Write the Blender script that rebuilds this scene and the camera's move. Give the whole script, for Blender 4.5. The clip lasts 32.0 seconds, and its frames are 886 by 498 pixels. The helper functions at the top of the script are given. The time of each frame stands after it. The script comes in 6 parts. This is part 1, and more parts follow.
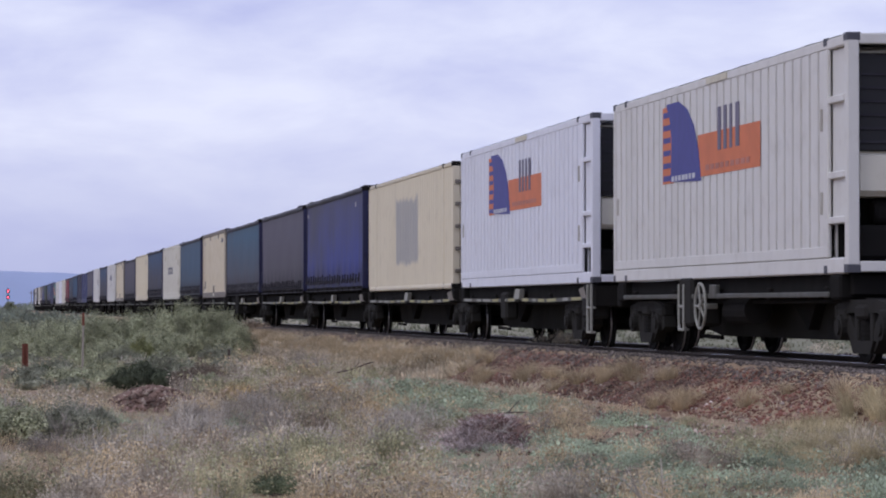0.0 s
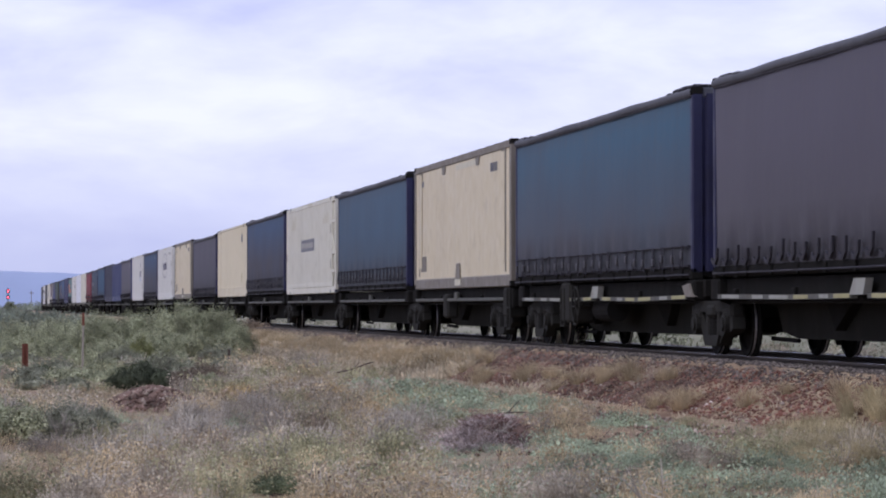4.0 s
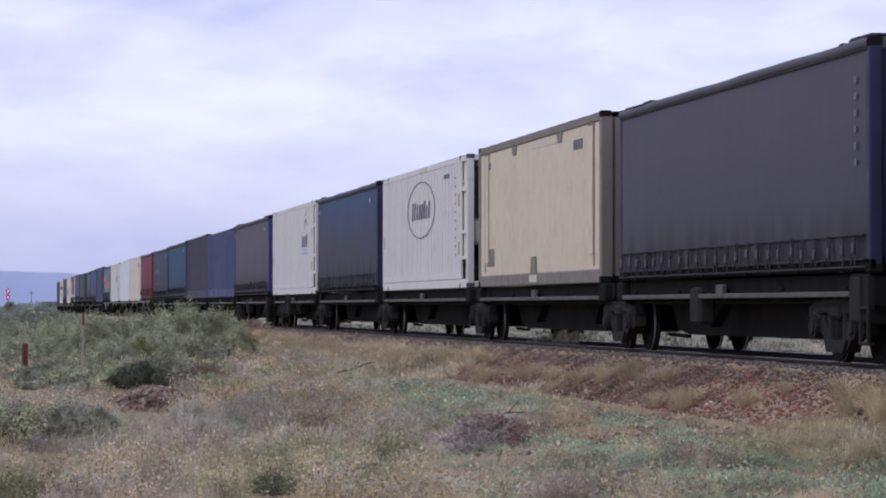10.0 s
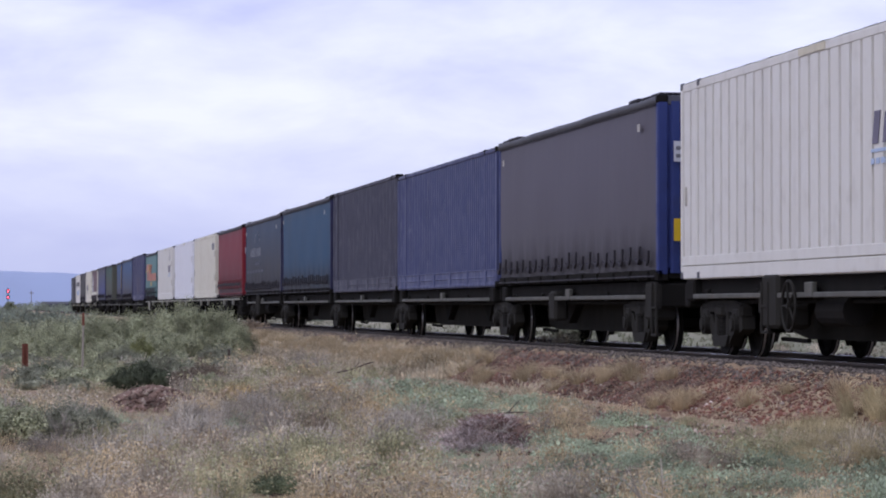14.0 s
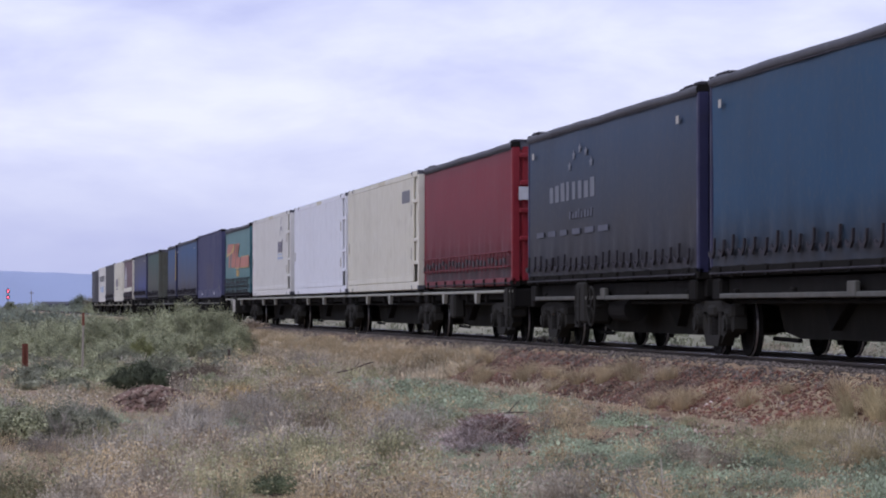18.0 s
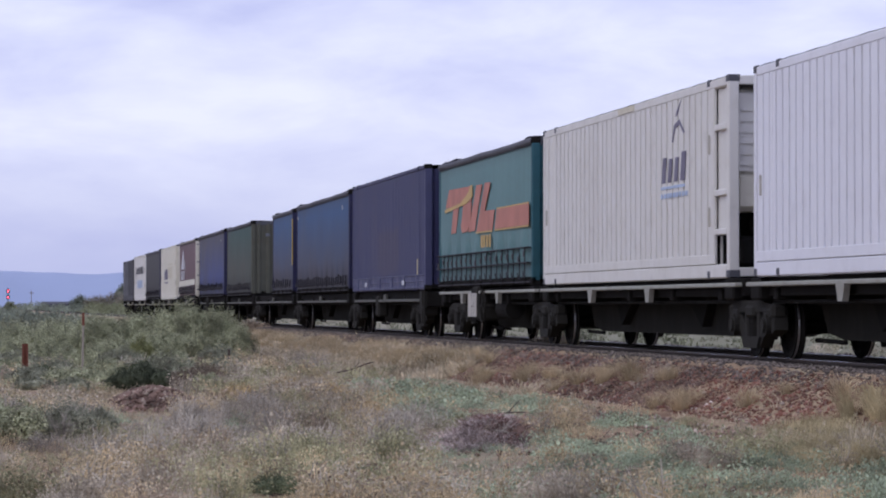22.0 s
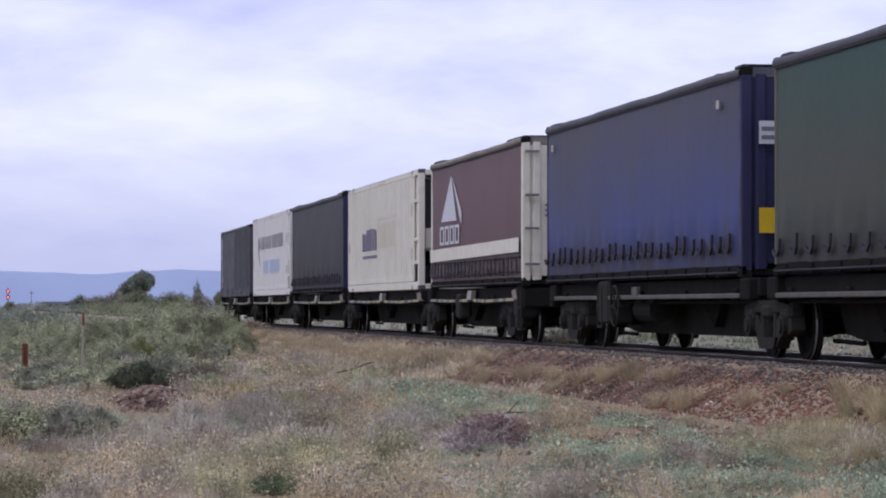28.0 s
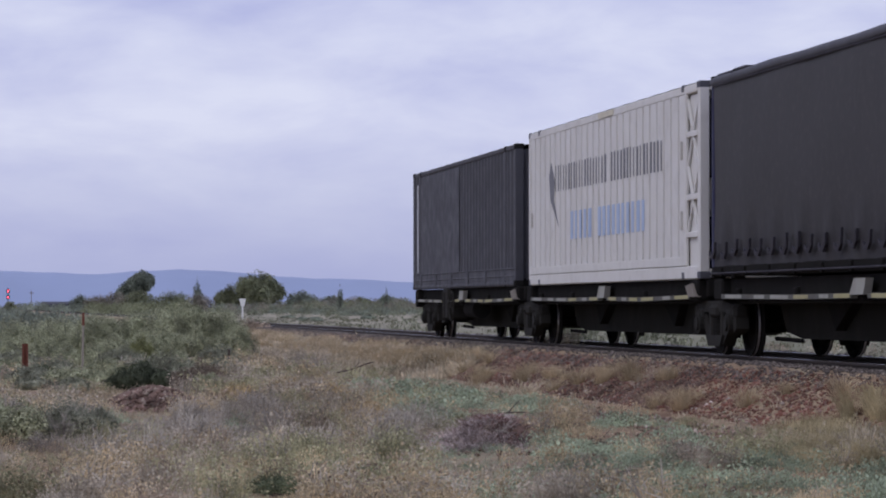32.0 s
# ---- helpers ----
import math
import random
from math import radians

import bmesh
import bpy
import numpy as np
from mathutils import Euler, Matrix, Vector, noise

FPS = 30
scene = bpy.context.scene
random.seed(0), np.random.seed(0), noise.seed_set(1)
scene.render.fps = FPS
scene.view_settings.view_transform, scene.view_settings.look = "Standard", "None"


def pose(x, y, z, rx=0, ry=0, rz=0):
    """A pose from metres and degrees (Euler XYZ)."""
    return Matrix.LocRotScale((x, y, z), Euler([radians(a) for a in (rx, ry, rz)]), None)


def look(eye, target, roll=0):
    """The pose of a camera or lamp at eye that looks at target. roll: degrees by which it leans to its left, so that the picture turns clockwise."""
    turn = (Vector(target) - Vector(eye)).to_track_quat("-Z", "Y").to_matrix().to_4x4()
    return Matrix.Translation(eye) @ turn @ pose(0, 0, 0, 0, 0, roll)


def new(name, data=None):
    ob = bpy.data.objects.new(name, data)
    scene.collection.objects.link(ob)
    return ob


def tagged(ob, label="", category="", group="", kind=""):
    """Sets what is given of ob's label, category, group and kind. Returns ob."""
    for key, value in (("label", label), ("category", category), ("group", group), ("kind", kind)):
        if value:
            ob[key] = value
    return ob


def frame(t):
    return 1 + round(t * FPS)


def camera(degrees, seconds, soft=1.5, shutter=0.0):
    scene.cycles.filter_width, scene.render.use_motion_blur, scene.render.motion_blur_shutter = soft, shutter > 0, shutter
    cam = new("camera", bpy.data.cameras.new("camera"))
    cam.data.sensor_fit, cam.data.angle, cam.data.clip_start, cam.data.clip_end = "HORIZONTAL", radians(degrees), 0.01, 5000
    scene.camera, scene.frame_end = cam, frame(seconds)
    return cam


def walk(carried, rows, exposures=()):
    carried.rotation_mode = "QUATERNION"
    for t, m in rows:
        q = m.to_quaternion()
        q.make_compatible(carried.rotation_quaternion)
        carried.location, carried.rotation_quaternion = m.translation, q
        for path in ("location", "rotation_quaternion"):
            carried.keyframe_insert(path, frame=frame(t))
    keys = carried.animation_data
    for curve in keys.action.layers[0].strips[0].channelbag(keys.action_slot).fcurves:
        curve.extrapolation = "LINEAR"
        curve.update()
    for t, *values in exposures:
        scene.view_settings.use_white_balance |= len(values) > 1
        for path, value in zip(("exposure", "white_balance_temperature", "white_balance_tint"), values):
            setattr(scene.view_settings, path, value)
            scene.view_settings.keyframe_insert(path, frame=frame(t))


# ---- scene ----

EYE_Z = 0.714          # eye above the rail heads
TURN = 8.5986          # the lens looks this far right of the track's direction
cam = camera(16.372, 32.0, soft=2.0)
AIM = pose(0, 0, EYE_Z, 91.072, 0, -TURN)
walk(cam, [(0.0, AIM), (32.0, AIM)], exposures=[(0.0, 0.04), (1.0, 0.12), (2.0, 0.24), (3.5, 0.25), (6.0, 0.22), (8.0, 0.18),
    (10.0, 0.18), (14.0, 0.24), (17.0, 0.3), (18.0, 0.16), (19.0, 0.04), (20.0, 0.05),
    (22.0, 0.14), (23.0, 0.24), (25.0, 0.28), (28.0, 0.2), (29.0, 0.13), (30.0, 0.13),
    (31.0, 0.07), (32.0, -0.14)])

# ---------------------------------------------------------------- world and sun
world = bpy.data.worlds.new("overcast")
scene.world = world
world.use_nodes = True
wn, wl = world.node_tree.nodes, world.node_tree.links
wn.clear()


def wnode(kind, **props):
    n = wn.new(kind)
    for k, v in props.items():
        n.inputs[k].default_value = v
    return n


w_out = wn.new("ShaderNodeOutputWorld")
w_sky = wn.new("ShaderNodeTexSky")
w_sky.sky_type, w_sky.sun_disc = "NISHITA", False
w_sky.sun_elevation, w_sky.sun_rotation = radians(42), radians(250)
w_bg_sky = wnode("ShaderNodeBackground", Strength=0.10)
w_bg_cloud = wnode("ShaderNodeBackground", Strength=0.95)
w_mix = wnode("ShaderNodeMixShader", Fac=0.88)
w_geo = wn.new("ShaderNodeTexCoord")
w_map = wn.new("ShaderNodeMapping")
w_map.inputs["Scale"].default_value = (5.5, 5.5, 16.0)
w_noise = wnode("ShaderNodeTexNoise", Scale=2.3, Detail=6.0, Roughness=0.52, Distortion=0.25)
w_ramp = wn.new("ShaderNodeValToRGB")
w_ramp.color_ramp.elements[0].position, w_ramp.color_ramp.elements[1].position = 0.34, 0.68
w_ramp.color_ramp.elements[0].color = (0.563, 0.59, 0.945, 1)
w_ramp.color_ramp.elements[1].color = (0.855, 0.88, 1.115, 1)
w_sep = wn.new("ShaderNodeSeparateXYZ")
w_low = wn.new("ShaderNodeMapRange")
w_low.inputs["From Min"].default_value, w_low.inputs["From Max"].default_value = 0.0, 0.06
w_hor = wn.new("ShaderNodeMix")
w_hor.data_type = "RGBA"
w_hor.inputs[6].default_value = (0.45, 0.49, 0.82, 1)
wl.new(w_geo.outputs["Generated"], w_map.inputs["Vector"])
wl.new(w_map.outputs[0], w_noise.inputs["Vector"])
wl.new(w_noise.outputs["Fac"], w_ramp.inputs["Fac"])
wl.new(w_geo.outputs["Generated"], w_sep.inputs[0])
wl.new(w_sep.outputs["Z"], w_low.inputs["Value"])
wl.new(w_low.outputs[0], w_hor.inputs["Factor"])
wl.new(w_ramp.outputs["Color"], w_hor.inputs[7])
wl.new(w_hor.outputs[2], w_bg_cloud.inputs["Color"])
wl.new(w_sky.outputs["Color"], w_bg_sky.inputs["Color"])
wl.new(w_bg_sky.outputs[0], w_mix.inputs[1])
wl.new(w_bg_cloud.outputs[0], w_mix.inputs[2])
wl.new(w_mix.outputs[0], w_out.inputs["Surface"])

sun = new("sun", bpy.data.lights.new("sun", "SUN"))
sun.data.energy, sun.data.angle, sun.data.color = 0.8, radians(30), (1.0, 0.98, 0.96)
sun.matrix_basis = look((-60, -30, 70), (0, 0, 0))


# ---------------------------------------------------------------- materials
def srgb(r, g, b):
    return tuple((c / 255 / 12.92 if c <= 10 else ((c / 255 + 0.055) / 1.055) ** 2.4) for c in (r, g, b))


class Nodes:
    """A node material with a principled shader."""

    def __init__(self, name, rough=0.6, metal=0.0, spec=0.4):
        self.mat = bpy.data.materials.new(name)
        self.mat.use_nodes = True
        self.t = self.mat.node_tree
        self.b = self.t.nodes["Principled BSDF"]
        self.b.inputs["Roughness"].default_value = rough
        self.b.inputs["Metallic"].default_value = metal
        self.b.inputs["Specular IOR Level"].default_value = spec

    def n(self, kind, **props):
        node = self.t.nodes.new(kind)
        for k, v in props.items():
            node.inputs[k.replace("_", " ")].default_value = v
        return node

    def link(self, a, b):
        self.t.links.new(a, b)

    def coords(self, space="Object", scale=(1, 1, 1)):
        c = self.n("ShaderNodeTexCoord")
        m = self.n("ShaderNodeMapping")
        m.inputs["Scale"].default_value = scale
        self.link(c.outputs[space], m.inputs["Vector"])
        return m.outputs[0]

    def noise(self, scale, detail=4.0, stretch=(1, 1, 1), space="Object", rough=0.55):
        x = self.n("ShaderNodeTexNoise", Scale=scale, Detail=detail, Roughness=rough)
        self.link(self.coords(space, stretch), x.inputs["Vector"])
        return x.outputs["Fac"]

    def ramp(self, fac, *stops):
        r = self.n("ShaderNodeValToRGB")
        e = r.color_ramp.elements
        while len(e) < len(stops):
            e.new(0.5)
        for el, (p, c) in zip(e, stops):
            el.position, el.color = p, (*c, 1) if len(c) == 3 else c
        self.link(fac, r.inputs["Fac"])
        return r.outputs["Color"]

    def span(self, fac, a, b, lo=0.0, hi=1.0):
        r = self.n("ShaderNodeMapRange")
        for k, v in zip(("From Min", "From Max", "To Min", "To Max"), (a, b, lo, hi)):
            r.inputs[k].default_value = v
        self.link(fac, r.inputs["Value"])
        return r.outputs[0]

    def mix(self, fac, a, b, mode="MIX"):
        m = self.n("ShaderNodeMix")
        m.data_type, m.blend_type = "RGBA", mode
        for sock, v in ((m.inputs["Factor"], fac), (m.inputs[6], a), (m.inputs[7], b)):
            if isinstance(v, (int, float)):
                sock.default_value = v
            elif isinstance(v, tuple):
                sock.default_value = (*v, 1)
            else:
                self.link(v, sock)
        return m.outputs[2]

    def mul(self, a, b):
        m = self.n("ShaderNodeMath")
        m.operation = "MULTIPLY"
        for i, v in enumerate((a, b)):
            if isinstance(v, (int, float)):
                m.inputs[i].default_value = v
            else:
                self.link(v, m.inputs[i])
        return m.outputs[0]

    def axis(self, which="Z", space="Object"):
        s = self.n("ShaderNodeSeparateXYZ")
        self.link(self.coords(space), s.inputs[0])
        return s.outputs[which]

    def bump(self, fac, strength=0.3, dist=0.02):
        b = self.n("ShaderNodeBump", Strength=strength, Distance=dist)
        self.link(fac, b.inputs["Height"])
        self.link(b.outputs[0], self.b.inputs["Normal"])

    def done(self, colour):
        if isinstance(colour, tuple):
            self.b.inputs["Base Color"].default_value = (*colour, 1)
        else:
            self.link(colour, self.b.inputs["Base Color"])
        return self.mat


def dark(c, k):
    return tuple(v * k for v in c)


def painted(name, c, rough=0.5, grime=0.35, dirt=srgb(96, 86, 74), spec=0.4):
    """Weathered paint: streaks run down, dust in two scales."""
    m = Nodes(name, rough, spec=spec)
    streak = m.span(m.noise(1.0, 5, (1.1, 1.1, 0.16)), 0.50, 0.80, 0, grime * 0.8)
    spots = m.span(m.noise(2.6, 7), 0.54, 0.80, 0, grime * 0.9)
    col = m.mix(streak, c, dirt)
    col = m.mix(spots, col, dark(dirt, 0.8))
    m.bump(m.noise(14, 3), 0.08, 0.01)
    m.link(m.span(m.noise(3, 4), 0.3, 0.7, rough - 0.1, min(1, rough + 0.2)), m.b.inputs["Roughness"])
    return m.done(col)


def repainted(name, c, over, y0, y1, z0, z1, fray=0.12, cover=0.9):
    """Weathered paint with a rolled-over area whose edges are ragged and thin."""
    m = Nodes(name, 0.55, spec=0.35)
    streak = m.span(m.noise(1.0, 5, (1.1, 1.1, 0.16)), 0.50, 0.80, 0, 0.14)
    col = m.mix(streak, c, srgb(128, 112, 90))
    inside = None
    wob = m.span(m.noise(1.6, 5, (1, 1, 0.5)), 0.25, 0.75, -fray, fray)
    for which, lo, hi in (("Y", y0, y1), ("Z", z0, z1)):
        off = m.n("ShaderNodeMath")
        off.operation = "ADD"
        m.link(m.axis(which), off.inputs[0])
        m.link(wob, off.inputs[1])
        soft = fray * (2.2 if which == "Y" else 1.0)
        both = m.mul(m.span(off.outputs[0], lo, lo + soft), m.span(off.outputs[0], hi, hi - soft))
        inside = both if inside is None else m.mul(inside, both)
    worn = m.span(m.noise(2.2, 6, (1, 1, 0.35)), 0.3, 0.55, 0.88, 1.0)
    col = m.mix(m.mul(m.mul(inside, cover), worn), col, over)
    spots = m.span(m.noise(2.6, 7), 0.54, 0.80, 0, 0.16)
    col = m.mix(spots, col, srgb(100, 90, 76))
    m.bump(m.noise(14, 3), 0.08, 0.01)
    return m.done(col)


def tarpaulin(name, hi, lo, streak=0.5, fade=(1.9, 0.9), gloss=0.6, deep=0.63, stained=0.22, low_dark_max=0.85):
    """Curtain cloth: the colour left above, road film below, streaks and faint folds."""
    hi, lo = dark(hi, deep), dark(lo, deep * 0.95)
    m = Nodes(name, gloss, spec=0.18)
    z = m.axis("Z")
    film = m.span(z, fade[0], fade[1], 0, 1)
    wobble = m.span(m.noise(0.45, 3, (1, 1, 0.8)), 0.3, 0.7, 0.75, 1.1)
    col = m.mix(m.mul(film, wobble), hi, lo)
    run = m.span(m.noise(0.8, 5, (1.6, 1.6, 0.16)), 0.50, 0.78, 0, streak)
    col = m.mix(run, col, dark(lo, 0.85))
    stain = m.span(m.noise(0.32, 5, (1, 1, 1.4)), 0.42, 0.66, 0, stained)
    fine = m.span(m.noise(4.5, 4, (1, 1, 0.07)), 0.46, 0.74, 0, 0.3 * stained + 0.04)
    col = m.mix(fine, col, dark(lo, 0.7))
    col = m.mix(stain, col, dark(lo, 0.92))
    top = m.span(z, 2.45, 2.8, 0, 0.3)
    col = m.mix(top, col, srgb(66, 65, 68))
    dust = m.span(m.noise(9, 5), 0.5, 0.8, 0, 0.25)
    col = m.mix(dust, col, srgb(92, 87, 84))
    # The cloth grows darker, unevenly, towards its bottom edge.
    low_dark = m.span(z, 0.95, 0.3, 0, low_dark_max)
    col = m.mix(m.mul(low_dark, m.span(m.noise(1.3, 5, (1, 1, 2)), 0.3, 0.6, 0.55, 1.0)), col, srgb(43, 41, 44))
    m.bump(m.noise(0.8, 3, (1, 1.2, 0.5)), 0.2, 0.05)
    return m.done(col)


def scrubby(name, *cols, rough=0.9, patch=0.35, lift=1.0, clump=4.5, thin=0.3, spread=0.7, tone=0.5):
    """Leaves and stalks: a colour for each piece, clumps lighter and darker, slow patches over the ground; thin leaves let light through."""
    m = Nodes(name, rough, spec=0.15)
    g = m.n("ShaderNodeNewGeometry")
    mean = [sum(c[i] for c in cols) / len(cols) for i in range(3)]
    cols = [tuple(q + spread * (v - q) for v, q in zip(c, mean)) for c in cols]
    stops = [(i / max(1, len(cols) - 1), c) for i, c in enumerate(cols)]
    col = m.ramp(g.outputs["Random Per Island"], *stops)
    slow = m.span(m.noise(patch, 3), 0.3, 0.7, 0.85 * lift, 1.45 * lift)
    # Random clump tone; on plants it also stands in for lit tops, shaded gaps.
    tuft = m.span(m.noise(clump * 0.45, 4, rough=0.72), 0.36, 0.64, 1 - tone, 1 + tone)
    comb = m.n("ShaderNodeCombineColor")
    for i in range(3):
        m.link(m.mul(slow, tuft), comb.inputs[i])
    col = m.mix(1.0, col, comb.outputs[0], "MULTIPLY")
    m.link(col, m.b.inputs["Base Color"])
    if thin:
        glow = m.n("ShaderNodeBsdfTranslucent")
        both = m.n("ShaderNodeMixShader", Fac=thin)
        m.link(col, glow.inputs["Color"])
        m.link(m.b.outputs[0], both.inputs[1])
        m.link(glow.outputs[0], both.inputs[2])
        m.link(both.outputs[0], m.t.nodes["Material Output"].inputs["Surface"])
    return m.mat


def plain(name, c, rough=0.7, metal=0.0, var=0.25, scale=6.0):
    m = Nodes(name, rough, metal)
    col = m.mix(m.span(m.noise(scale, 5), 0.35, 0.75, 0, var), c, dark(c, 0.45))
    m.bump(m.noise(scale * 4, 3), 0.12, 0.01)
    return m.done(col)


MAT = dict(
    white=painted("white_paint", srgb(208, 206, 201), 0.5, 0.22, srgb(128, 118, 104)),
    offwhite=painted("off_white_paint", srgb(208, 204, 189), 0.5, 0.26, srgb(124, 112, 92)),
    cool_white=painted("cool_white_paint", srgb(218, 219, 226), 0.45, 0.16, srgb(140, 134, 126)),
    cream=painted("cream_paint", srgb(212, 202, 178), 0.55, 0.14, srgb(132, 116, 90)),
    cream_smooth=painted("cream_smooth_paint", srgb(205, 192, 163), 0.5, 0.3, srgb(140, 120, 90)),
    grey_frame=painted("grey_frame_paint", srgb(118, 111, 102), 0.6, 0.4),
    blue_box=painted("blue_box_paint", srgb(65, 71, 108), 0.55, 0.35, srgb(54, 54, 72)),
    violet_box=painted("violet_box_paint", srgb(62, 62, 78), 0.6, 0.35, srgb(56, 54, 62)),
    navy_box=painted("navy_box_paint", srgb(65, 67, 98), 0.6, 0.35, srgb(62, 60, 72)),
    dark_box=painted("dark_box_paint", srgb(67, 67, 73), 0.65, 0.3, srgb(52, 50, 50)),
    navy=painted("navy_end_paint", srgb(38, 39, 72), 0.55, 0.6, srgb(40, 38, 46)),
    blue_end=painted("blue_end_paint", srgb(40, 54, 110), 0.55, 0.5, srgb(40, 42, 60)),
    red=painted("red_end_paint", srgb(126, 28, 40), 0.5, 0.45, srgb(80, 40, 40)),
    olive=painted("olive_end_paint", srgb(82, 83, 73), 0.7, 0.45, srgb(90, 78, 66)),
    teal_end=painted("teal_end_paint", srgb(40, 86, 96), 0.55, 0.3, srgb(40, 52, 54)),
    roof=painted("grey_roof_edge", srgb(84, 85, 92), 0.85, 0.3, srgb(68, 67, 70)),
    sill=painted("dusty_black_sill", srgb(42, 41, 38), 0.95, 0.6, srgb(56, 53, 47), 0.05),
    black=painted("black_underframe", srgb(34, 33, 32), 0.95, 0.5, srgb(42, 39, 36), 0.04),
    iron=painted("cast_iron_bogie", srgb(47, 46, 44), 0.95, 0.5, srgb(48, 45, 41), 0.08),
    wheel=painted("rusty_wheel_steel", srgb(26, 25, 24), 0.9, 0.4, srgb(38, 34, 31), 0.08),
    tread=plain("bright_wheel_tread", srgb(196, 196, 198), 0.42, 0.9, 0.1),
    strip_white=painted("white_deck_edge", srgb(150, 150, 142), 0.7, 0.45),
    strip_yellow=painted("yellow_deck_edge", srgb(164, 158, 118), 0.7, 0.45),
    strip_grey=painted("grey_deck_edge", srgb(80, 80, 75), 0.7, 0.5),
    strap=painted("dark_strap", srgb(44, 42, 50), 0.8, 0.2),
    buckle=plain("dull_buckle", srgb(84, 82, 86), 0.5, 0.5),
    grille=plain("black_grille", srgb(28, 28, 32), 0.6),
    purple=plain("faded_purple_print", srgb(106, 102, 122), 0.6, 0, 0.4, 3.0),
    slate=plain("slate_print", srgb(112, 112, 118), 0.6),
    orange=plain("orange_print", srgb(206, 116, 74), 0.6, 0, 0.3, 2.5),
    coral=plain("coral_print", srgb(182, 118, 102), 0.6, 0, 0.55, 1.4),
    gold=plain("gold_print", srgb(190, 160, 100), 0.6, 0, 0.4, 2.0),
    blue_print=plain("deep_blue_print", srgb(66, 68, 138), 0.6),
    sky_print=plain("pale_blue_print", srgb(166, 184, 212), 0.6, 0, 0.2, 3.0),
    sand_print=plain("pale_sand_print", srgb(202, 196, 176), 0.6),
    light_print=plain("light_grey_print", srgb(196, 198, 204), 0.6),
    pale_grey_print=plain("pale_grey_print", srgb(176, 172, 164), 0.6),
    worn_print=plain("worn_pale_print", srgb(108, 112, 122), 0.6, 0, 0.5, 3.0),
    faint_print=plain("faint_grey_print", srgb(78, 81, 95), 0.6, 0, 0.6, 2.0),
    pale_gold=plain("pale_gold_print", srgb(184, 172, 122), 0.6),
    yellow_sign=plain("yellow_sign_paint", srgb(212, 176, 40), 0.5),
    cream_patched=repainted("cream_paint_rolled_over", srgb(212, 202, 178), srgb(158, 157, 156), -1.95, 2.2, 0.6, 2.3),
    navy_patched=repainted("navy_paint_rolled_over", srgb(65, 67, 98), srgb(76, 72, 92), -2.5, 2.0, 0.36, 1.66, 0.16, 0.8),
    red_dark=painted("red_hem", srgb(112, 44, 52), 0.7, 0.4, srgb(70, 40, 42)),
    rail=plain("worn_rail_side", srgb(52, 44, 40), 0.8, 0.2),
    rail_head=plain("polished_rail_head", srgb(190, 190, 194), 0.14, 1.0, 0.05),
    sleeper=plain("grey_sleeper", srgb(106, 98, 90), 0.95),
)
CLOTH = dict(
    blue=tarpaulin("blue_curtain", srgb(64, 75, 156), srgb(82, 80, 94), 0.7, (0.6, 3.2), deep=0.84, stained=0.7),
    grey=tarpaulin("grey_curtain", srgb(95, 91, 104), srgb(93, 89, 98), 0.25, deep=0.78),
    teal=tarpaulin("teal_curtain", srgb(64, 102, 128), srgb(88, 88, 98), 0.35, (2.3, 0.7), deep=0.74),
    slate=tarpaulin("slate_curtain", srgb(68, 98, 124), srgb(78, 86, 98), 0.3, (1.6, 0.2), deep=0.72),
    dusk=tarpaulin("dusky_blue_curtain", srgb(56, 92, 134), srgb(82, 78, 88), 0.2, (2.6, 1.2), deep=0.6),
    violet=tarpaulin("violet_grey_curtain", srgb(96, 92, 106), srgb(90, 88, 100), 0.2),
    sea=tarpaulin("sea_blue_curtain", srgb(38, 92, 132), srgb(50, 72, 92), 0.3, (1.2, 0.0), deep=0.55),
    night=tarpaulin("dark_curtain", srgb(58, 80, 108), srgb(66, 66, 72), 0.2, (2.5, 1.0), deep=0.66),
    red=tarpaulin("red_curtain", srgb(160, 52, 68), srgb(142, 54, 66), 0.25, deep=0.52),
    green=tarpaulin("teal_green_curtain", srgb(96, 130, 131), srgb(88, 120, 123), 0.3, (0.8, 0.2), deep=1.0, stained=0.4, low_dark_max=0.25),
    steel=tarpaulin("steel_blue_curtain", srgb(54, 92, 138), srgb(86, 84, 96), 0.2, (2.4, 0.7), deep=0.76),
    olive=tarpaulin("olive_curtain", srgb(48, 88, 78), srgb(86, 88, 78), 0.2, (2.7, 1.2), deep=0.72),
    lilac=tarpaulin("lilac_blue_curtain", srgb(67, 79, 138), srgb(82, 82, 94), 0.4, (0.7, 2.5), deep=0.86, stained=0.6),
    maroon=tarpaulin("maroon_curtain", srgb(122, 96, 100), srgb(118, 92, 95), 0.12, deep=0.72, low_dark_max=0.3),
    coal=tarpaulin("charcoal_curtain", srgb(74, 72, 72), srgb(70, 68, 68), 0.15),
)


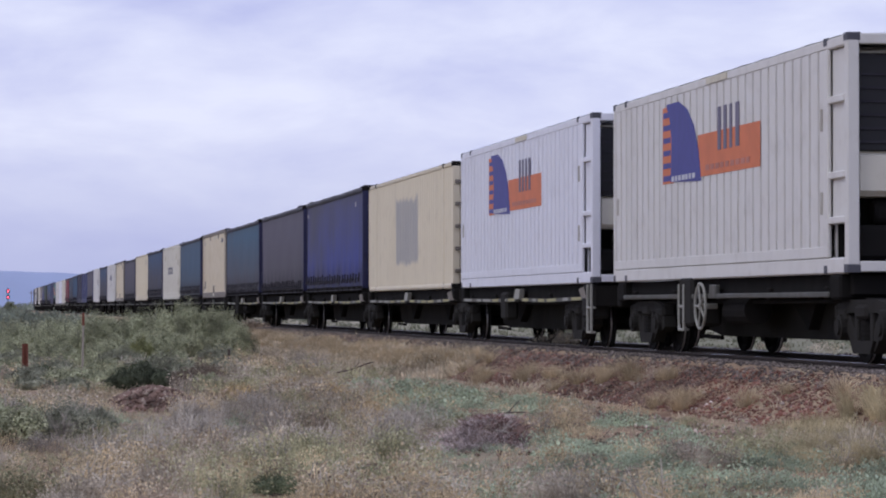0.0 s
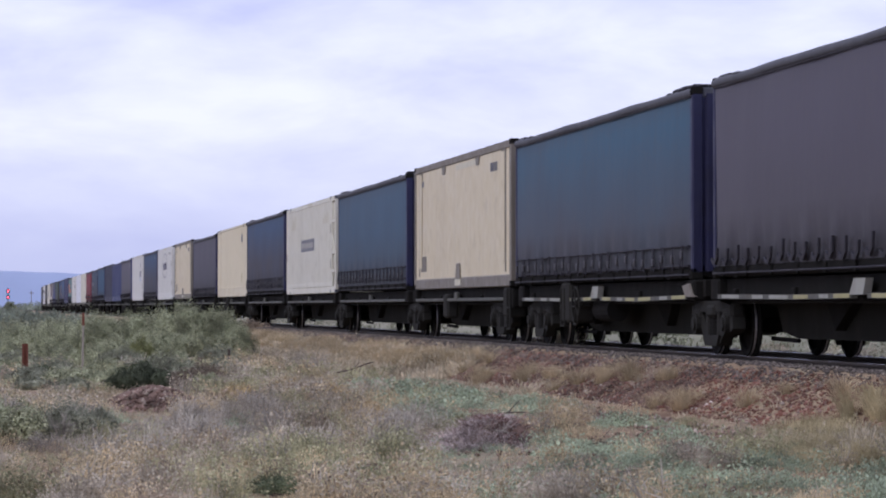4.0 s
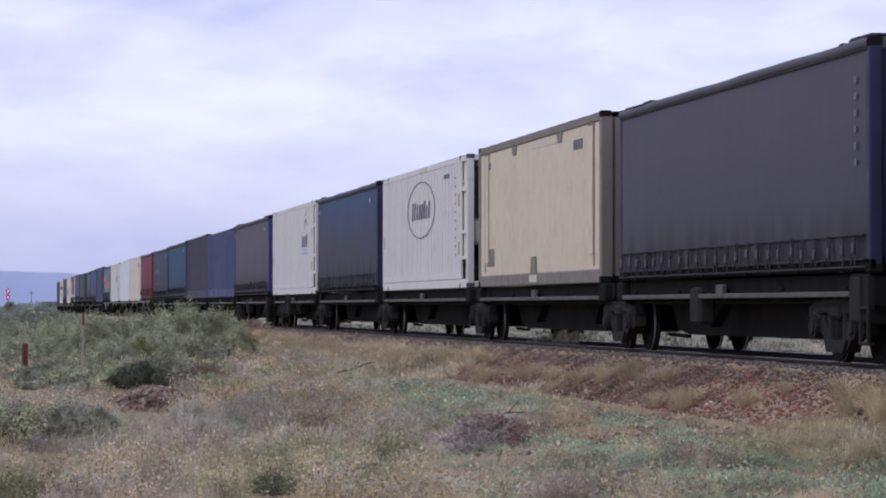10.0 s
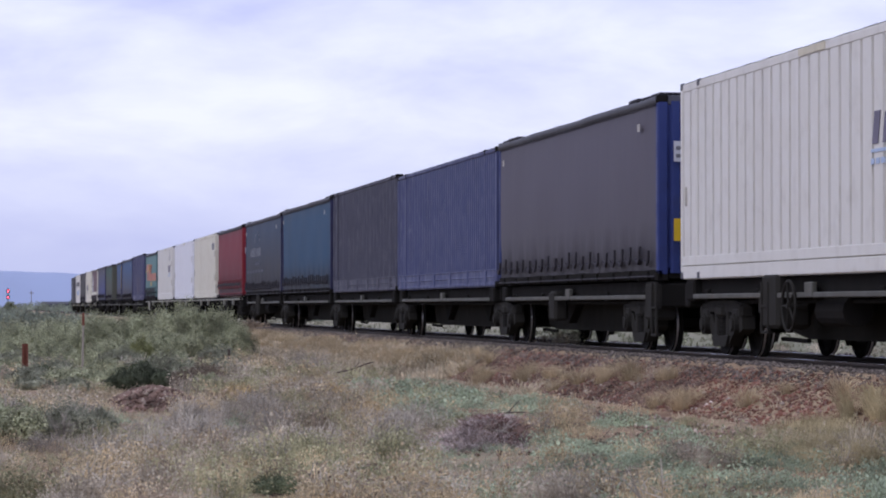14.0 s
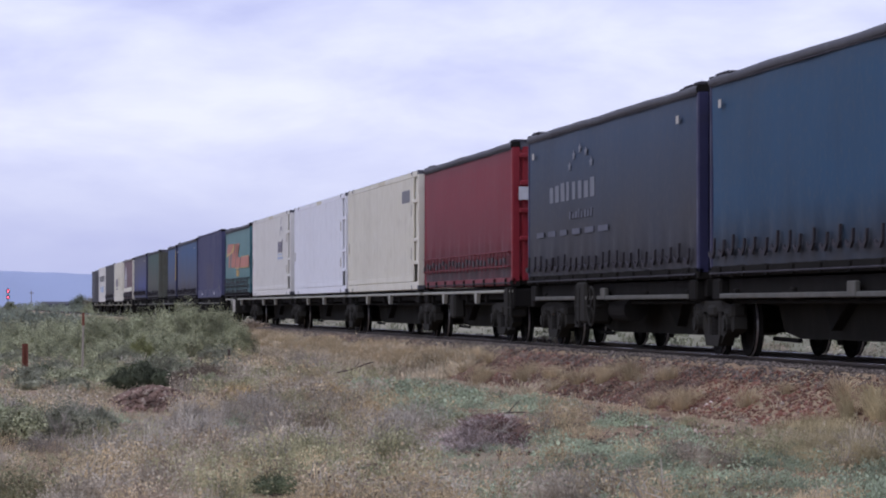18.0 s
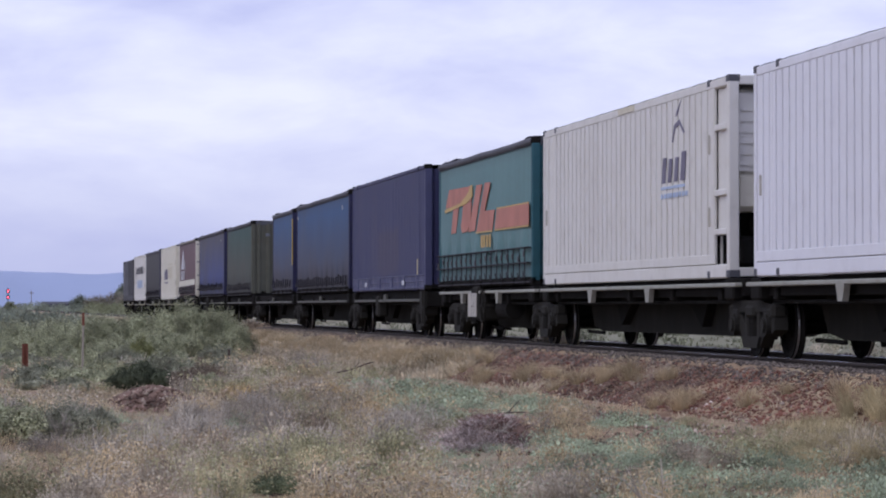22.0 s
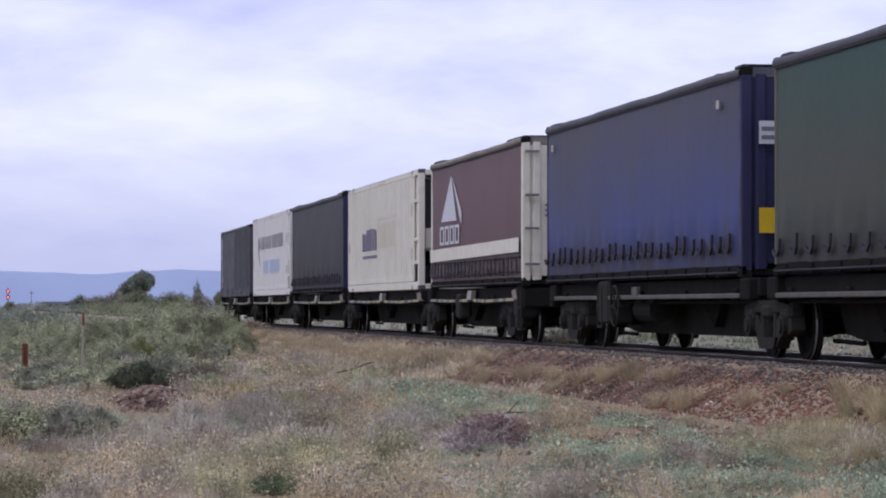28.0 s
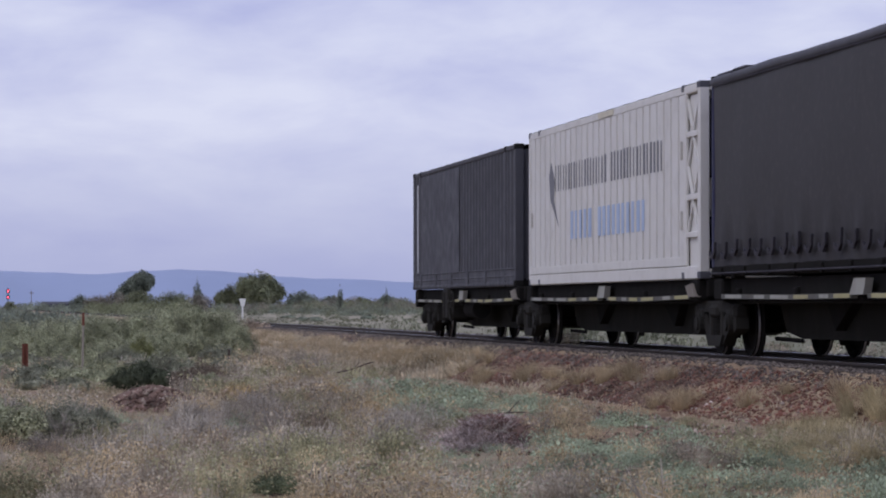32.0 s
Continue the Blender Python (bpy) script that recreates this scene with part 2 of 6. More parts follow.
# ---------------------------------------------------------------- mesh building
class Shape:
    """Vertices and faces of one mesh."""

    def __init__(self):
        self.v, self.f = [], []

    def add(self, v, f):
        k = len(self.v)
        self.v += [tuple(p) for p in v]
        self.f += [tuple(i + k for i in q) for q in f]
        return self

    def box(self, x0, x1, y0, y1, z0, z1, b=0.0):
        """A box with chamfered edges."""
        b = min(b, (x1 - x0) / 2.1, (y1 - y0) / 2.1, (z1 - z0) / 2.1)
        if b <= 0:
            v = [(x, y, z) for x in (x0, x1) for y in (y0, y1) for z in (z0, z1)]
            return self.add(v, [(0, 1, 3, 2), (4, 6, 7, 5), (0, 4, 5, 1), (2, 3, 7, 6), (0, 2, 6, 4), (1, 5, 7, 3)])
        hull = bmesh.new()
        for x, sx in ((x0, 1), (x1, -1)):
            for y, sy in ((y0, 1), (y1, -1)):
                for z, sz in ((z0, 1), (z1, -1)):
                    hull.verts.new((x, y + sy * b, z + sz * b))
                    hull.verts.new((x + sx * b, y, z + sz * b))
                    hull.verts.new((x + sx * b, y + sy * b, z))
        bmesh.ops.convex_hull(hull, input=hull.verts[:])
        hull.verts.index_update()
        self.add([p.co[:] for p in hull.verts], [[p.index for p in q.verts] for q in hull.faces])
        hull.free()
        return self

    def prism(self, outline, a, b, axis="x"):
        """An outline of (u, w) pushed from a to b along an axis: x: (y, z); y: (x, z); z: (x, y)."""
        def at(u, w, d):
            return (d, u, w) if axis == "x" else (u, d, w) if axis == "y" else (u, w, d)
        n = len(outline)
        v = [at(u, w, a) for u, w in outline] + [at(u, w, b) for u, w in outline]
        f = [tuple(range(n))[::-1], tuple(range(n, 2 * n))] + [(i, (i + 1) % n, n + (i + 1) % n, n + i) for i in range(n)]
        return self.add(v, f)

    def tube(self, p, q, r, n=10, r2=None):
        p, q = Vector(p), Vector(q)
        m = (q - p).to_track_quat("Z", "Y").to_matrix()
        r2 = r if r2 is None else r2
        ring = [Vector((math.cos(2 * math.pi * i / n), math.sin(2 * math.pi * i / n), 0)) for i in range(n)]
        v = [p + m @ (c * r) for c in ring] + [q + m @ (c * r2) for c in ring]
        f = [tuple(range(n))[::-1], tuple(range(n, 2 * n))] + [(i, (i + 1) % n, n + (i + 1) % n, n + i) for i in range(n)]
        return self.add(v, f)

    def lathe(self, profile, n=20):
        """A profile of (along x, radius) turned round the x axis."""
        k = len(profile)
        v = [(x, r * math.cos(2 * math.pi * i / n), r * math.sin(2 * math.pi * i / n)) for i in range(n) for x, r in profile]
        f = [(i * k + j, i * k + j + 1, ((i + 1) % n) * k + j + 1, ((i + 1) % n) * k + j) for i in range(n) for j in range(k - 1)]
        return self.add(v, f)

    def sheet(self, rows):
        """A grid of points."""
        n, m = len(rows), len(rows[0])
        return self.add([p for r in rows for p in r],
                        [(i * m + j, i * m + j + 1, (i + 1) * m + j + 1, (i + 1) * m + j) for i in range(n - 1) for j in range(m - 1)])

    def mesh(self, name, mat, smooth=False):
        me = bpy.data.meshes.new(name)
        me.from_pydata(self.v, [], self.f)
        bm = bmesh.new()
        bm.from_mesh(me)
        bmesh.ops.recalc_face_normals(bm, faces=bm.faces)
        bm.to_mesh(me)
        bm.free()
        if smooth:
            me.shade_smooth()
        me.materials.append(mat)
        return me


def part(name, shape, mat, parent, label="", at=None, smooth=False):
    """One mesh under a thing or a part. shape: a Shape, or a mesh that others share."""
    ob = new(name, shape.mesh(name, mat, smooth) if isinstance(shape, Shape) else shape)
    ob.parent = parent
    if at is not None:
        ob.location = at
    return tagged(ob, label)


# ---------------------------------------------------------------- track and ground
TRACK_X = 11.75


def ramp01(x, a, b):
    return np.clip((x - a) / (b - a), 0, 1)


def soft01(x, a, b):
    t = ramp01(x, a, b)
    return t * t * (3 - 2 * t)


def wave(x, y):
    """Slow uneven ground."""
    return (np.sin(x * 0.9 + 1.3 * np.sin(y * 0.21)) * np.sin(y * 0.37 + 0.8 * np.sin(x * 0.33)) * 0.5
            + np.sin(x * 2.3 + y * 0.7) * np.sin(y * 1.9 - x * 0.6) * 0.2)


def ground_z(x, y):
    x, y = np.asarray(x, float), np.asarray(y, float)
    u = np.abs(x - TRACK_X)
    bed = np.interp(u, (0.0, 1.0, 1.25, 1.7, 2.95), (-0.145, -0.145, -0.045, -0.055, -0.70))
    base = np.where(x < TRACK_X, -0.70 - 0.12 * soft01(x, 8.6, 3.0), -0.52)
    z = np.where(u < 2.95, bed, base + (-0.70 - np.where(x < TRACK_X, -0.70, -0.52)) * (1 - soft01(u, 2.95, 5.0)))
    return z + wave(x, y) * 0.07 * soft01(u, 2.6, 4.5)


def ground_material():
    m = Nodes("dry_red_earth", 0.95, spec=0.2)
    big = m.noise(0.09, 4)
    mid = m.noise(0.8, 5)
    fine = m.noise(9.0, 6)
    col = m.ramp(mid, (0.30, srgb(120, 92, 76)), (0.5, srgb(150, 128, 104)), (0.72, srgb(168, 150, 122)))
    col = m.mix(m.span(big, 0.45, 0.62, 0, 0.7), col, srgb(146, 140, 118))
    col = m.mix(m.span(fine, 0.45, 0.75, 0, 0.6), col, srgb(92, 76, 62))
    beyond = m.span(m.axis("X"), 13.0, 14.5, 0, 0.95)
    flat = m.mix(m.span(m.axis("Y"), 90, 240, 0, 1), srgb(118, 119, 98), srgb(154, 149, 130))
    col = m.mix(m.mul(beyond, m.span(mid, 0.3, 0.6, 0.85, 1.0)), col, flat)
    m.bump(fine, 0.6, 0.05)
    return m.done(col)


def build_ground():
    xs = np.unique(np.concatenate([np.linspace(-2600, -60, 12), np.linspace(-60, -10, 26), np.arange(-10, 9.0, 0.35), np.arange(9.0, 14.5, 0.15), np.arange(14.5, 18, 0.35),
                                   np.linspace(18, 60, 30), np.linspace(60, 3200, 14)]))
    ys = np.unique(np.concatenate([np.linspace(-300, 0, 10), np.arange(0, 120, 0.7), np.linspace(120, 400, 90), np.linspace(400, 4600, 30)]))
    X, Y = np.meshgrid(xs, ys)
    Z = ground_z(X, Y)
    n, m = X.shape
    v = np.stack([X, Y, Z], -1).reshape(-1, 3)
    i = (np.arange(n - 1)[:, None] * m + np.arange(m - 1)).ravel()
    f = np.stack([i, i + 1, i + m + 1, i + m], -1)
    me = bpy.data.meshes.new("ground")
    me.from_pydata(v.tolist(), [], f.tolist())
    me.shade_smooth()
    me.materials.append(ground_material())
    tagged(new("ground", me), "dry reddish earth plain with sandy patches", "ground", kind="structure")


def build_track():
    track = new("railway_track")
    tagged(track, "single railway track with worn steel rails on ballast", "railway track", kind="structure")
    prof = [(-0.075, -0.16), (0.075, -0.16), (0.075, -0.145), (0.012, -0.125), (0.012, -0.04), (0.036, -0.03), (0.036, -0.006), (0.03, 0.0),
            (-0.03, 0.0), (-0.036, -0.006), (-0.036, -0.03), (-0.012, -0.04), (-0.012, -0.125), (-0.075, -0.145)]
    for sx in (-0.7525, 0.7525):
        r = part("rail", Shape().prism([(TRACK_X + sx + a, b) for a, b in prof], -40, 1500, "y"), MAT["rail"], track, "worn steel rail")
        part("rail_head", Shape().box(TRACK_X + sx - 0.027, TRACK_X + sx + 0.027, -40, 1500, 0.0, 0.004), MAT["rail_head"], r, "polished running surface")
    s = Shape().box(-1.25, 1.25, -0.125, 0.125, -0.24, 0, 0.03).mesh("sleeper", MAT["sleeper"])
    for i in range(240):
        part("sleeper", s, None, track, at=(TRACK_X, 22 + i * 0.62, -0.15))


build_ground()
build_track()


# ---------------------------------------------------------------- the train
MOVING = []            # things of the train and their place along it
DECK_Z = 1.12


def along(t):
    """Metres that the train has gone at t seconds."""
    return 18.187 * t - 0.19996 * t * t / 2 + 0.00621 * t ** 3 / 6


def on_train(name, place, z, label, category, group):
    ob = new(name)
    tagged(ob, label, category, group)
    ob.location = (TRACK_X, place, z)
    MOVING.append((ob, place, z))
    return ob


CAST = Shape().box(-0.09, 0.09, -0.09, 0.09, -0.06, 0.06, 0.012).mesh("corner_casting", MAT["black"])

CAST_GREY = Shape().box(-0.088, 0.088, -0.09, 0.09, -0.055, 0.055, 0.012).mesh("corner_casting", MAT["roof"])


def castings(box, L, H, spots=(), mats=None):
    me = CAST if mats is None else mats
    for y in (-L / 2 + 0.09, L / 2 - 0.09, *spots):
        for x in (-1.165, 1.165):
            for z in (0.06, H - 0.05):
                part("corner_casting", me, None, box, at=(x, y, z))


def marks(box, L, a, z, w, h, n, mat, name="marking", label="", x=-1.255, lean=0.0, gap=0.28, seed=1, uneven=0.0):
    """A row of n plain bars, w wide and h high in all, that starts a metres from the rear end."""
    rnd = random.Random(seed)
    step = w / n
    for i in range(n):
        y0 = L / 2 - a - i * step
        y1 = y0 - step * (1 - gap * (0.7 + 0.6 * rnd.random()))
        hh = h * (1 - uneven * rnd.random())
        s = Shape().add([(x, y0, z), (x, y1, z), (x, y1 - lean, z + hh), (x, y0 - lean, z + hh),
                         (x + 0.006, y0, z), (x + 0.006, y1, z), (x + 0.006, y1 - lean, z + hh), (x + 0.006, y0 - lean, z + hh)],
                        [(0, 1, 2, 3), (7, 6, 5, 4), (0, 4, 5, 1), (1, 5, 6, 2), (2, 6, 7, 3), (3, 7, 4, 0)])
        part(name, s, mat, box, label)


def patch(box, L, a, z, w, h, mat, name="patch", label="", x=-1.254):
    y = L / 2 - a
    return part(name, Shape().box(x, x + 0.006, y - w, y, z, z + h), mat, box, label)


def outline_print(box, L, a, z, pts, mat, name="marking", label="", x=-1.255):
    """A flat print with a free outline: (metres forward of a, metres above z)."""
    return part(name, Shape().prism([(L / 2 - a - u, z + w) for u, w in pts], x, x + 0.006), mat, box, label)


def frame_of_box(box, L, H, mat, post=0.16, rail_top=0.13, rail_low=0.17, front=0.0):
    """Posts, rails and roof that all boxes have."""
    for y0, y1 in ((-L / 2, -L / 2 + post), (L / 2 - post, L / 2)):
        for x0, x1 in ((-1.25, -1.25 + post), (1.25 - post, 1.25)):
            part("corner_post", Shape().box(x0, x1, y0, y1, 0.1, H - 0.08, 0.015), mat, box)
    for x0, x1 in ((-1.25, -1.17), (1.17, 1.25)):
        part("top_rail", Shape().box(x0, x1, -L / 2 + post, L / 2 - post, H - rail_top, H - 0.015, 0.02), mat, box)
        part("bottom_rail", Shape().box(x0, x1, -L / 2 + post, L / 2 - post, 0.0, rail_low, 0.02), mat, box)
    part("floor", Shape().box(-1.16, 1.16, -L / 2 + 0.05, L / 2 - 0.05, 0.03, 0.15), MAT["black"], box)


def roof_of_box(box, L, H, mat, n=24):
    rows = []
    for i in range(n + 1):
        y = -L / 2 + 0.06 + (L - 0.12) * i / n
        rows.append([(x, y, H - 0.012 + 0.02 * (1 - (x / 1.25) ** 2) + (0.008 if i % 2 else 0)) for x in (-1.24, -0.6, 0, 0.6, 1.24)])
    part("roof", Shape().sheet(rows), mat, box)


def ribbed(L0, L1, z0, z1, x, pitch, depth, top=0.42, slope=0.16):
    """Trapezoid corrugation on the plane x, facing -x: broad faces out, grooves depth deep."""
    n = max(1, round((L1 - L0) / pitch))
    p = (L1 - L0) / n
    ys = []
    for i in range(n):
        y = L0 + i * p
        ys += [(y, 0), (y + p * (1 - top - 2 * slope), 0), (y + p * (1 - top - slope), depth), (y + p * (1 - slope), depth)]
    ys.append((L1, 0))
    return Shape().sheet([[(x + d, y, z0), (x + d, y, z1)] for y, d in ys])


def end_wall(box, y, H, mat, name, label="", out=-1):
    """A ribbed end wall; out: the side on which its ribs stand proud."""
    edge = [(-1.12, y - out * 0.03), (1.12, y - out * 0.03), (1.12, y)]
    for x in np.arange(0.95, -1.0, -0.38):
        edge += [(x + 0.09, y), (x + 0.05, y + out * 0.045), (x - 0.05, y + out * 0.045), (x - 0.09, y)]
    s = Shape().prism([(float(p), float(q)) for p, q in edge + [(-1.12, y)]], 0.12, H - 0.1, "z")
    return part(name, s, mat, box, label)


def cooling_unit(box, L, H, paint, sooty, dark_face):
    """Open front bay of a refrigerated box: frame bars, cooling machine behind them."""
    y0, y1 = -L / 2, -L / 2 + 0.95
    for z in (0.62, 1.18, 2.12):
        for x0, x1 in ((-1.25, -1.15), (1.15, 1.25)):
            part("frame_bar", Shape().box(x0, x1, y0 + 0.16, y1, z, z + 0.09, 0.012), paint, box)
    for z in (0.02, H - 0.14):
        part("frame_bar", Shape().box(-1.1, 1.1, y0, y0 + 0.12, z, z + 0.13, 0.012), paint, box)
    part("bulkhead", Shape().box(-1.15, 1.15, y1 - 0.06, y1, 0.12, H - 0.1), paint, box)
    unit = part("cooling_unit", Shape().box(-1.08, 1.08, y0 + 0.22, y1 - 0.07, 0.95, H - 0.2, 0.05), MAT["offwhite"], box, "white refrigeration machine")
    part("grille", Shape().box(-1.09, 1.0, y0 + 0.16, y0 + 0.23, 1.5, H - 0.24, 0.02), MAT["grille"] if dark_face else paint, unit, "black air grille" if dark_face else "white machine cover")
    part("side_grille", Shape().box(-1.1, -1.075, y0 + 0.26, y1 - 0.12, 1.5, H - 0.26, 0.008), MAT["grille"], unit, "black side grille")
    for i in range(6):
        z = 1.6 + i * (H - 1.95) / 6
        part("grille_slat", Shape().box(-1.08, 0.98, y0 + 0.14, y0 + 0.165, z, z + 0.03), MAT["strap"] if dark_face else paint, unit)
    part("panel", Shape().box(-1.06, 1.0, y0 + 0.17, y0 + 0.23, 1.0, 1.46, 0.02), MAT["offwhite"], unit, "white service panel")
    part("pipe", Shape().tube((-1.12, y0 + 0.3, 0.55), (-1.12, y0 + 0.3, 1.5), 0.025, 8), MAT["grille" if sooty else "slate"], unit)
    part("fuel_tank", Shape().box(-1.05, 0.9, y0 + 0.25, y1 - 0.15, 0.16, 0.6, 0.06), MAT["black"], box, "black tank under the machine")
    # Black sheet over the white bulkhead: shade of the open bay, put in as colour.
    part("bay_shade", Shape().box(-1.12, 1.12, y1 - 0.075, y1 - 0.063, 0.14, 0.95), MAT["black"], box, "black panel painted in as the shade of the bay")
    part("compressor", Shape().lathe([(-0.5, 0.0), (-0.5, 0.13), (-0.45, 0.16), (0.3, 0.16), (0.35, 0.12), (0.35, 0.0)], 14), MAT["black"], box, "black compressor drum", at=(-0.3, y0 + 0.5, 0.76))


def reefer(k, f, r, top, paint, label, pitch=0.44, unit=True, x_frame=False):
    L, H = r - f, top - DECK_Z
    box = on_train("refrigerated_container", (f + r) / 2, DECK_Z, label, "shipping container", "containers on the train")
    m = MAT[paint]
    frame_of_box(box, L, H, m, 0.15, 0.15, 0.2)
    a = -L / 2 + (0.95 if unit else 0.15)
    for y in (a, L / 2 - 0.95):
        part("side_post", Shape().box(-1.258, -1.2, y - 0.07, y + 0.07, 0.2, H - 0.14, 0.015), m, box)
    part("side_wall", ribbed(a, L / 2 - 0.15, 0.34, H - 0.14, -1.248, pitch, 0.09, 0.12, 0.05), m, box, "ribbed side wall")
    part("side_wall", Shape().box(1.2, 1.24, a, L / 2 - 0.15, 0.2, H - 0.14), m, box, "plain far side wall")
    part("kick_plate", Shape().box(-1.254, -1.19, a, L / 2 - 0.15, 0.203, 0.345, 0.008), m, box)
    roof_of_box(box, L, H, m)
    end_wall(box, L / 2 - 0.06, H, m, "rear_door", "closed double rear doors", 1)
    if unit:
        cooling_unit(box, L, H, m, k < 3, k not in (23, 24, 25))
    else:
        end_wall(box, -L / 2 + 0.06, H, m, "front_wall", "", -1)
    if unit:
        y0, y1 = -L / 2 + 0.17, -L / 2 + 0.92
        part("bay_panel", Shape().box(-1.19, -1.165, y0, y1 - 0.05, 0.2 if x_frame else 0.66, H - 0.16), m, box, "recessed panel over the machine bay")
    if x_frame:
        for z0, z1 in ((0.7, 1.7), (1.7, 2.7)):
            part("brace", Shape().prism([(y0, z0), (y0 + 0.07, z0), (y1, z1), (y1 - 0.07, z1)], -1.24, -1.2), m, box)
            part("brace", Shape().prism([(y1 - 0.07, z0), (y1, z0), (y0 + 0.07, z1), (y0, z1)], -1.228, -1.203), m, box)
    castings(box, L, H, (-6.0, 6.0) if L > 13 else (), CAST_GREY)
    part("lashing_plate", Shape().box(-1.262, -1.25, -0.9, 0.35, H - 0.12, H - 0.03), MAT["sand_print"], box, "faded maker's plate on the top rail")
    for y, z in ((-L / 2 + 1.15, 0.75), (-L / 2 + 1.15, 1.8), (L / 2 - 0.4, 1.1)):
        part("door_stay", Shape().box(-1.275, -1.24, y - 0.025, y + 0.025, z, z + 0.28, 0.01), MAT["pale_grey_print"], box)
    return box, L, H


STRAP = None


def strap_meshes():
    """A tension strap with its buckle and three hanging tails."""
    out = []
    for k, hook in enumerate((0.0, 0.12, 0.2)):
        s = Shape().box(-0.018, 0.0, -0.02, 0.02, -0.26, 0.1, 0.006)
        if hook:
            pts = [(0.03, 0.1), (0.075, 0.1), (0.085, -0.1), (0.06 + hook * 0.4, -0.2), (0.03 + hook, -0.14), (0.0 + hook, -0.12),
                   (0.0 + hook, -0.17), (0.05 + hook * 0.4, -0.26), (0.03, -0.12)]
            s.prism(pts, -0.03, -0.02)
        out.append(s.mesh("strap", MAT["strap"]))
    return out


STRAP = strap_meshes()
BUCKLE = Shape().box(-0.04, 0.0, -0.035, 0.035, -0.06, 0.06, 0.012).mesh("buckle", MAT["buckle"])
HOOK = [Shape().prism([(-0.03, top), (0.03, top), (0.045, -0.08), (0.12, -0.155), (0.22, -0.16), (0.31, -0.11), (0.33, -0.15), (0.23, -0.215), (0.1, -0.22), (-0.01, -0.13)], -0.035, 0.0).mesh("strap", MAT["strap"]) for top in (0.07, 0.02)]
LONG_STRAP = [Shape().box(-0.018, 0.0, -0.026, 0.026, -0.5, 0.1, 0.006).prism([(-0.02, -0.5), (0.03, -0.5), (0.16, -0.4), (0.13, -0.37)], -0.03, -0.015).mesh("strap", MAT["strap"])]
RED_STRAP = [Shape().box(-0.018, 0.0, -0.022, 0.022, -0.26, 0.1, 0.006).mesh("strap", MAT["red_dark"])]


def curtain_box(k, f, r, top, cloth, label, end="navy", straps=20, hem=0.58, roof="roof", bulge=0.03, slack=0.03, strap_set=None, frame="black", tags=False):
    """A curtain-sided container: cloth side, padded roof edge, straps along the bottom, end frames."""
    L, H = r - f, top - DECK_Z
    rnd = random.Random(k)
    box = on_train("curtain_sided_container", (f + r) / 2, DECK_Z, label, "shipping container", "containers on the train")
    nz, ny = 16, max(24, int(L * 5))
    z0, z1 = 0.17, H - 0.1
    side = []
    ph = [rnd.random() * 6.28 for _ in range(4)]
    for j in range(ny + 1):
        v = j / ny
        y = -L / 2 + 0.14 + (L - 0.28) * v
        row = []
        for i in range(nz + 1):
            u = i / nz
            z = z0 + (z1 - z0) * u
            out = bulge * math.sin(math.pi * u) * min(1, 8 * v, 8 * (1 - v))
            low = math.exp(-((z - hem + 0.1) / 0.3) ** 2)
            out += slack * low * (0.6 * math.sin(y * 4.4 + ph[0]) + 0.5 * math.sin(y * 9.1 + ph[1] + z * 3))
            out += 0.008 * math.sin(y * 1.7 + ph[2]) * math.sin(z * 1.9 + ph[3])
            row.append((-1.232 - out, y, z))
        side.append(row)
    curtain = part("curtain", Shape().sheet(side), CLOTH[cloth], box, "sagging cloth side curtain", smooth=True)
    part("curtain", Shape().box(1.2, 1.235, -L / 2 + 0.14, L / 2 - 0.14, z0, z1), CLOTH[cloth], box)
    edge = []
    for j in range(ny + 1):
        y = -L / 2 + 0.02 + (L - 0.04) * j / ny
        dz = 0.006 * math.sin(y * 1.1 + ph[1]) + 0.004 * math.sin(y * 2.3 + ph[2])
        edge.append([(-1.235, y, H - 0.14 + dz), (-1.268, y, H - 0.125 + dz), (-1.276, y, H - 0.065 + dz), (-1.25, y, H - 0.018 + dz), (-1.12, y, H + 0.015), (0, y, H + 0.03)])
    part("roof_edge", Shape().sheet(edge), MAT[roof], box, "padded roof edge", smooth=True)
    part("roof", Shape().box(-1.1, 1.25, -L / 2 + 0.03, L / 2 - 0.03, H - 0.16, H + 0.004, 0.02), MAT[roof], box)
    for sgn in (-1, 1):
        y, step = sgn * (L / 2 - 0.12), rnd.uniform(0.5, 0.9)
        for q in range(rnd.randrange(1, 4)):
            y0, y1 = sorted((y, y - sgn * step * 0.85))
            part("roof_fold", Shape().box(-1.2, -0.7, y0, y1, H - 0.02, H + rnd.uniform(0.03, 0.06), 0.03), MAT["strap"], box, "folded dark tarpaulin on the roof edge")
            y -= sgn * step
    part("gutter", Shape().box(-1.262, -1.236, -L / 2 + 0.1, L / 2 - 0.1, H - 0.158, H - 0.138), MAT["strap"], box)
    for x0, x1 in ((-1.245, -1.15), (1.15, 1.245)):
        part("bottom_rail", Shape().box(x0, x1, -L / 2, L / 2, 0.02, 0.18, 0.02), MAT[frame], box)
    part("floor", Shape().box(-1.14, 1.14, -L / 2 + 0.05, L / 2 - 0.05, 0.04, 0.2), MAT["black"], box)
    part("tie_rail", Shape().tube((-1.27, -L / 2 + 0.1, 0.07), (-1.27, L / 2 - 0.1, 0.07), 0.016, 6), MAT["strap"], box, "thin lashing rail")
    n_hook = int(L / 1.25)
    for i in range(n_hook):
        y = -L / 2 + (i + 0.5) * L / n_hook
        part("rail_bracket", Shape().box(-1.28, -1.24, y - 0.05, y + 0.05, 0.02, 0.16, 0.01), MAT["black"], box)
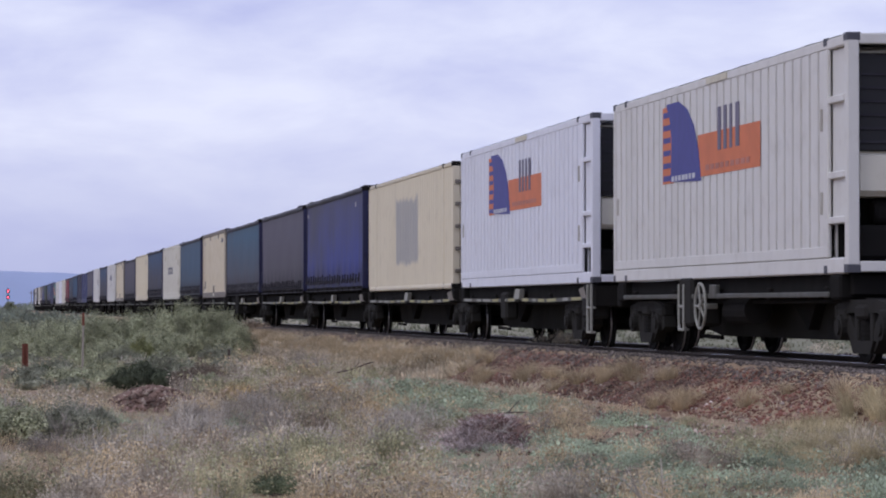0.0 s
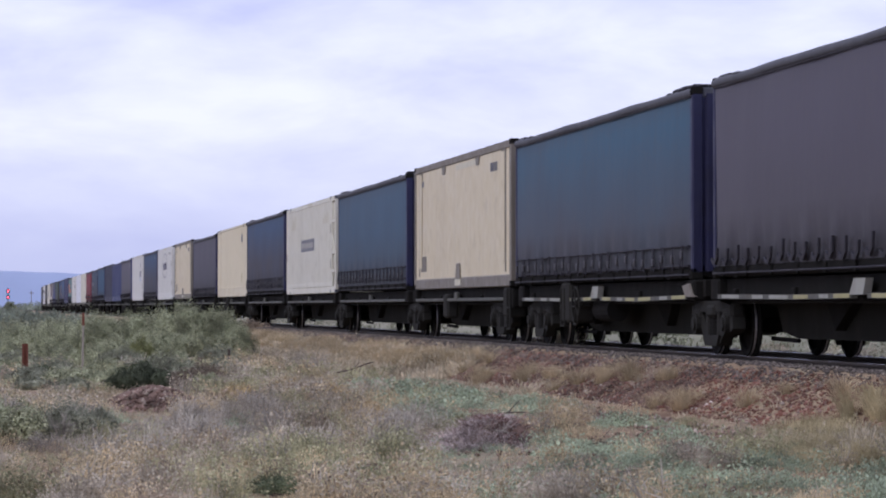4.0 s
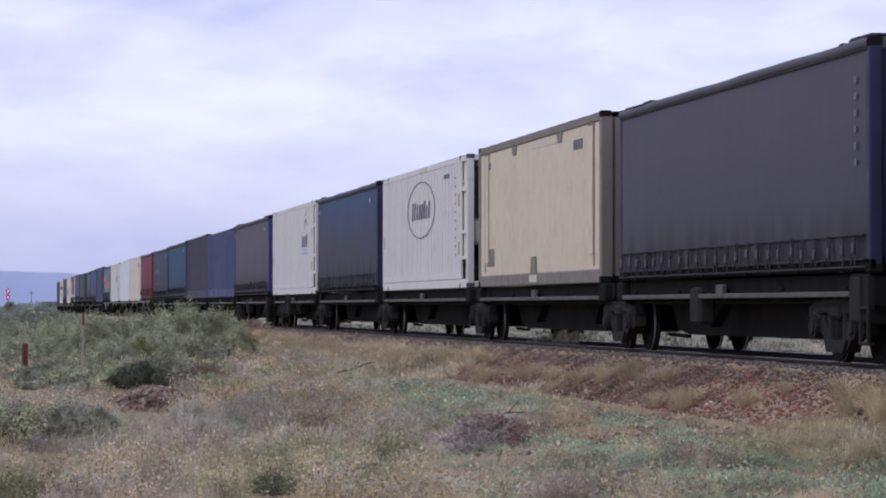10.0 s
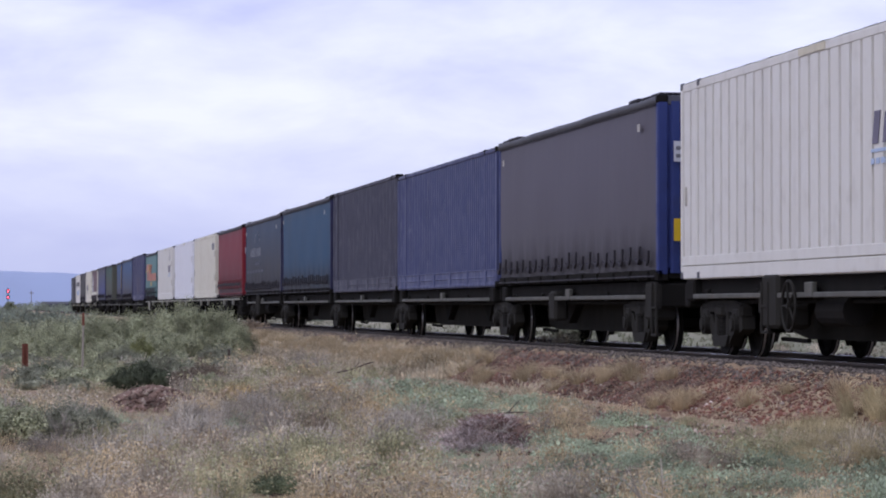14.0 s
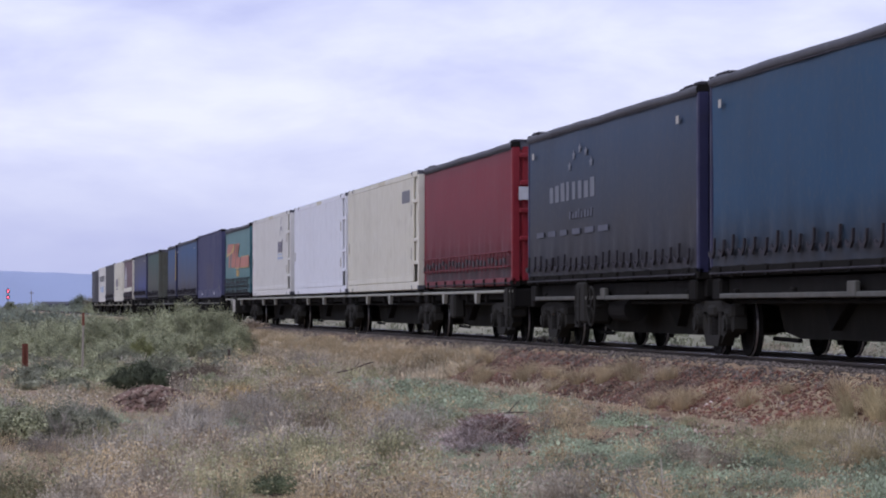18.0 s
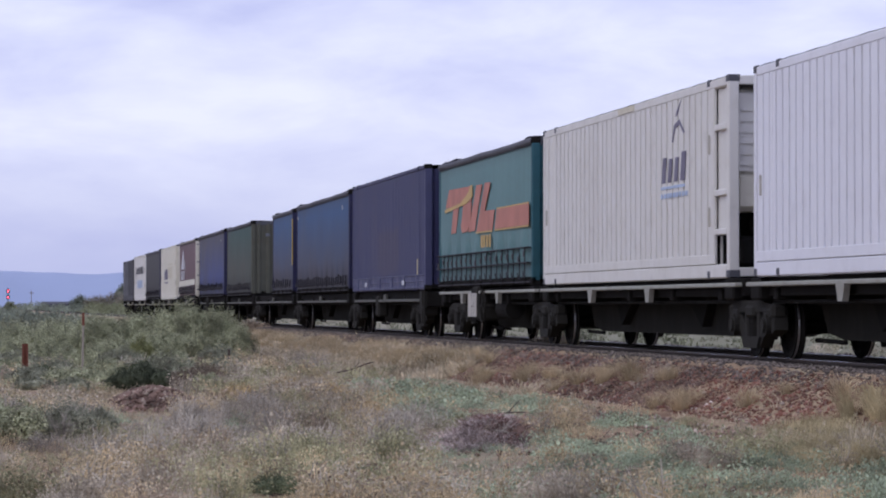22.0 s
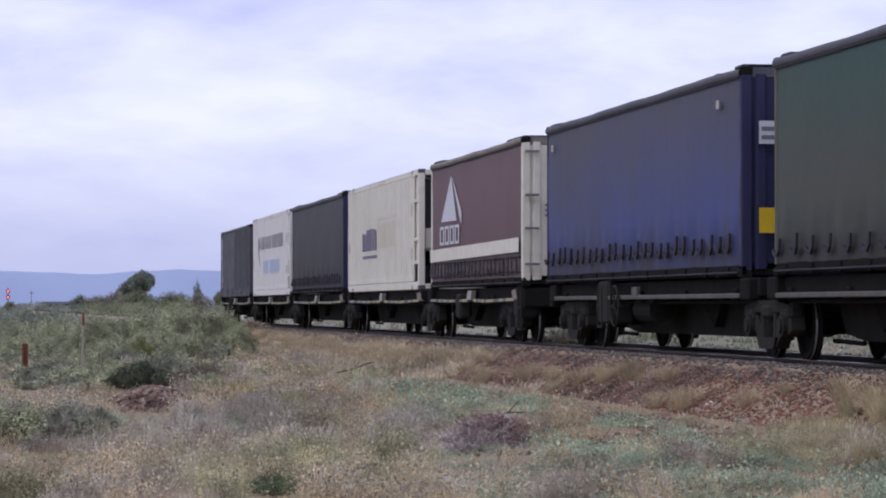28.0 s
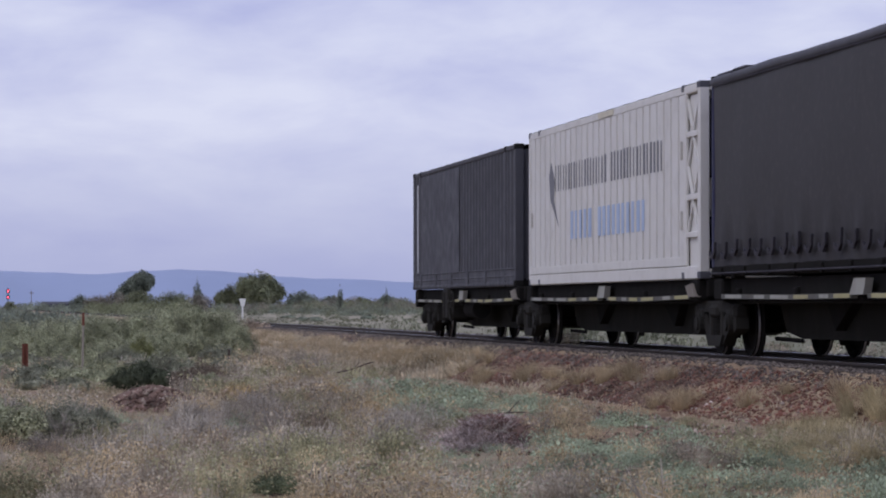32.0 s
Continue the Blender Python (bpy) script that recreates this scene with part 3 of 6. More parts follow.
    end_wall(box, -L / 2 + 0.05, H, MAT[end], "front_wall", "painted steel front wall", -1)
    end_wall(box, L / 2 - 0.05, H, MAT[end], "rear_door", "closed rear doors", 1)
    for y0, y1 in ((-L / 2, -L / 2 + 0.15), (L / 2 - 0.12, L / 2)):
        for x0, x1 in ((-1.245, -1.08), (1.08, 1.245)):
            part("corner_post", Shape().box(x0, x1, y0, y1, 0.08, H - 0.1, 0.02), MAT[end], box)
    corded = strap_set is not None or k in (6, 8, 10, 12, 15, 32)
    if straps and corded:
        part("lower_cord", Shape().box(-1.256 - slack, -1.232, -L / 2 + 0.15, L / 2 - 0.15, hem - 0.31, hem - 0.285, 0.006), (strap_set or STRAP)[0].materials[0], curtain, "dark cord under the straps")
    if straps:
        for i in range(straps):
            y = -L / 2 + 0.45 + (L - 0.9) * i / (straps - 1) + rnd.uniform(-0.05, 0.05)
            me = (strap_set or STRAP)[rnd.randrange(len(strap_set or STRAP))] if corded else HOOK[rnd.randrange(2)]
            st = part("strap", me, None, box, at=(-1.262 - slack * 0.5, y, hem - 0.1 + rnd.uniform(-0.02, 0.02)))
            if corded:
                part("buckle", BUCKLE, None, st, at=(-0.005, 0, rnd.uniform(-0.12, -0.04)))
    if corded:
        part("hem", Shape().box(-1.258 - slack, -1.232, -L / 2 + 0.15, L / 2 - 0.15, hem - 0.016, hem + 0.008, 0.006), (strap_set or STRAP)[0].materials[0], curtain, "dark cord along the hem")
    for a, z in ((0.75, H - 0.5), (L - 1.25, H - 0.52)):
        if tags:
            patch(box, L, a, z, 0.17, 0.12, MAT["pale_grey_print"], "tag", "small pale label", -1.3)
    castings(box, L, H - 0.01, (-6.0, 6.0) if L > 13.5 else ())
    return box, L, H


def steel_box(k, f, r, top, paint, label, pitch=0.28, depth=0.055, end=None, posts=True, pockets=6, side=None):
    """A corrugated steel container with a ribbed bottom rail."""
    L, H = r - f, top - DECK_Z
    box = on_train("steel_container", (f + r) / 2, DECK_Z, label, "shipping container", "containers on the train")
    m = MAT[paint]
    e = MAT[end or paint]
    frame_of_box(box, L, H, m, 0.17, 0.1, 0.12)
    gaps = [-L / 2 + 0.17, L / 2 - 0.17]
    if posts and L > 13:
        for y in (-6.0, 6.0):
            part("side_post", Shape().box(-1.256, -1.2, y - 0.08, y + 0.08, 0.0, H - 0.08, 0.015), m, box)
    foot = 0.34 if pockets else 0.12
    part("side_wall", ribbed(gaps[0], gaps[1], foot, H - 0.1, -1.236, pitch, depth, 0.34, 0.16), MAT[side or paint], box, "corrugated side wall")
    part("side_wall", Shape().box(1.2, 1.235, gaps[0], gaps[1], 0.1, H - 0.1), m, box)
    if pockets:
        part("skirt", Shape().box(-1.245, -1.2, gaps[0], gaps[1], 0.1, 0.36, 0.02), m, box)
    for i in range(pockets):
        y = -L / 2 + 0.17 + (i + 0.5) * (L - 0.34) / pockets
        part("skirt_rib", Shape().box(-1.268, -1.24, y - 0.15, y + 0.15, 0.02, 0.34, 0.015), m, box)
    for z0, z1 in ((0.03, 0.085), (0.19, 0.225), (0.335, 0.365)) if pockets else ((0.03, 0.085),):
        part("skirt_ledge", Shape().box(-1.262, -1.238, gaps[0], gaps[1], z0, z1, 0.01), m, box)
    roof_of_box(box, L, H, m)
    end_wall(box, -L / 2 + 0.07, H, e, "front_wall", "", -1)
    end_wall(box, L / 2 - 0.07, H, e, "rear_door", "closed double rear doors", 1)
    castings(box, L, H, (-6.0, 6.0) if L > 13 else ())
    return box, L, H


def door_bars(box, L, mat):
    """Locking rods and hinge straps on the leading end."""
    for z in (0.35, 0.85, 1.35, 1.85, 2.35):
        part("hinge_strap", Shape().box(-1.2, 1.2, -L / 2 - 0.05, -L / 2 - 0.01, z, z + 0.09, 0.012), mat, box, "horizontal end strap")
    for x in (-0.85, -0.3, 0.3, 0.85):
        part("locking_rod", Shape().tube((x, -L / 2 - 0.065, 0.15), (x, -L / 2 - 0.065, 2.6), 0.018, 8), MAT["slate"], box, "upright locking rod")


def panel_box(k, f, r, top, label):
    """A smooth-sided insulated container in a grey frame."""
    L, H = r - f, top - DECK_Z
    box = on_train("insulated_container", (f + r) / 2, DECK_Z, label, "shipping container", "containers on the train")
    m, g = MAT["cream_smooth"], MAT["grey_frame"]
    frame_of_box(box, L, H, g, 0.2, 0.16, 0.24)
    part("side_wall", Shape().box(-1.225, -1.19, -L / 2 + 0.2, L / 2 - 0.2, 0.24, H - 0.15), m, box, "smooth stained cream side wall")
    part("side_wall", Shape().box(1.19, 1.225, -L / 2 + 0.2, L / 2 - 0.2, 0.24, H - 0.15), m, box)
    for y in (-L / 2 + 0.75, L / 2 - 0.75):
        part("side_post", Shape().box(-1.236, -1.22, y - 0.05, y + 0.05, 0.3, H - 0.15, 0.008), g, box)
        part("post_cover", Shape().box(-1.244, -1.236, y - 0.45 if y > 0 else y + 0.06, y - 0.06 if y > 0 else y + 0.45, 0.5, H - 0.2), m, box)
    for y in (-L / 2 + 0.95, -2.6, 2.2, L / 2 - 1.0):
        part("bracket", Shape().prism([(y - 0.3, H - 0.12), (y + 0.3, H - 0.12), (y + 0.18, H - 0.34), (y - 0.18, H - 0.34)], -1.24, -1.222), g, box)
    part("foot_bracket", Shape().prism([(-0.35, 0.05), (0.35, 0.05), (0.2, 0.55), (-0.2, 0.55)], -1.262, -1.225), g, box)
    patch(box, L, 0.98, 0.42, 0.9, 0.36, MAT["grey_frame"], "vent_plate", "grey vent plate", -1.232)
    patch(box, L, 1.0, H - 0.5, 0.45, 0.14, MAT["slate"], "number_plate", "", -1.232)
    marks(box, L, L - 2.6, H - 0.55, 0.9, 0.18, 4, MAT["faint_print"], x=-1.231)
    part("stripe", Shape().box(-1.232, -1.224, -2.4, 0.4, H - 0.32, H - 0.2), MAT["sand_print"], box)
    part("number_board", Shape().box(-1.263, -1.252, -0.4, 0.4, 0.06, 0.2), MAT["sand_print"], box)
    roof_of_box(box, L, H, g)
    end_wall(box, -L / 2 + 0.08, H, g, "front_wall", "", -1)
    end_wall(box, L / 2 - 0.08, H, g, "rear_door", "closed rear doors", 1)
    castings(box, L, H)
    return box, L, H


# ---- bogies and wagons
def bogie_meshes():
    out = {}
    side = Shape().prism([(-1.18, 0.62), (-1.1, 0.74), (-0.55, 0.80), (0.55, 0.80), (1.1, 0.74), (1.18, 0.62), (0.95, 0.56), (0.6, 0.64), (-0.6, 0.64), (-0.95, 0.56)], -0.11, 0.1)
    for q in (-1, 1):
        side.prism([(q * 1.02, 0.60), (q * 0.70, 0.66), (q * 0.28, 0.32), (q * 0.42, 0.16)], -0.09, 0.08)
        side.box(-0.1, 0.09, q * 0.33 - 0.07, q * 0.33 + 0.07, 0.26, 0.70, 0.02)
        side.prism([(q * 1.18, 0.66), (q * 1.24, 0.40), (q * 1.08, 0.34), (q * 0.98, 0.6)], -0.1, 0.09)
        side.box(-0.13, 0.1, q * 1.13 - 0.09, q * 1.13 + 0.09, 0.54, 0.76, 0.05)
    side.prism([(-0.5, 0.3), (0.5, 0.3), (0.36, 0.14), (-0.36, 0.14)], -0.13, 0.1)
    side.box(-0.15, 0.1, -0.24, 0.24, 0.56, 0.74, 0.04)
    for y in (-0.89, 0.89):
        side.tube((-0.16, y, 0.46), (0.1, y, 0.46), 0.155, 14)
        side.tube((-0.19, y, 0.46), (-0.15, y, 0.46), 0.10, 12)
        side.box(-0.13, 0.08, y - 0.19, y + 0.19, 0.52, 0.70, 0.04)
    out["side_frame"] = side.mesh("side_frame", MAT["iron"])
    spr = Shape().lathe([(0.28 + k * 0.03, 0.136 if k % 2 else 0.132) for k in range(10)] + [(0.56, 0.0)], 10)
    spr.v = [(y, z, x) for x, y, z in spr.v]
    out["spring"] = spr.mesh("spring_nest", MAT["black"])
    bol = Shape().box(-1.05, 1.05, -0.22, 0.22, 0.52, 0.82, 0.04)
    for y in (-0.5, 0.5):
        bol.box(-0.85, 0.85, y - 0.04, y + 0.04, 0.34, 0.42, 0.01)
    for x in (-0.68, 0.68):
        for y in (-0.42, 0.42):
            bol.box(x - 0.06, x + 0.06, y - 0.04, y + 0.04, 0.25, 0.56, 0.015)
    out["bolster"] = bol.mesh("bogie", MAT["black"])
    w = Shape()
    w.tube((-0.98, 0, 0), (0.98, 0, 0), 0.075, 10)
    for s in (-1, 1):
        w.lathe([(s * 0.82, 0.0), (s * 0.82, 0.13), (s * 0.775, 0.17), (s * 0.77, 0.36), (s * 0.815, 0.385)], 28)
        w.lathe([(s * 0.69, 0.475), (s * 0.685, 0.40), (s * 0.735, 0.36), (s * 0.735, 0.17), (s * 0.67, 0.13), (s * 0.67, 0.0)], 28)
    cut = len(w.f)
    for s in (-1, 1):
        w.lathe([(s * 0.815, 0.385), (s * 0.822, 0.45), (s * 0.798, 0.4525), (s * 0.772, 0.4555), (s * 0.745, 0.458), (s * 0.715, 0.485), (s * 0.69, 0.475)], 28)
    me = w.mesh("wheelset", MAT["wheel"])
    me.materials.append(MAT["tread"])
    for i, p in enumerate(me.polygons):
        p.material_index = 1 if i >= cut and 0.775 < abs(p.center.x) < 0.795 else 0
    out["wheelset"] = me
    return out


BOGIE = bogie_meshes()
WHEELS = []


def bogie(wagon, y):
    b = part("bogie", BOGIE["bolster"], None, wagon, "three-piece freight bogie", at=(0, y, 0))
    for x in (-1.0, 1.0):
        part("side_frame", BOGIE["side_frame"], None, b, at=(x, 0, 0))
        part("spring_nest", BOGIE["spring"], None, b, at=(x, 0, 0))
    for dy in (-0.89, 0.89):
        WHEELS.append((part("wheelset", BOGIE["wheelset"], None, b, "steel wheelset with bright treads", at=(0, dy, 0.46)), dy))


def handwheel(wagon, y, mat):
    s = Shape()
    n = 20
    ring = [(math.cos(2 * math.pi * i / n), math.sin(2 * math.pi * i / n)) for i in range(n)]
    for (a, b), (c, d) in zip(ring, ring[1:] + ring[:1]):
        s.tube((0, a * 0.33, b * 0.33), (0, c * 0.33, d * 0.33), 0.022, 6)
    for i in range(0, n, 4):
        a, b = ring[i]
        s.tube((0, 0, 0), (0, a * 0.33, b * 0.33), 0.016, 6)
    s.tube((-0.03, 0, 0), (0.25, 0, 0), 0.04, 8)
    part("brake_wheel", s, mat, wagon, "spoked hand brake wheel", at=(-1.3, y, 0.72))


def ladder(wagon, y, mat, z0=0.35, z1=1.05, w=0.32):
    s = Shape()
    for yy in (y - w / 2, y + w / 2):
        s.box(-1.3, -1.26, yy - 0.025, yy + 0.025, z0, z1, 0.008)
    for z in (z0, (z0 + z1) / 2):
        s.box(-1.3, -1.2, y - w / 2, y + w / 2, z, z + 0.04, 0.008)
    part("step_ladder", s, mat, wagon, "welded step ladder")


def wagon_unit(f, r, style, first=False, last=False, white_gear=False):
    """One platform of an articulated container wagon, f and r its two pivots or ends; the pivot bogie at r is its own."""
    L, mid = r - f, (f + r) / 2
    look_word = {"z": "yellow and white", "g": "grey", "f": "white"}[style]
    w = on_train("container_wagon", mid, 0.0, "black articulated flat wagon with " + look_word + " deck edges", "railway wagon", "wagons of the train")
    a, b = -L / 2, L / 2
    ia = a + (2.1 if first else 0.0)
    ib = b - (2.1 if last else 0.0)
    if first:
        bogie(w, ia)
    bogie(w, ib)
    belly = [(a + 0.3, 1.0), (b - 0.3, 1.0), (b - 0.3, 0.76), (ib - 1.42, 0.72), (ib - 1.75, 0.36), (ib - 2.6, 0.27), (ia + 2.6, 0.27), (ia + 1.75, 0.36), (ia + 1.42, 0.72), (a + 0.3, 0.76)]
    part("centre_sill", Shape().prism(belly, -0.5, 0.5), MAT["sill"], w, "deep black fish-belly sill")
    part("deck", Shape().box(-1.12, 1.12, a + 0.35, b - 0.35, 0.86, 1.114, 0.01), MAT["black"], w)
    for i in range(5):
        y = a + (i + 0.5) * L / 5
        part("cross_bearer", Shape().box(-1.18, 1.18, y - 0.09, y + 0.09, 0.8, 0.97, 0.02), MAT["black"], w)
    # supports under the container
    for y in (a + 0.75, b - 0.75):
        part("support", Shape().box(-1.25, 1.25, y - 0.24, y + 0.24, 0.8, DECK_Z - 0.004, 0.03), MAT["black"], w)
    if style == "z":
        segs = [(a + 1.0, a + 4.6, 0.885, 0.855), (a + 4.6, -0.55, 0.855, 0.875), (0.15, 3.0, 0.875, 0.865), (3.0, b - 1.0, 0.865, 0.885)]
        for i, (y0, y1, h0, h1) in enumerate(segs):
            edge = part("deck_edge", Shape().prism([(y0, h0 + 0.006), (y1, h1 + 0.006), (y1, h1 - 0.06), (y0, h0 - 0.06)], -1.262, -1.18), MAT["strip_grey"], w)
            for q in range(3):
                m0, m1 = (q + 0.06) / 3, (q + (0.5 if q == 1 else 0.8)) / 3
                part("edge_paint", Shape().prism([(y0 + (y1 - y0) * u, h0 + (h1 - h0) * u + dz) for u, dz in ((m0, 0.0), (m1, 0.0), (m1, -0.052), (m0, -0.052))], -1.267, -1.263),
                     MAT["strip_white" if q == 1 or i == 3 else "strip_yellow"], edge, "worn reflective paint")
        part("side_bracket", Shape().prism([(-0.5, 0.86), (0.1, 0.86), (-0.1, 1.06), (-0.6, 1.06)], -1.3, -1.2), MAT["strip_white"], w, "white slanted side bracket")
        part("side_bracket", Shape().prism([(a + 0.5, 0.86), (a + 0.95, 0.86), (a + 1.15, 1.02), (a + 0.75, 1.06)], -1.29, -1.2), MAT["grey_frame"], w)
    elif style == "g":
        part("deck_edge", Shape().box(-1.262, -1.18, a + 1.0, b - 1.0, 0.83, 0.90, 0.012), MAT["strip_grey"], w)
        part("side_bracket", Shape().box(-1.275, -1.2, -0.25, 0.12, 0.83, 1.03, 0.015), MAT["strip_grey"], w)
    else:
        part("deck_edge", Shape().box(-1.262, -1.16, a + 0.3, b - 0.3, 0.99, 1.05, 0.012), MAT["strip_white"], w)
        for y in (-1.9, 2.7):
            part("side_bracket", Shape().prism([(y - 0.2, 1.0), (y + 0.2, 1.0), (y + 0.1, 0.78), (y - 0.1, 0.78)], -1.28, -1.2), MAT["strip_white"], w)
    for sgn in (-1, 1):
        part("gusset", Shape().prism([(sgn * 1.8, 0.95), (sgn * 3.6, 0.95), (sgn * 3.0, 0.4)], -0.65, -0.505), MAT["black"], w)
    part("air_pipe", Shape().tube((-1.0, a + 0.8, 0.78), (-1.0, b - 0.8, 0.78), 0.03, 6), MAT["black"], w)
    part("brake_rod", Shape().tube((-0.5, ib - 1.2, 0.26), (-0.5, ib - 2.6, 0.24), 0.035, 6), MAT["black"], w)
    gear = MAT["strip_white"] if white_gear else MAT["iron"]
    if last:
        handwheel(w, b - 6.6, gear if white_gear else MAT["iron"])
        part("brake_box", Shape().box(-1.28, -0.8, b - 5.9, b - 5.1, 0.42, 1.16, 0.05).box(-1.25, -0.9, b - 5.1, b - 4.8, 0.6, 0.95, 0.04), MAT["iron"], w, "dark brake gear box")
        ladder(w, b - 5.3, gear)
        part("coupler", Shape().box(-0.16, 0.16, b - 0.4, b + 0.55, 0.74, 1.02, 0.04), MAT["iron"], w, "knuckle coupler")
        part("end_sill", Shape().box(-1.2, 1.2, b - 0.45, b - 0.2, 0.7, 1.08, 0.03), MAT["black"], w)
        part("air_reservoir", Shape().tube((-0.95, b - 8.6, 0.66), (-0.95, b - 7.3, 0.66), 0.2, 14), MAT["black"], w)
    if first:
        part("brake_box", Shape().box(-1.28, -0.9, a + 0.35, a + 0.95, 0.5, 1.1, 0.05), MAT["iron"], w, "dark end gear box")
        ladder(w, a + 0.25, gear, 0.25, 1.1)
        part("coupler", Shape().box(-0.16, 0.16, a - 0.55, a + 0.4, 0.74, 1.02, 0.04), MAT["iron"], w, "knuckle coupler")
        part("end_sill", Shape().box(-1.2, 1.2, a + 0.2, a + 0.45, 0.7, 1.08, 0.03), MAT["black"], w)
        part("valve_box", Shape().box(-1.27, -1.0, 1.2, 1.8, 0.45, 1.0, 0.05), MAT["iron"], w, "dark valve box")
    return w


# place along the train, front and rear of each container
SPAN = {1: (36.4, 50.4), 2: (52.2, 66.8), 3: (68.0, 82.9), 4: (84.3, 98.8), 5: (99.9, 114.6), 6: (115.9, 131.1), 7: (131.6, 145.3),
        8: (146.7, 161.3), 9: (162.0, 176.6), 10: (177.6, 192.3), 11: (192.6, 207.2), 12: (208.4, 222.8), 13: (224.3, 237.3), 14: (238.8, 252.9),
        15: (254.1, 268.4), 16: (269.0, 283.3), 17: (284.9, 299.7), 18: (300.0, 315.0), 19: (315.2, 329.2), 20: (330.0, 344.6), 21: (345.3, 359.5),
        22: (361.3, 373.4), 23: (374.4, 388.7), 24: (389.2, 403.75), 25: (405.15, 419.6), 26: (420.8, 432.8), 27: (435.0, 449.3), 28: (450.2, 464.7),
        29: (466.1, 473.1), 30: (481.9, 493.5), 31: (495.3, 510.1), 32: (512.7, 524.9), 33: (526.9, 541.2), 34: (542.5, 557.0), 35: (557.7, 571.9),
        36: (573.4, 587.8)}
PACKS = [((1,), "g"), ((2, 3, 4, 5, 6), "z"), ((7, 8, 9, 10, 11), "g"), ((12, 13, 14, 15, 16), "g"), ((17, 18, 19, 20, 21), "g"),
         ((22, 23, 24, 25, 26), "f"), ((27, 28, 29, 30, 31), "g"), ((32, 33, 34, 35, 36), "z")]


def build_wagons():
    for pack, style in PACKS:
        ends = [SPAN[pack[0]][0] - 0.15]
        for p, q in zip(pack, pack[1:]):
            ends.append((SPAN[p][1] + SPAN[q][0]) / 2 if (p, q) != (29, 30) else 480.6)
        ends.append(SPAN[pack[-1]][1] + 0.15)
        for i, k in enumerate(pack):
            w = wagon_unit(ends[i], ends[i + 1], style, i == 0 and k != 1, i == len(pack) - 1, k in (1, 2))
            if k == 1:
                bogie(w, -(ends[1] - ends[0]) / 2)
            if k == 26:
                y = -(ends[i + 1] - ends[i]) / 2
                part("notice_board", Shape().box(-1.3, -1.285, 0.6, 1.7, 0.5, 1.0), MAT["pale_grey_print"], w, "white notice board with worn print")


def flag_print(box, L, H):
    """Orange field, deep blue sail with a notched edge, worn bars."""
    patch(box, L, 6.1, 1.5, 3.65, 0.62, MAT["orange"], "print_field", "orange field of a painted emblem", -1.252)
    patch(box, L, 3.75, 1.48, 0.75, 1.18, MAT["orange"], "print_field", "orange edge of a painted emblem", -1.252)
    sail = [(0.55, 0.0), (2.55, -0.06), (2.4, 0.4), (2.1, 0.78), (1.65, 1.06), (1.1, 1.2), (0.25, 1.2), (0.5, 0.95), (0.62, 0.6)]
    outline_print(box, L, 3.76, 1.5, sail, MAT["blue_print"], "print_sail", "deep blue curved sail shape", -1.257)
    for i in range(6):
        patch(box, L, 3.8, 1.52 + i * 0.195, 0.5, 0.085, MAT["blue_print"], "print_stripe", "", -1.255)
    marks(box, L, 7.35, 1.84, 1.4, 0.62, 4, MAT["purple"], "marking", "worn purple marking bar", -1.259, 0.0, 0.55, 3)
    marks(box, L, 6.6, 1.58, 2.7, 0.08, 9, MAT["coral"], "marking", "", -1.257, 0, 0.3, 4)
    marks(box, L, 4.4, 1.5, 1.6, 0.08, 7, MAT["light_print"], "marking", "", -1.262, 0, 0.3, 5)


def lettered(box, L, a, z, mat, scale=1.0):
    """Purple upright emblem with a swirl over a thin line."""
    marks(box, L, a, z, 1.7 * scale, 0.5 * scale, 4, mat, "marking", "faded purple marking bar", -1.259, 0.1, 0.4, 5, 0.3)
    marks(box, L, a - 0.05, z - 0.1, 1.85 * scale, 0.04, 1, MAT["sky_print"], "marking", "", -1.259, 0, 0.1, 6)
    marks(box, L, a - 0.05, z - 0.24, 1.85 * scale, 0.07, 9, MAT["sky_print"], "marking", "", -1.259, 0, 0.3, 6)
    outline_print(box, L, a + 0.7 * scale, z + 0.6 * scale, [(0, 0), (0.15, 0.26), (0.5, 0.33), (0.85, 0.12), (0.78, 0.1), (0.5, 0.25), (0.22, 0.2), (0.08, 0.0)], mat, "print_swirl")
    outline_print(box, L, a + 0.95 * scale, z + 0.98 * scale, [(0, 0), (0.12, 0.02), (0.3, 0.16), (0.4, 0.24), (0.22, 0.16), (0.05, 0.07)], mat, "print_swirl")


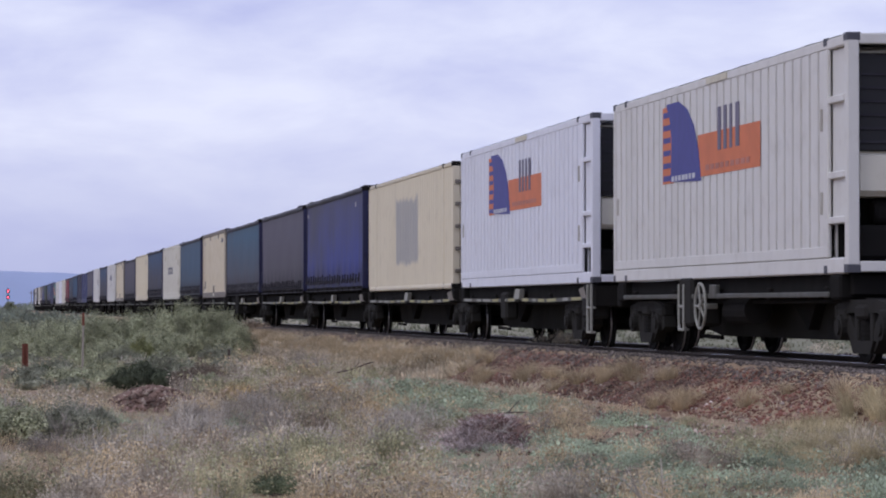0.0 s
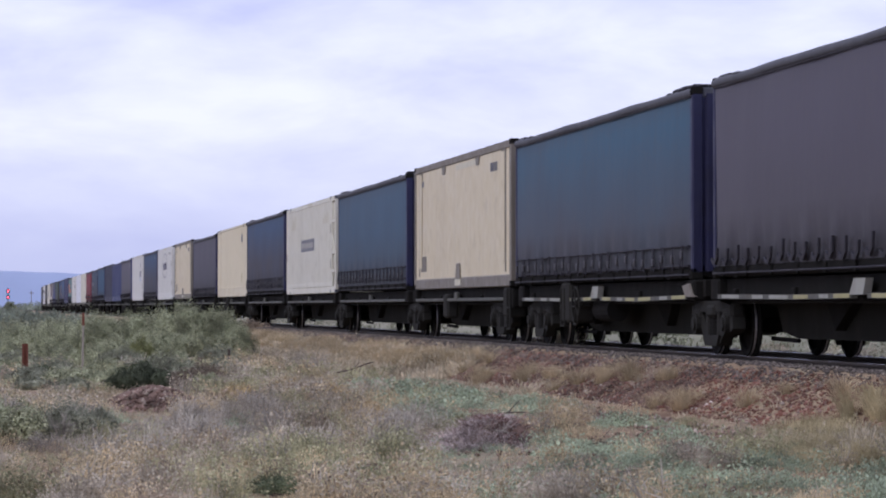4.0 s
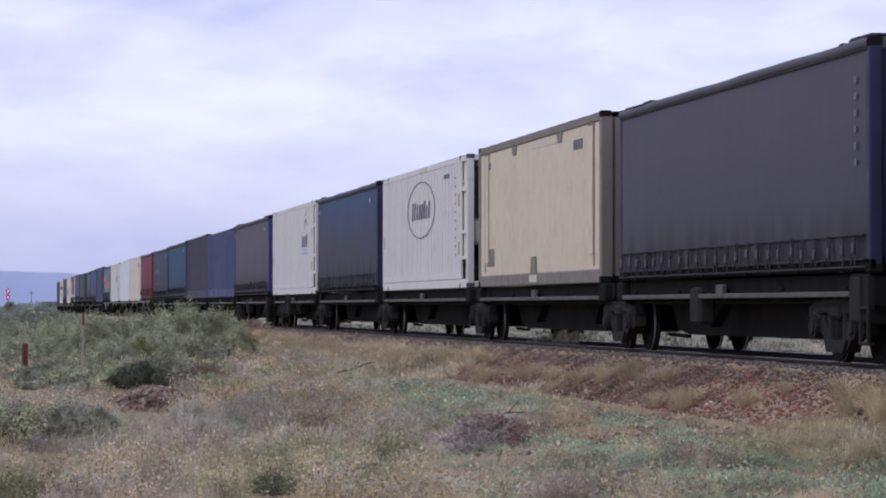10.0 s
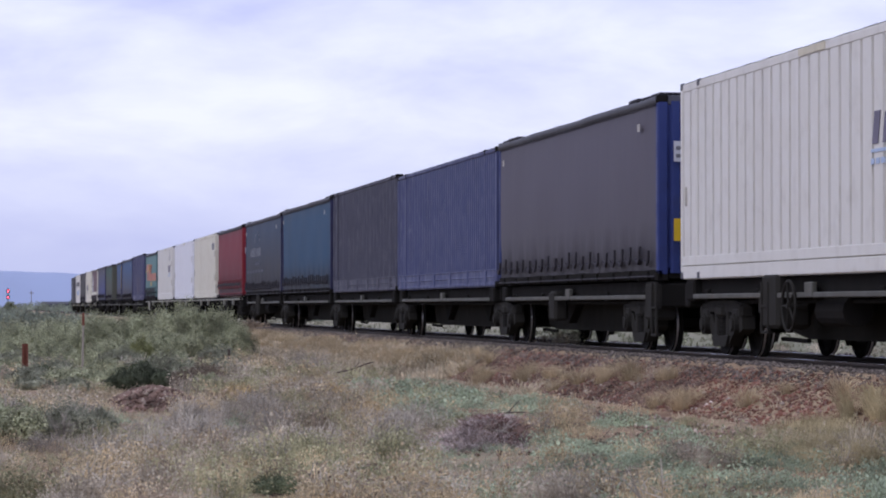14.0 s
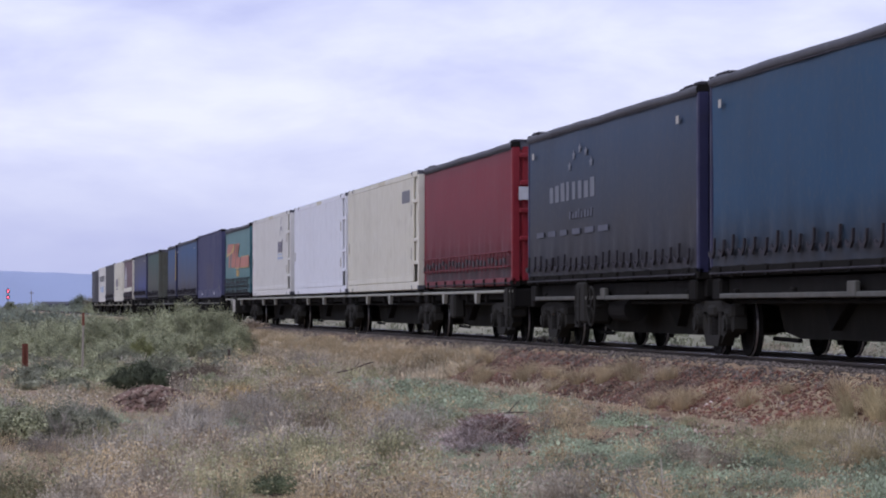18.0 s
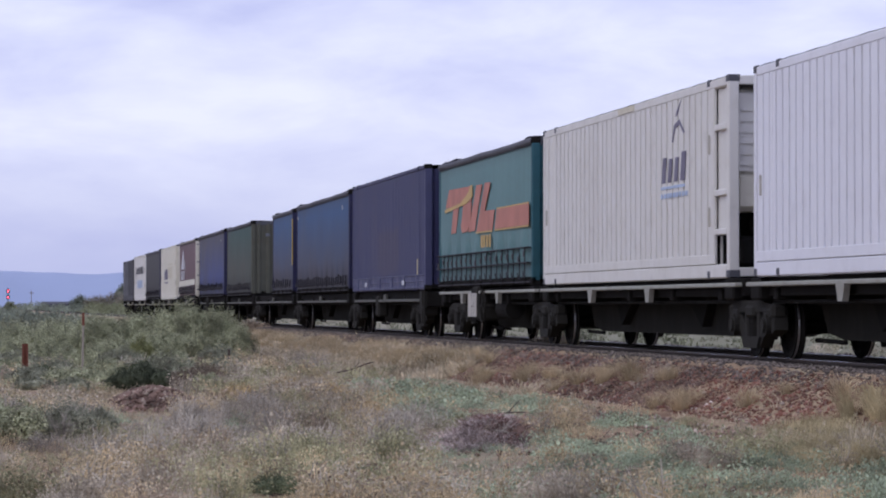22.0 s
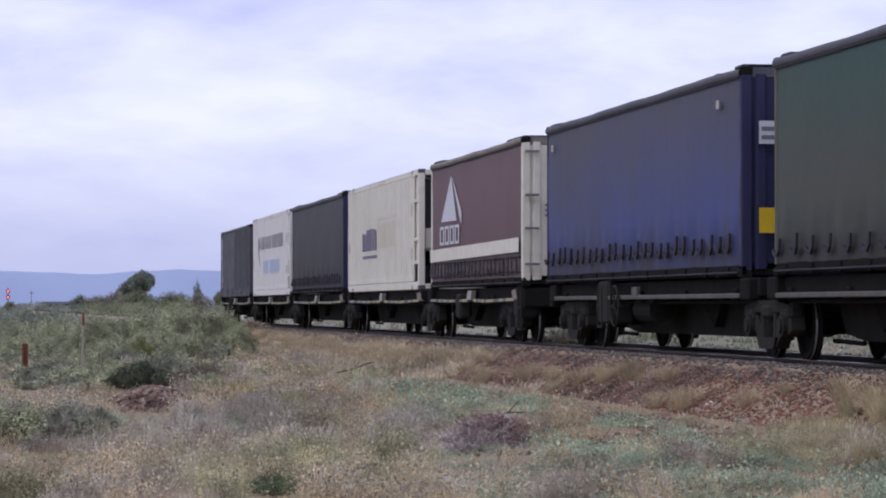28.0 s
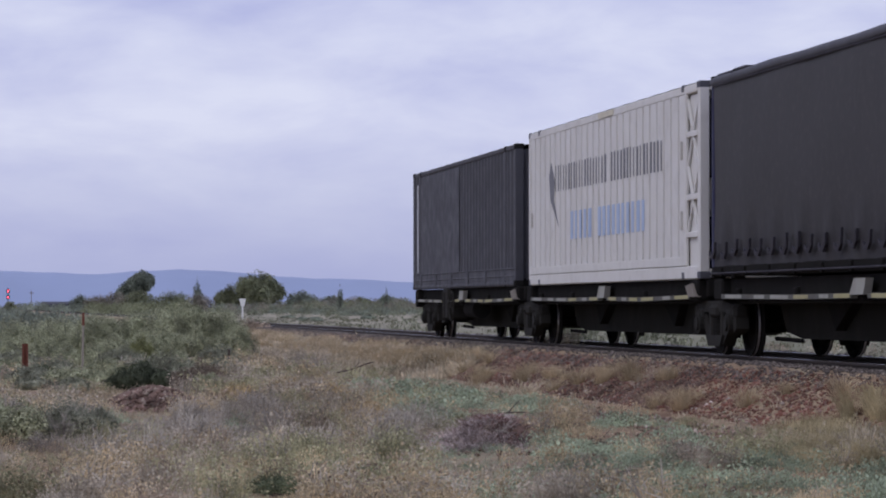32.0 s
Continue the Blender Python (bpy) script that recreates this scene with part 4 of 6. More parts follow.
def build_containers():
    for k, lab in ((1, "white refrigerated container with orange and blue emblem"), (2, "white refrigerated container, orange and blue emblem")):
        b, L, H = reefer(k, *SPAN[k], 4.07, "white" if k == 1 else "cool_white", lab, 0.42)
        flag_print(b, L, H)
    b, L, H = steel_box(3, *SPAN[3], 3.965, "cream", "cream corrugated container with a grey painted-over patch", 0.3, 0.028, pockets=0, side="cream_patched")
    door_bars(b, L, MAT["grey_frame"])
    curtain_box(4, *SPAN[4], 4.03, "blue", "blue curtain-sided container streaked with grime", "navy", 22, hem=0.60, tags=True)
    curtain_box(5, *SPAN[5], 4.01, "grey", "grey curtain-sided container with a navy front", "navy", 24, hem=0.50)
    curtain_box(6, *SPAN[6], 3.99, "teal", "teal and grey curtain-sided container, dirty below", "navy", 22, hem=0.50)
    panel_box(7, *SPAN[7], 4.06, "smooth cream insulated container in a grey frame")
    curtain_box(8, *SPAN[8], 4.02, "slate", "slate blue curtain-sided container with navy front", "navy", 20, hem=0.60)
    b, L, H = reefer(9, *SPAN[9], 4.02, "offwhite", "off-white ribbed refrigerated container with a grey name plate", 0.34, True, True)
    patch(b, L, 4.9, 1.37, 3.85, 0.38, MAT["slate"], "name_plate", "grey plate with pale bars")
    marks(b, L, 5.15, 1.47, 3.4, 0.17, 12, MAT["pale_grey_print"], x=-1.259, gap=0.45)
    marks(b, L, 1.75, 2.14, 1.4, 0.46, 5, MAT["sand_print"], x=-1.255, gap=0.5, uneven=0.6)
    marks(b, L, 11.35, 2.14, 1.45, 0.32, 5, MAT["sand_print"], x=-1.255, gap=0.4, uneven=0.6)
    curtain_box(10, *SPAN[10], 4.03, "dusk", "dusky blue curtain-sided container, brown with grime below", "navy", 22, hem=0.62)
    b, L, H = steel_box(11, *SPAN[11], 4.02, "cream", "cream corrugated container with ribbed lower rail", 0.3, 0.04)
    door_bars(b, L, MAT["cream"])
    marks(b, L, 12.2, 2.2, 0.6, 0.3, 2, MAT["slate"], x=-1.245)
    marks(b, L, 12.2, 0.6, 0.35, 0.34, 2, MAT["pale_gold"], x=-1.245)
    b, L, H = curtain_box(12, *SPAN[12], 3.95, "violet", "grey curtain-sided container with blue front", "navy", 24, hem=0.46)
    for i in range(6):
        patch(b, L, L - 0.55, 1.3 + i * 0.2, 0.08, 0.08, MAT["slate"], "tag", "small pale label", -1.275)
    patch_end(b, L, -1.0, 0.9, 0.5, 0.7, MAT["yellow_sign"], "yellow sign on the front wall")
    panel_box(13, *SPAN[13], 4.05, "smooth cream insulated container stained with rust")
    b, L, H = reefer(14, *SPAN[14], 4.03, "white", "white ribbed refrigerated container with a ring emblem", 0.45)
    n = 40
    ring = Shape()
    for i in range(n):
        t0, t1 = 2 * math.pi * i / n, 2 * math.pi * (i + 1) / n
        ring.add([(-1.259, L / 2 - 7.05 - rr * 2.3 * math.cos(t), 1.9 + rr * 0.68 * math.sin(t)) for t in (t0, t1) for rr in (0.96, 1.0)], [(0, 1, 3, 2)])
    part("ring_print", ring, MAT["purple"], b, "thin ring of a painted emblem")
    marks(b, L, 5.5, 1.68, 3.1, 0.44, 8, MAT["purple"], "marking", "purple marking bar", -1.259, 0.1, 0.5, 7, 0.4)
    for i in range(10):
        patch(b, L, L - 1.75, 0.72 + i * 0.19, 0.13, 0.05, MAT["slate"], "rivet_plate", "", -1.256)
    marks(b, L, L - 3.4, H - 0.42, 0.9, 0.1, 4, MAT["slate"], x=-1.256)
    curtain_box(15, *SPAN[15], 4.045, "dusk", "blue curtain-sided container darkened by grime below", "navy", 24, hem=0.48, tags=True)
    b, L, H = reefer(16, *SPAN[16], 4.07, "white", "off-white refrigerated container with faded purple emblem", 0.48)
    lettered(b, L, 10.1, 1.52, MAT["purple"])
    b, L, H = curtain_box(17, *SPAN[17], 4.03, "grey", "grey curtain-sided container with blue front wall", "blue_end", 22, hem=0.57, tags=True)
    end_signs(b, L)
    steel_box(18, *SPAN[18], 3.99, "blue_box", "blue corrugated steel container", 0.28, 0.055)
    steel_box(19, *SPAN[19], 4.07, "violet_box", "grey violet corrugated steel container", 0.3, 0.05)
    curtain_box(20, *SPAN[20], 4.045, "sea", "sea blue curtain-sided container with grey roof edge", "navy", 24, hem=0.62, tags=True)
    b, L, H = curtain_box(21, *SPAN[21], 4.0, "night", "dark curtain-sided container with pale star emblem", "navy", 24, hem=0.56, tags=True)
    marks(b, L, 2.4, 1.5, 4.35, 0.35, 8, MAT["worn_print"], "marking", "pale marking bar", -1.27, 0, 0.42, 8, 0.2)
    marks(b, L, 4.3, 1.16, 2.2, 0.16, 8, MAT["faint_print"], "marking", "", -1.278, 0.05, 0.4, 9, 0.5)
    marks(b, L, 1.1, 0.88, 7.0, 0.1, 6, MAT["faint_print"], "marking", "", -1.278, 0, 0.35, 10)
    for a, z in ((4.35, 2.1), (4.75, 2.28), (5.3, 2.38), (5.85, 2.3), (6.3, 2.1)):
        star = [(0.16 * rr * math.sin(i * math.pi / 5), 0.1 * rr * math.cos(i * math.pi / 5)) for i in range(10) for rr in [1.0 if i % 2 == 0 else 0.45]]
        outline_print(b, L, a, z, star, MAT["worn_print"], "print_star", "", -1.278)
    b, L, H = curtain_box(22, *SPAN[22], 4.0, "red", "red curtain-sided container with a deep wrinkled hem", "red", 24, 0.7, "roof", 0.03, 0.05, RED_STRAP, "red_dark")
    part("hem_band", Shape().box(-1.272, -1.262, -L / 2 + 0.16, L / 2 - 0.16, 0.62, 0.68), MAT["red_dark"], b)
    for z in (0.9, 1.45, 2.0, 2.55):
        part("end_bar", Shape().box(-1.1, 1.1, -L / 2 - 0.08, -L / 2 - 0.02, z, z + 0.1, 0.02), MAT["red"], b)
    patch_end(b, L, -1.12, 1.72, 0.4, 0.26, MAT["light_print"], "white worn label")
    b, L, H = reefer(23, *SPAN[23], 4.005, "offwhite", "off-white ribbed refrigerated container with a grey repair patch", 0.34)
    patch(b, L, 11.4, 2.16, 1.4, 0.3, MAT["slate"], "patch", "grey repair patch")
    reefer(24, *SPAN[24], 4.0, "cool_white", "plain white ribbed refrigerated container", 0.34)
    b, L, H = reefer(25, *SPAN[25], 4.0, "white", "white refrigerated container with purple emblem", 0.38)
    lettered(b, L, 10.15, 1.5, MAT["purple"])
    b, L, H = curtain_box(26, *SPAN[26], 3.97, "green", "teal green curtain-sided container with coral stripe emblem", "teal_end", 18, 0.74, "roof", 0.03, 0.07, LONG_STRAP)
    for i, (pts, mat) in enumerate((
            ([(1.72, 2.21), (4.95, 2.18), (4.84, 1.84), (1.2, 1.81)], "coral"),
            ([(2.36, 1.8), (3.14, 1.8), (2.7, 1.22), (2.02, 1.22)], "coral"),
            ([(3.75, 1.83), (4.9, 1.83), (4.75, 1.4), (4.35, 1.22), (3.58, 1.2), (3.45, 1.35)], "coral"),
            ([(5.55, 2.17), (6.3, 2.16), (5.5, 1.4), (5.35, 1.21), (4.49, 1.2)], "coral"),
            ([(6.66, 2.18), (7.37, 2.16), (6.66, 1.59), (7.86, 1.58), (7.61, 1.17), (5.55, 1.18)], "coral"),
            ([(8.15, 1.58), (11.84, 1.58), (11.84, 1.17), (7.91, 1.18)], "coral"),
            ([(1.1, 1.78), (3.4, 1.86), (4.5, 2.06), (4.75, 2.2), (5.0, 2.2), (5.05, 1.95), (4.2, 1.82), (1.15, 1.7)], "gold"),
            ([(8.15, 1.61), (11.84, 1.61), (11.84, 1.58), (8.15, 1.58)], "gold"),
            ([(7.9, 1.175), (11.84, 1.165), (11.84, 1.135), (7.9, 1.145)], "gold"),
            ([(5.5, 1.175), (7.62, 1.165), (7.62, 1.135), (5.5, 1.145)], "gold"))):
        outline_print(b, L, 0.0, 0.0, pts, MAT[mat], "print_shape", "coral shape of a painted emblem" if mat == "coral" else "thin gold line of an emblem", -1.276 - 0.0015 * i)
    marks(b, L, 6.18, 0.83, 1.4, 0.26, 4, MAT["gold"], x=-1.29, gap=0.4)
    b, L, H = steel_box(27, *SPAN[27], 4.09, "navy_box", "navy corrugated steel container with a brown patch", 0.28, 0.045, "navy", side="navy_patched")
    marks(b, L, 12.87, 0.353, 0.36, 0.38, 1, MAT["pale_gold"], "label_plate", "yellow label plate", -1.245)
    patch_end(b, L, -0.72, 2.35, 0.45, 0.32, MAT["light_print"], "white sign on the front wall")
    part("sign_bar", Shape().box(-0.67, -0.32, -L / 2 - 0.076, -L / 2 - 0.071, 2.49, 2.64), MAT["slate"], b, "dark field on a white sign")
    for a in (3.0, 10.39):
        patch(b, L, a, 0.132, 0.45, 0.11, MAT["light_print"], "plate", "", -1.28)
    curtain_box(28, *SPAN[28], 4.045, "steel", "steel blue curtain-sided container, grey with dust below", "navy", 24, hem=0.55, tags=True)
    b, L, H = curtain_box(29, *SPAN[29], 4.0, "steel", "short blue curtain-sided container with navy end", "navy", 9)
    part("sign_strip", Shape().box(-1.262, -1.247, -L / 2 + 0.02, -L / 2 + 0.13, 1.0, 2.55), MAT["yellow_sign"], b, "narrow yellow strip")
    b, L, H = curtain_box(30, *SPAN[30], 4.03, "olive", "olive green curtain-sided container with worn end", "olive", 14)
    for x in (-0.3, 0.1, 0.45):
        part("end_print", Shape().box(x, x + 0.04, -L / 2 - 0.06, -L / 2 - 0.045, 1.1, 2.0), MAT["worn_print"], b)
    patch_end(b, L, -0.7, 2.32, 0.16, 0.12, MAT["worn_print"], "pale worn label")
    b, L, H = curtain_box(31, *SPAN[31], 4.06, "lilac", "lilac blue curtain-sided container with navy front", "navy", 26, hem=0.67, tags=True)
    end_signs(b, L)
    b, L, H = curtain_box(32, *SPAN[32], 4.035, "maroon", "maroon curtain-sided container with white sail emblem", "offwhite", 24, 0.58, "grey_frame", 0.02, 0.03)
    part("stripe", Shape().prism([(L / 2 - 0.15, 0.62), (L / 2 - 12.0, 0.67), (L / 2 - 12.0, 0.95), (L / 2 - 0.15, 0.9)], -1.288, -1.282), MAT["offwhite"], b, "white lower stripe")
    outline_print(b, L, 1.77, 1.5, [(0.0, 0.02), (2.25, 0.0), (1.45, 1.02)], MAT["light_print"], "print_sail", "white triangular sail", -1.272)
    outline_print(b, L, 1.77, 1.5, [(2.9, -0.1), (2.94, 0.18), (1.62, 0.98), (1.7, 0.9)], MAT["light_print"], "print_sail", "", -1.272)
    for i in range(4):
        a = 1.55 + i * 0.74
        for u0, u1, w0, w1 in ((0, 0.6, 0.36, 0.42), (0, 0.6, 0.0, 0.06), (0.0, 0.13, 0.06, 0.36), (0.47, 0.6, 0.06, 0.36)):
            patch(b, L, a + u0, 0.99 + w0, u1 - u0, w1 - w0, MAT["light_print"], "marking", "thin white bar of a hollow marking", -1.272)
    for z in (0.4, 1.1, 1.75, 2.6):
        part("hinge", Shape().box(-1.2, -0.92, -L / 2 - 0.1, -L / 2 - 0.04, z, z + 0.05, 0.01), MAT["slate"], b)
    for i in range(3):
        part("end_print", Shape().box(-0.8, -0.35, -L / 2 - 0.06, -L / 2 - 0.045, 1.35 + i * 0.1, 1.4 + i * 0.1), MAT["slate"], b)
    b, L, H = reefer(33, *SPAN[33], 4.03, "offwhite", "off-white refrigerated container with purple and sand emblem", 0.44)
    marks(b, L, 3.4, 1.1, 3.05, 0.62, 7, MAT["purple"], "marking", "purple marking bar", -1.259, 0, 0.3, 13, 0.3)
    patch(b, L, 3.4, 0.89, 3.05, 0.08, MAT["purple"], "print_line")
    marks(b, L, 6.6, 1.13, 3.6, 0.66, 8, MAT["sand_print"], "marking", "pale sand marking bar", -1.259, 0, 0.3, 14)
    patch(b, L, 6.6, 1.88, 3.6, 0.09, MAT["sand_print"], "print_line")
    b, L, H = curtain_box(34, *SPAN[34], 4.04, "coal", "charcoal curtain-sided container with navy front", "navy", 22, hem=0.60)
    b, L, H = reefer(35, *SPAN[35], 4.04, "white", "white refrigerated container with dark and pale blue bars", 0.5, True, True)
    marks(b, L, 2.8, 1.7, 4.7, 0.48, 19, MAT["slate"], "marking", "dark marking bar", -1.257, 0, 0.68, 15, 0.06)
    marks(b, L, 7.8, 1.7, 4.05, 0.5, 16, MAT["slate"], "marking", "dark marking bar", -1.257, 0, 0.68, 16, 0.06)
    marks(b, L, 4.25, 0.8, 2.0, 0.5, 5, MAT["sky_print"], "marking", "pale blue marking bar", -1.257, 0, 0.45, 17)
    marks(b, L, 6.7, 0.8, 3.9, 0.5, 10, MAT["sky_print"], "marking", "pale blue marking bar", -1.257, 0, 0.45, 18)
    outline_print(b, L, 2.15, 1.05, [(0.95, 0.0), (0.45, 0.5), (0.55, 0.85), (0.2, 1.2), (0.0, 0.95), (0.15, 0.5)], MAT["slate"], "print_swirl")
    b, L, H = steel_box(36, *SPAN[36], 3.93, "dark_box", "charcoal steel container, smooth behind and ribbed in front", 0.4, 0.04)
    patch(b, L, 1.0, 0.36, 6.2, H - 0.5, MAT["dark_box"], "smooth_panel", "smooth dark side panel", -1.248)
    patch(b, L, 0.75, 0.4, 0.16, H - 0.7, MAT["light_print"], "light_strip", "pale vertical strip", -1.256)


def patch_end(box, L, x, z, w, h, mat, label):
    part("end_label", Shape().box(x, x + w, -L / 2 - 0.07, -L / 2 - 0.055, z, z + h), mat, box, label)


def end_signs(b, L):
    patch_end(b, L, -1.0, 1.86, 0.28, 0.32, MAT["light_print"], "white sign on the front wall")
    for i in range(2):
        part("sign_bar", Shape().box(-0.97, -0.75, -L / 2 - 0.076, -L / 2 - 0.071, 1.92 + i * 0.12, 1.98 + i * 0.12), MAT["slate"], b, "dark bar on a white sign")
    patch_end(b, L, -1.0, 0.62, 0.26, 0.35, MAT["yellow_sign"], "yellow sign on the front wall")


build_wagons()
build_containers()


# ---------------------------------------------------------------- plants, stones and the distance
TURN_S, TURN_C = math.sin(radians(TURN)), math.cos(radians(TURN))
RNG = np.random.default_rng(7)


def site(b, a):
    """World x, y of a place b metres right of and a metres along the viewing line."""
    return a * TURN_S + b * TURN_C, a * TURN_C - b * TURN_S


def grounded(b, a, dz=0.0):
    x, y = site(b, a)
    return (float(x), float(y), float(ground_z(x, y)) + dz)


def ribbon(p, q, w, side):
    """A thin two-triangle blade from p to q."""
    p, q, s = np.array(p), np.array(q), np.array(side) * w / 2
    return [p - s, p + s, q + s * 0.5, q - s * 0.5], [(0, 1, 2), (0, 2, 3)]


def leaf(c, n, up, w, h):
    """A kite-shaped leaf of two triangles."""
    n, up = np.array(n), np.array(up)
    side = np.cross(n, up)
    side = side / (np.linalg.norm(side) + 1e-9)
    return [c - up * h * 0.5, c + side * w * 0.5, c + up * h * 0.5, c - side * w * 0.5], [(0, 1, 2), (0, 2, 3)]


def gather(pieces):
    v, f, k = [], [], 0
    for pv, pf in pieces:
        v += [tuple(p) for p in pv]
        f += [tuple(i + k for i in q) for q in pf]
        k += len(pv)
    return np.array(v, float), np.array(f, int)


def unit(rng):
    d = rng.normal(size=3)
    return d / np.linalg.norm(d)


def herb_clump(rng, stems, heads, height, spread, head_size):
    """Upright dry stalks with small seed heads."""
    out = []
    for _ in range(stems):
        t = rng.uniform(0, 2 * math.pi)
        lean = rng.uniform(0.1, 1.0) * spread
        base = np.array([math.cos(t), math.sin(t), 0]) * lean * 0.45
        tip = np.array([math.cos(t) * lean, math.sin(t) * lean, height * rng.uniform(0.6, 1.0)])
        out.append(ribbon(base, tip, 0.0055, (math.sin(t), -math.cos(t), 0)))
        for _ in range(heads):
            u = rng.uniform(0.35, 1.05)
            c = base + (tip - base) * u + rng.normal(size=3) * 0.026
            out.append(leaf(c, unit(rng), unit(rng), head_size * rng.uniform(0.6, 1.3), head_size * rng.uniform(0.9, 1.7)))
    return gather(out)


def twig_clump(rng, stems, height, spread):
    out = []
    for _ in range(stems):
        t = rng.uniform(0, 2 * math.pi)
        lean = rng.uniform(0.2, 1.0) * spread
        base = np.array([math.cos(t), math.sin(t), 0]) * lean * 0.3
        tip = np.array([math.cos(t) * lean, math.sin(t) * lean, height * rng.uniform(0.5, 1.0)])
        out.append(ribbon(base, tip, 0.009, (math.sin(t), -math.cos(t), 0)))
        for _ in range(3):
            u = rng.uniform(0.35, 0.9)
            c = base + (tip - base) * u
            d = unit(rng) * height * 0.35
            d[2] = abs(d[2])
            out.append(ribbon(c, c + d, 0.007, unit(rng)))
    return gather(out)


def leafy_clump(rng, n, height, spread, size):
    out = []
    for _ in range(n):
        t, r = rng.uniform(0, 2 * math.pi), spread * math.sqrt(rng.uniform(0, 1))
        z = height * (1 - (r / spread) ** 2) * rng.uniform(0.3, 1.0) + 0.01
        up = unit(rng)
        up[2] = abs(up[2]) + 0.3
        out.append(leaf(np.array([math.cos(t) * r, math.sin(t) * r, z]), unit(rng), up / np.linalg.norm(up), size * rng.uniform(0.6, 1.2), size * rng.uniform(1.0, 1.8)))
    return gather(out)


def grass_tuft(rng, n, height, spread, w=0.007):
    out = []
    for _ in range(n):
        t = rng.uniform(0, 2 * math.pi)
        h = height * rng.uniform(0.55, 1.0)
        lean = spread * rng.uniform(0.1, 1.0)
        base = np.array([math.cos(t), math.sin(t), 0]) * lean * 0.3
        mid = base + np.array([math.cos(t) * lean * 0.35, math.sin(t) * lean * 0.35, h * 0.65])
        tip = base + np.array([math.cos(t) * lean, math.sin(t) * lean, h])
        s = (math.sin(t), -math.cos(t), 0)
        v1, f1 = ribbon(base, mid, w * 1.3, s)
        v2, f2 = ribbon(mid, tip, w, s)
        out += [(v1, f1), (v2, f2)]
        if rng.uniform() < 0.3:
            out.append(leaf(tip, unit(rng), np.array([0, 0, 1.0]), w * 3, w * 9))
    return gather(out)


def pebble(rng):
    v = np.array([(1, 0, 0), (-1, 0, 0), (0, 1, 0), (0, -1, 0), (0, 0, 1), (0, 0, -1), (0.7, 0.7, 0.1), (-0.7, 0.7, -0.1)], float)
    v += rng.normal(size=v.shape) * 0.18
    f = np.array([(0, 6, 4), (6, 2, 4), (2, 7, 4), (7, 1, 4), (1, 3, 4), (3, 0, 4), (6, 0, 5), (2, 6, 5), (7, 2, 5), (1, 7, 5), (3, 1, 5), (0, 3, 5)], int)
    return v, f


def strew(name, label, category, templates, pts, scale, mat, tilt=0.1, smooth=False):
    """One mesh of many small copies of the templates on the given points; kind stuff."""
    pts, scale = np.asarray(pts, float), np.asarray(scale, float)
    if scale.ndim == 1:
        scale = np.repeat(scale[:, None], 3, 1)
    pick = RNG.integers(0, len(templates), len(pts))
    V, F, k = [], [], 0
    for j, (tv, tf) in enumerate(templates):
        idx = np.where(pick == j)[0]
        if not len(idx):
            continue
        t = RNG.uniform(0, 2 * math.pi, len(idx))
        c, s = np.cos(t)[:, None], np.sin(t)[:, None]
        p = tv[None] * scale[idx][:, None, :]
        x = p[..., 0] * c - p[..., 1] * s
        y = p[..., 0] * s + p[..., 1] * c
        lean = RNG.normal(size=(len(idx), 2)) * tilt
        x = x + p[..., 2] * lean[:, :1]
        y = y + p[..., 2] * lean[:, 1:]
        V.append((np.stack([x, y, p[..., 2]], -1) + pts[idx][:, None, :]).reshape(-1, 3))
        F.append((tf[None] + (k + np.arange(len(idx)) * len(tv))[:, None, None]).reshape(-1, 3))
        k += len(idx) * len(tv)
    V, F = np.concatenate(V), np.concatenate(F)
    me = bpy.data.meshes.new(name)
    me.vertices.add(len(V))
    me.vertices.foreach_set("co", V.ravel())
    me.loops.add(len(F) * 3)
    me.loops.foreach_set("vertex_index", F.ravel().astype(np.int32))
    me.polygons.add(len(F))
    me.polygons.foreach_set("loop_start", np.arange(0, len(F) * 3, 3, dtype=np.int32))
    me.update(calc_edges=True)
    me.materials.append(mat)
    return tagged(new(name, me), label, category, kind="stuff")


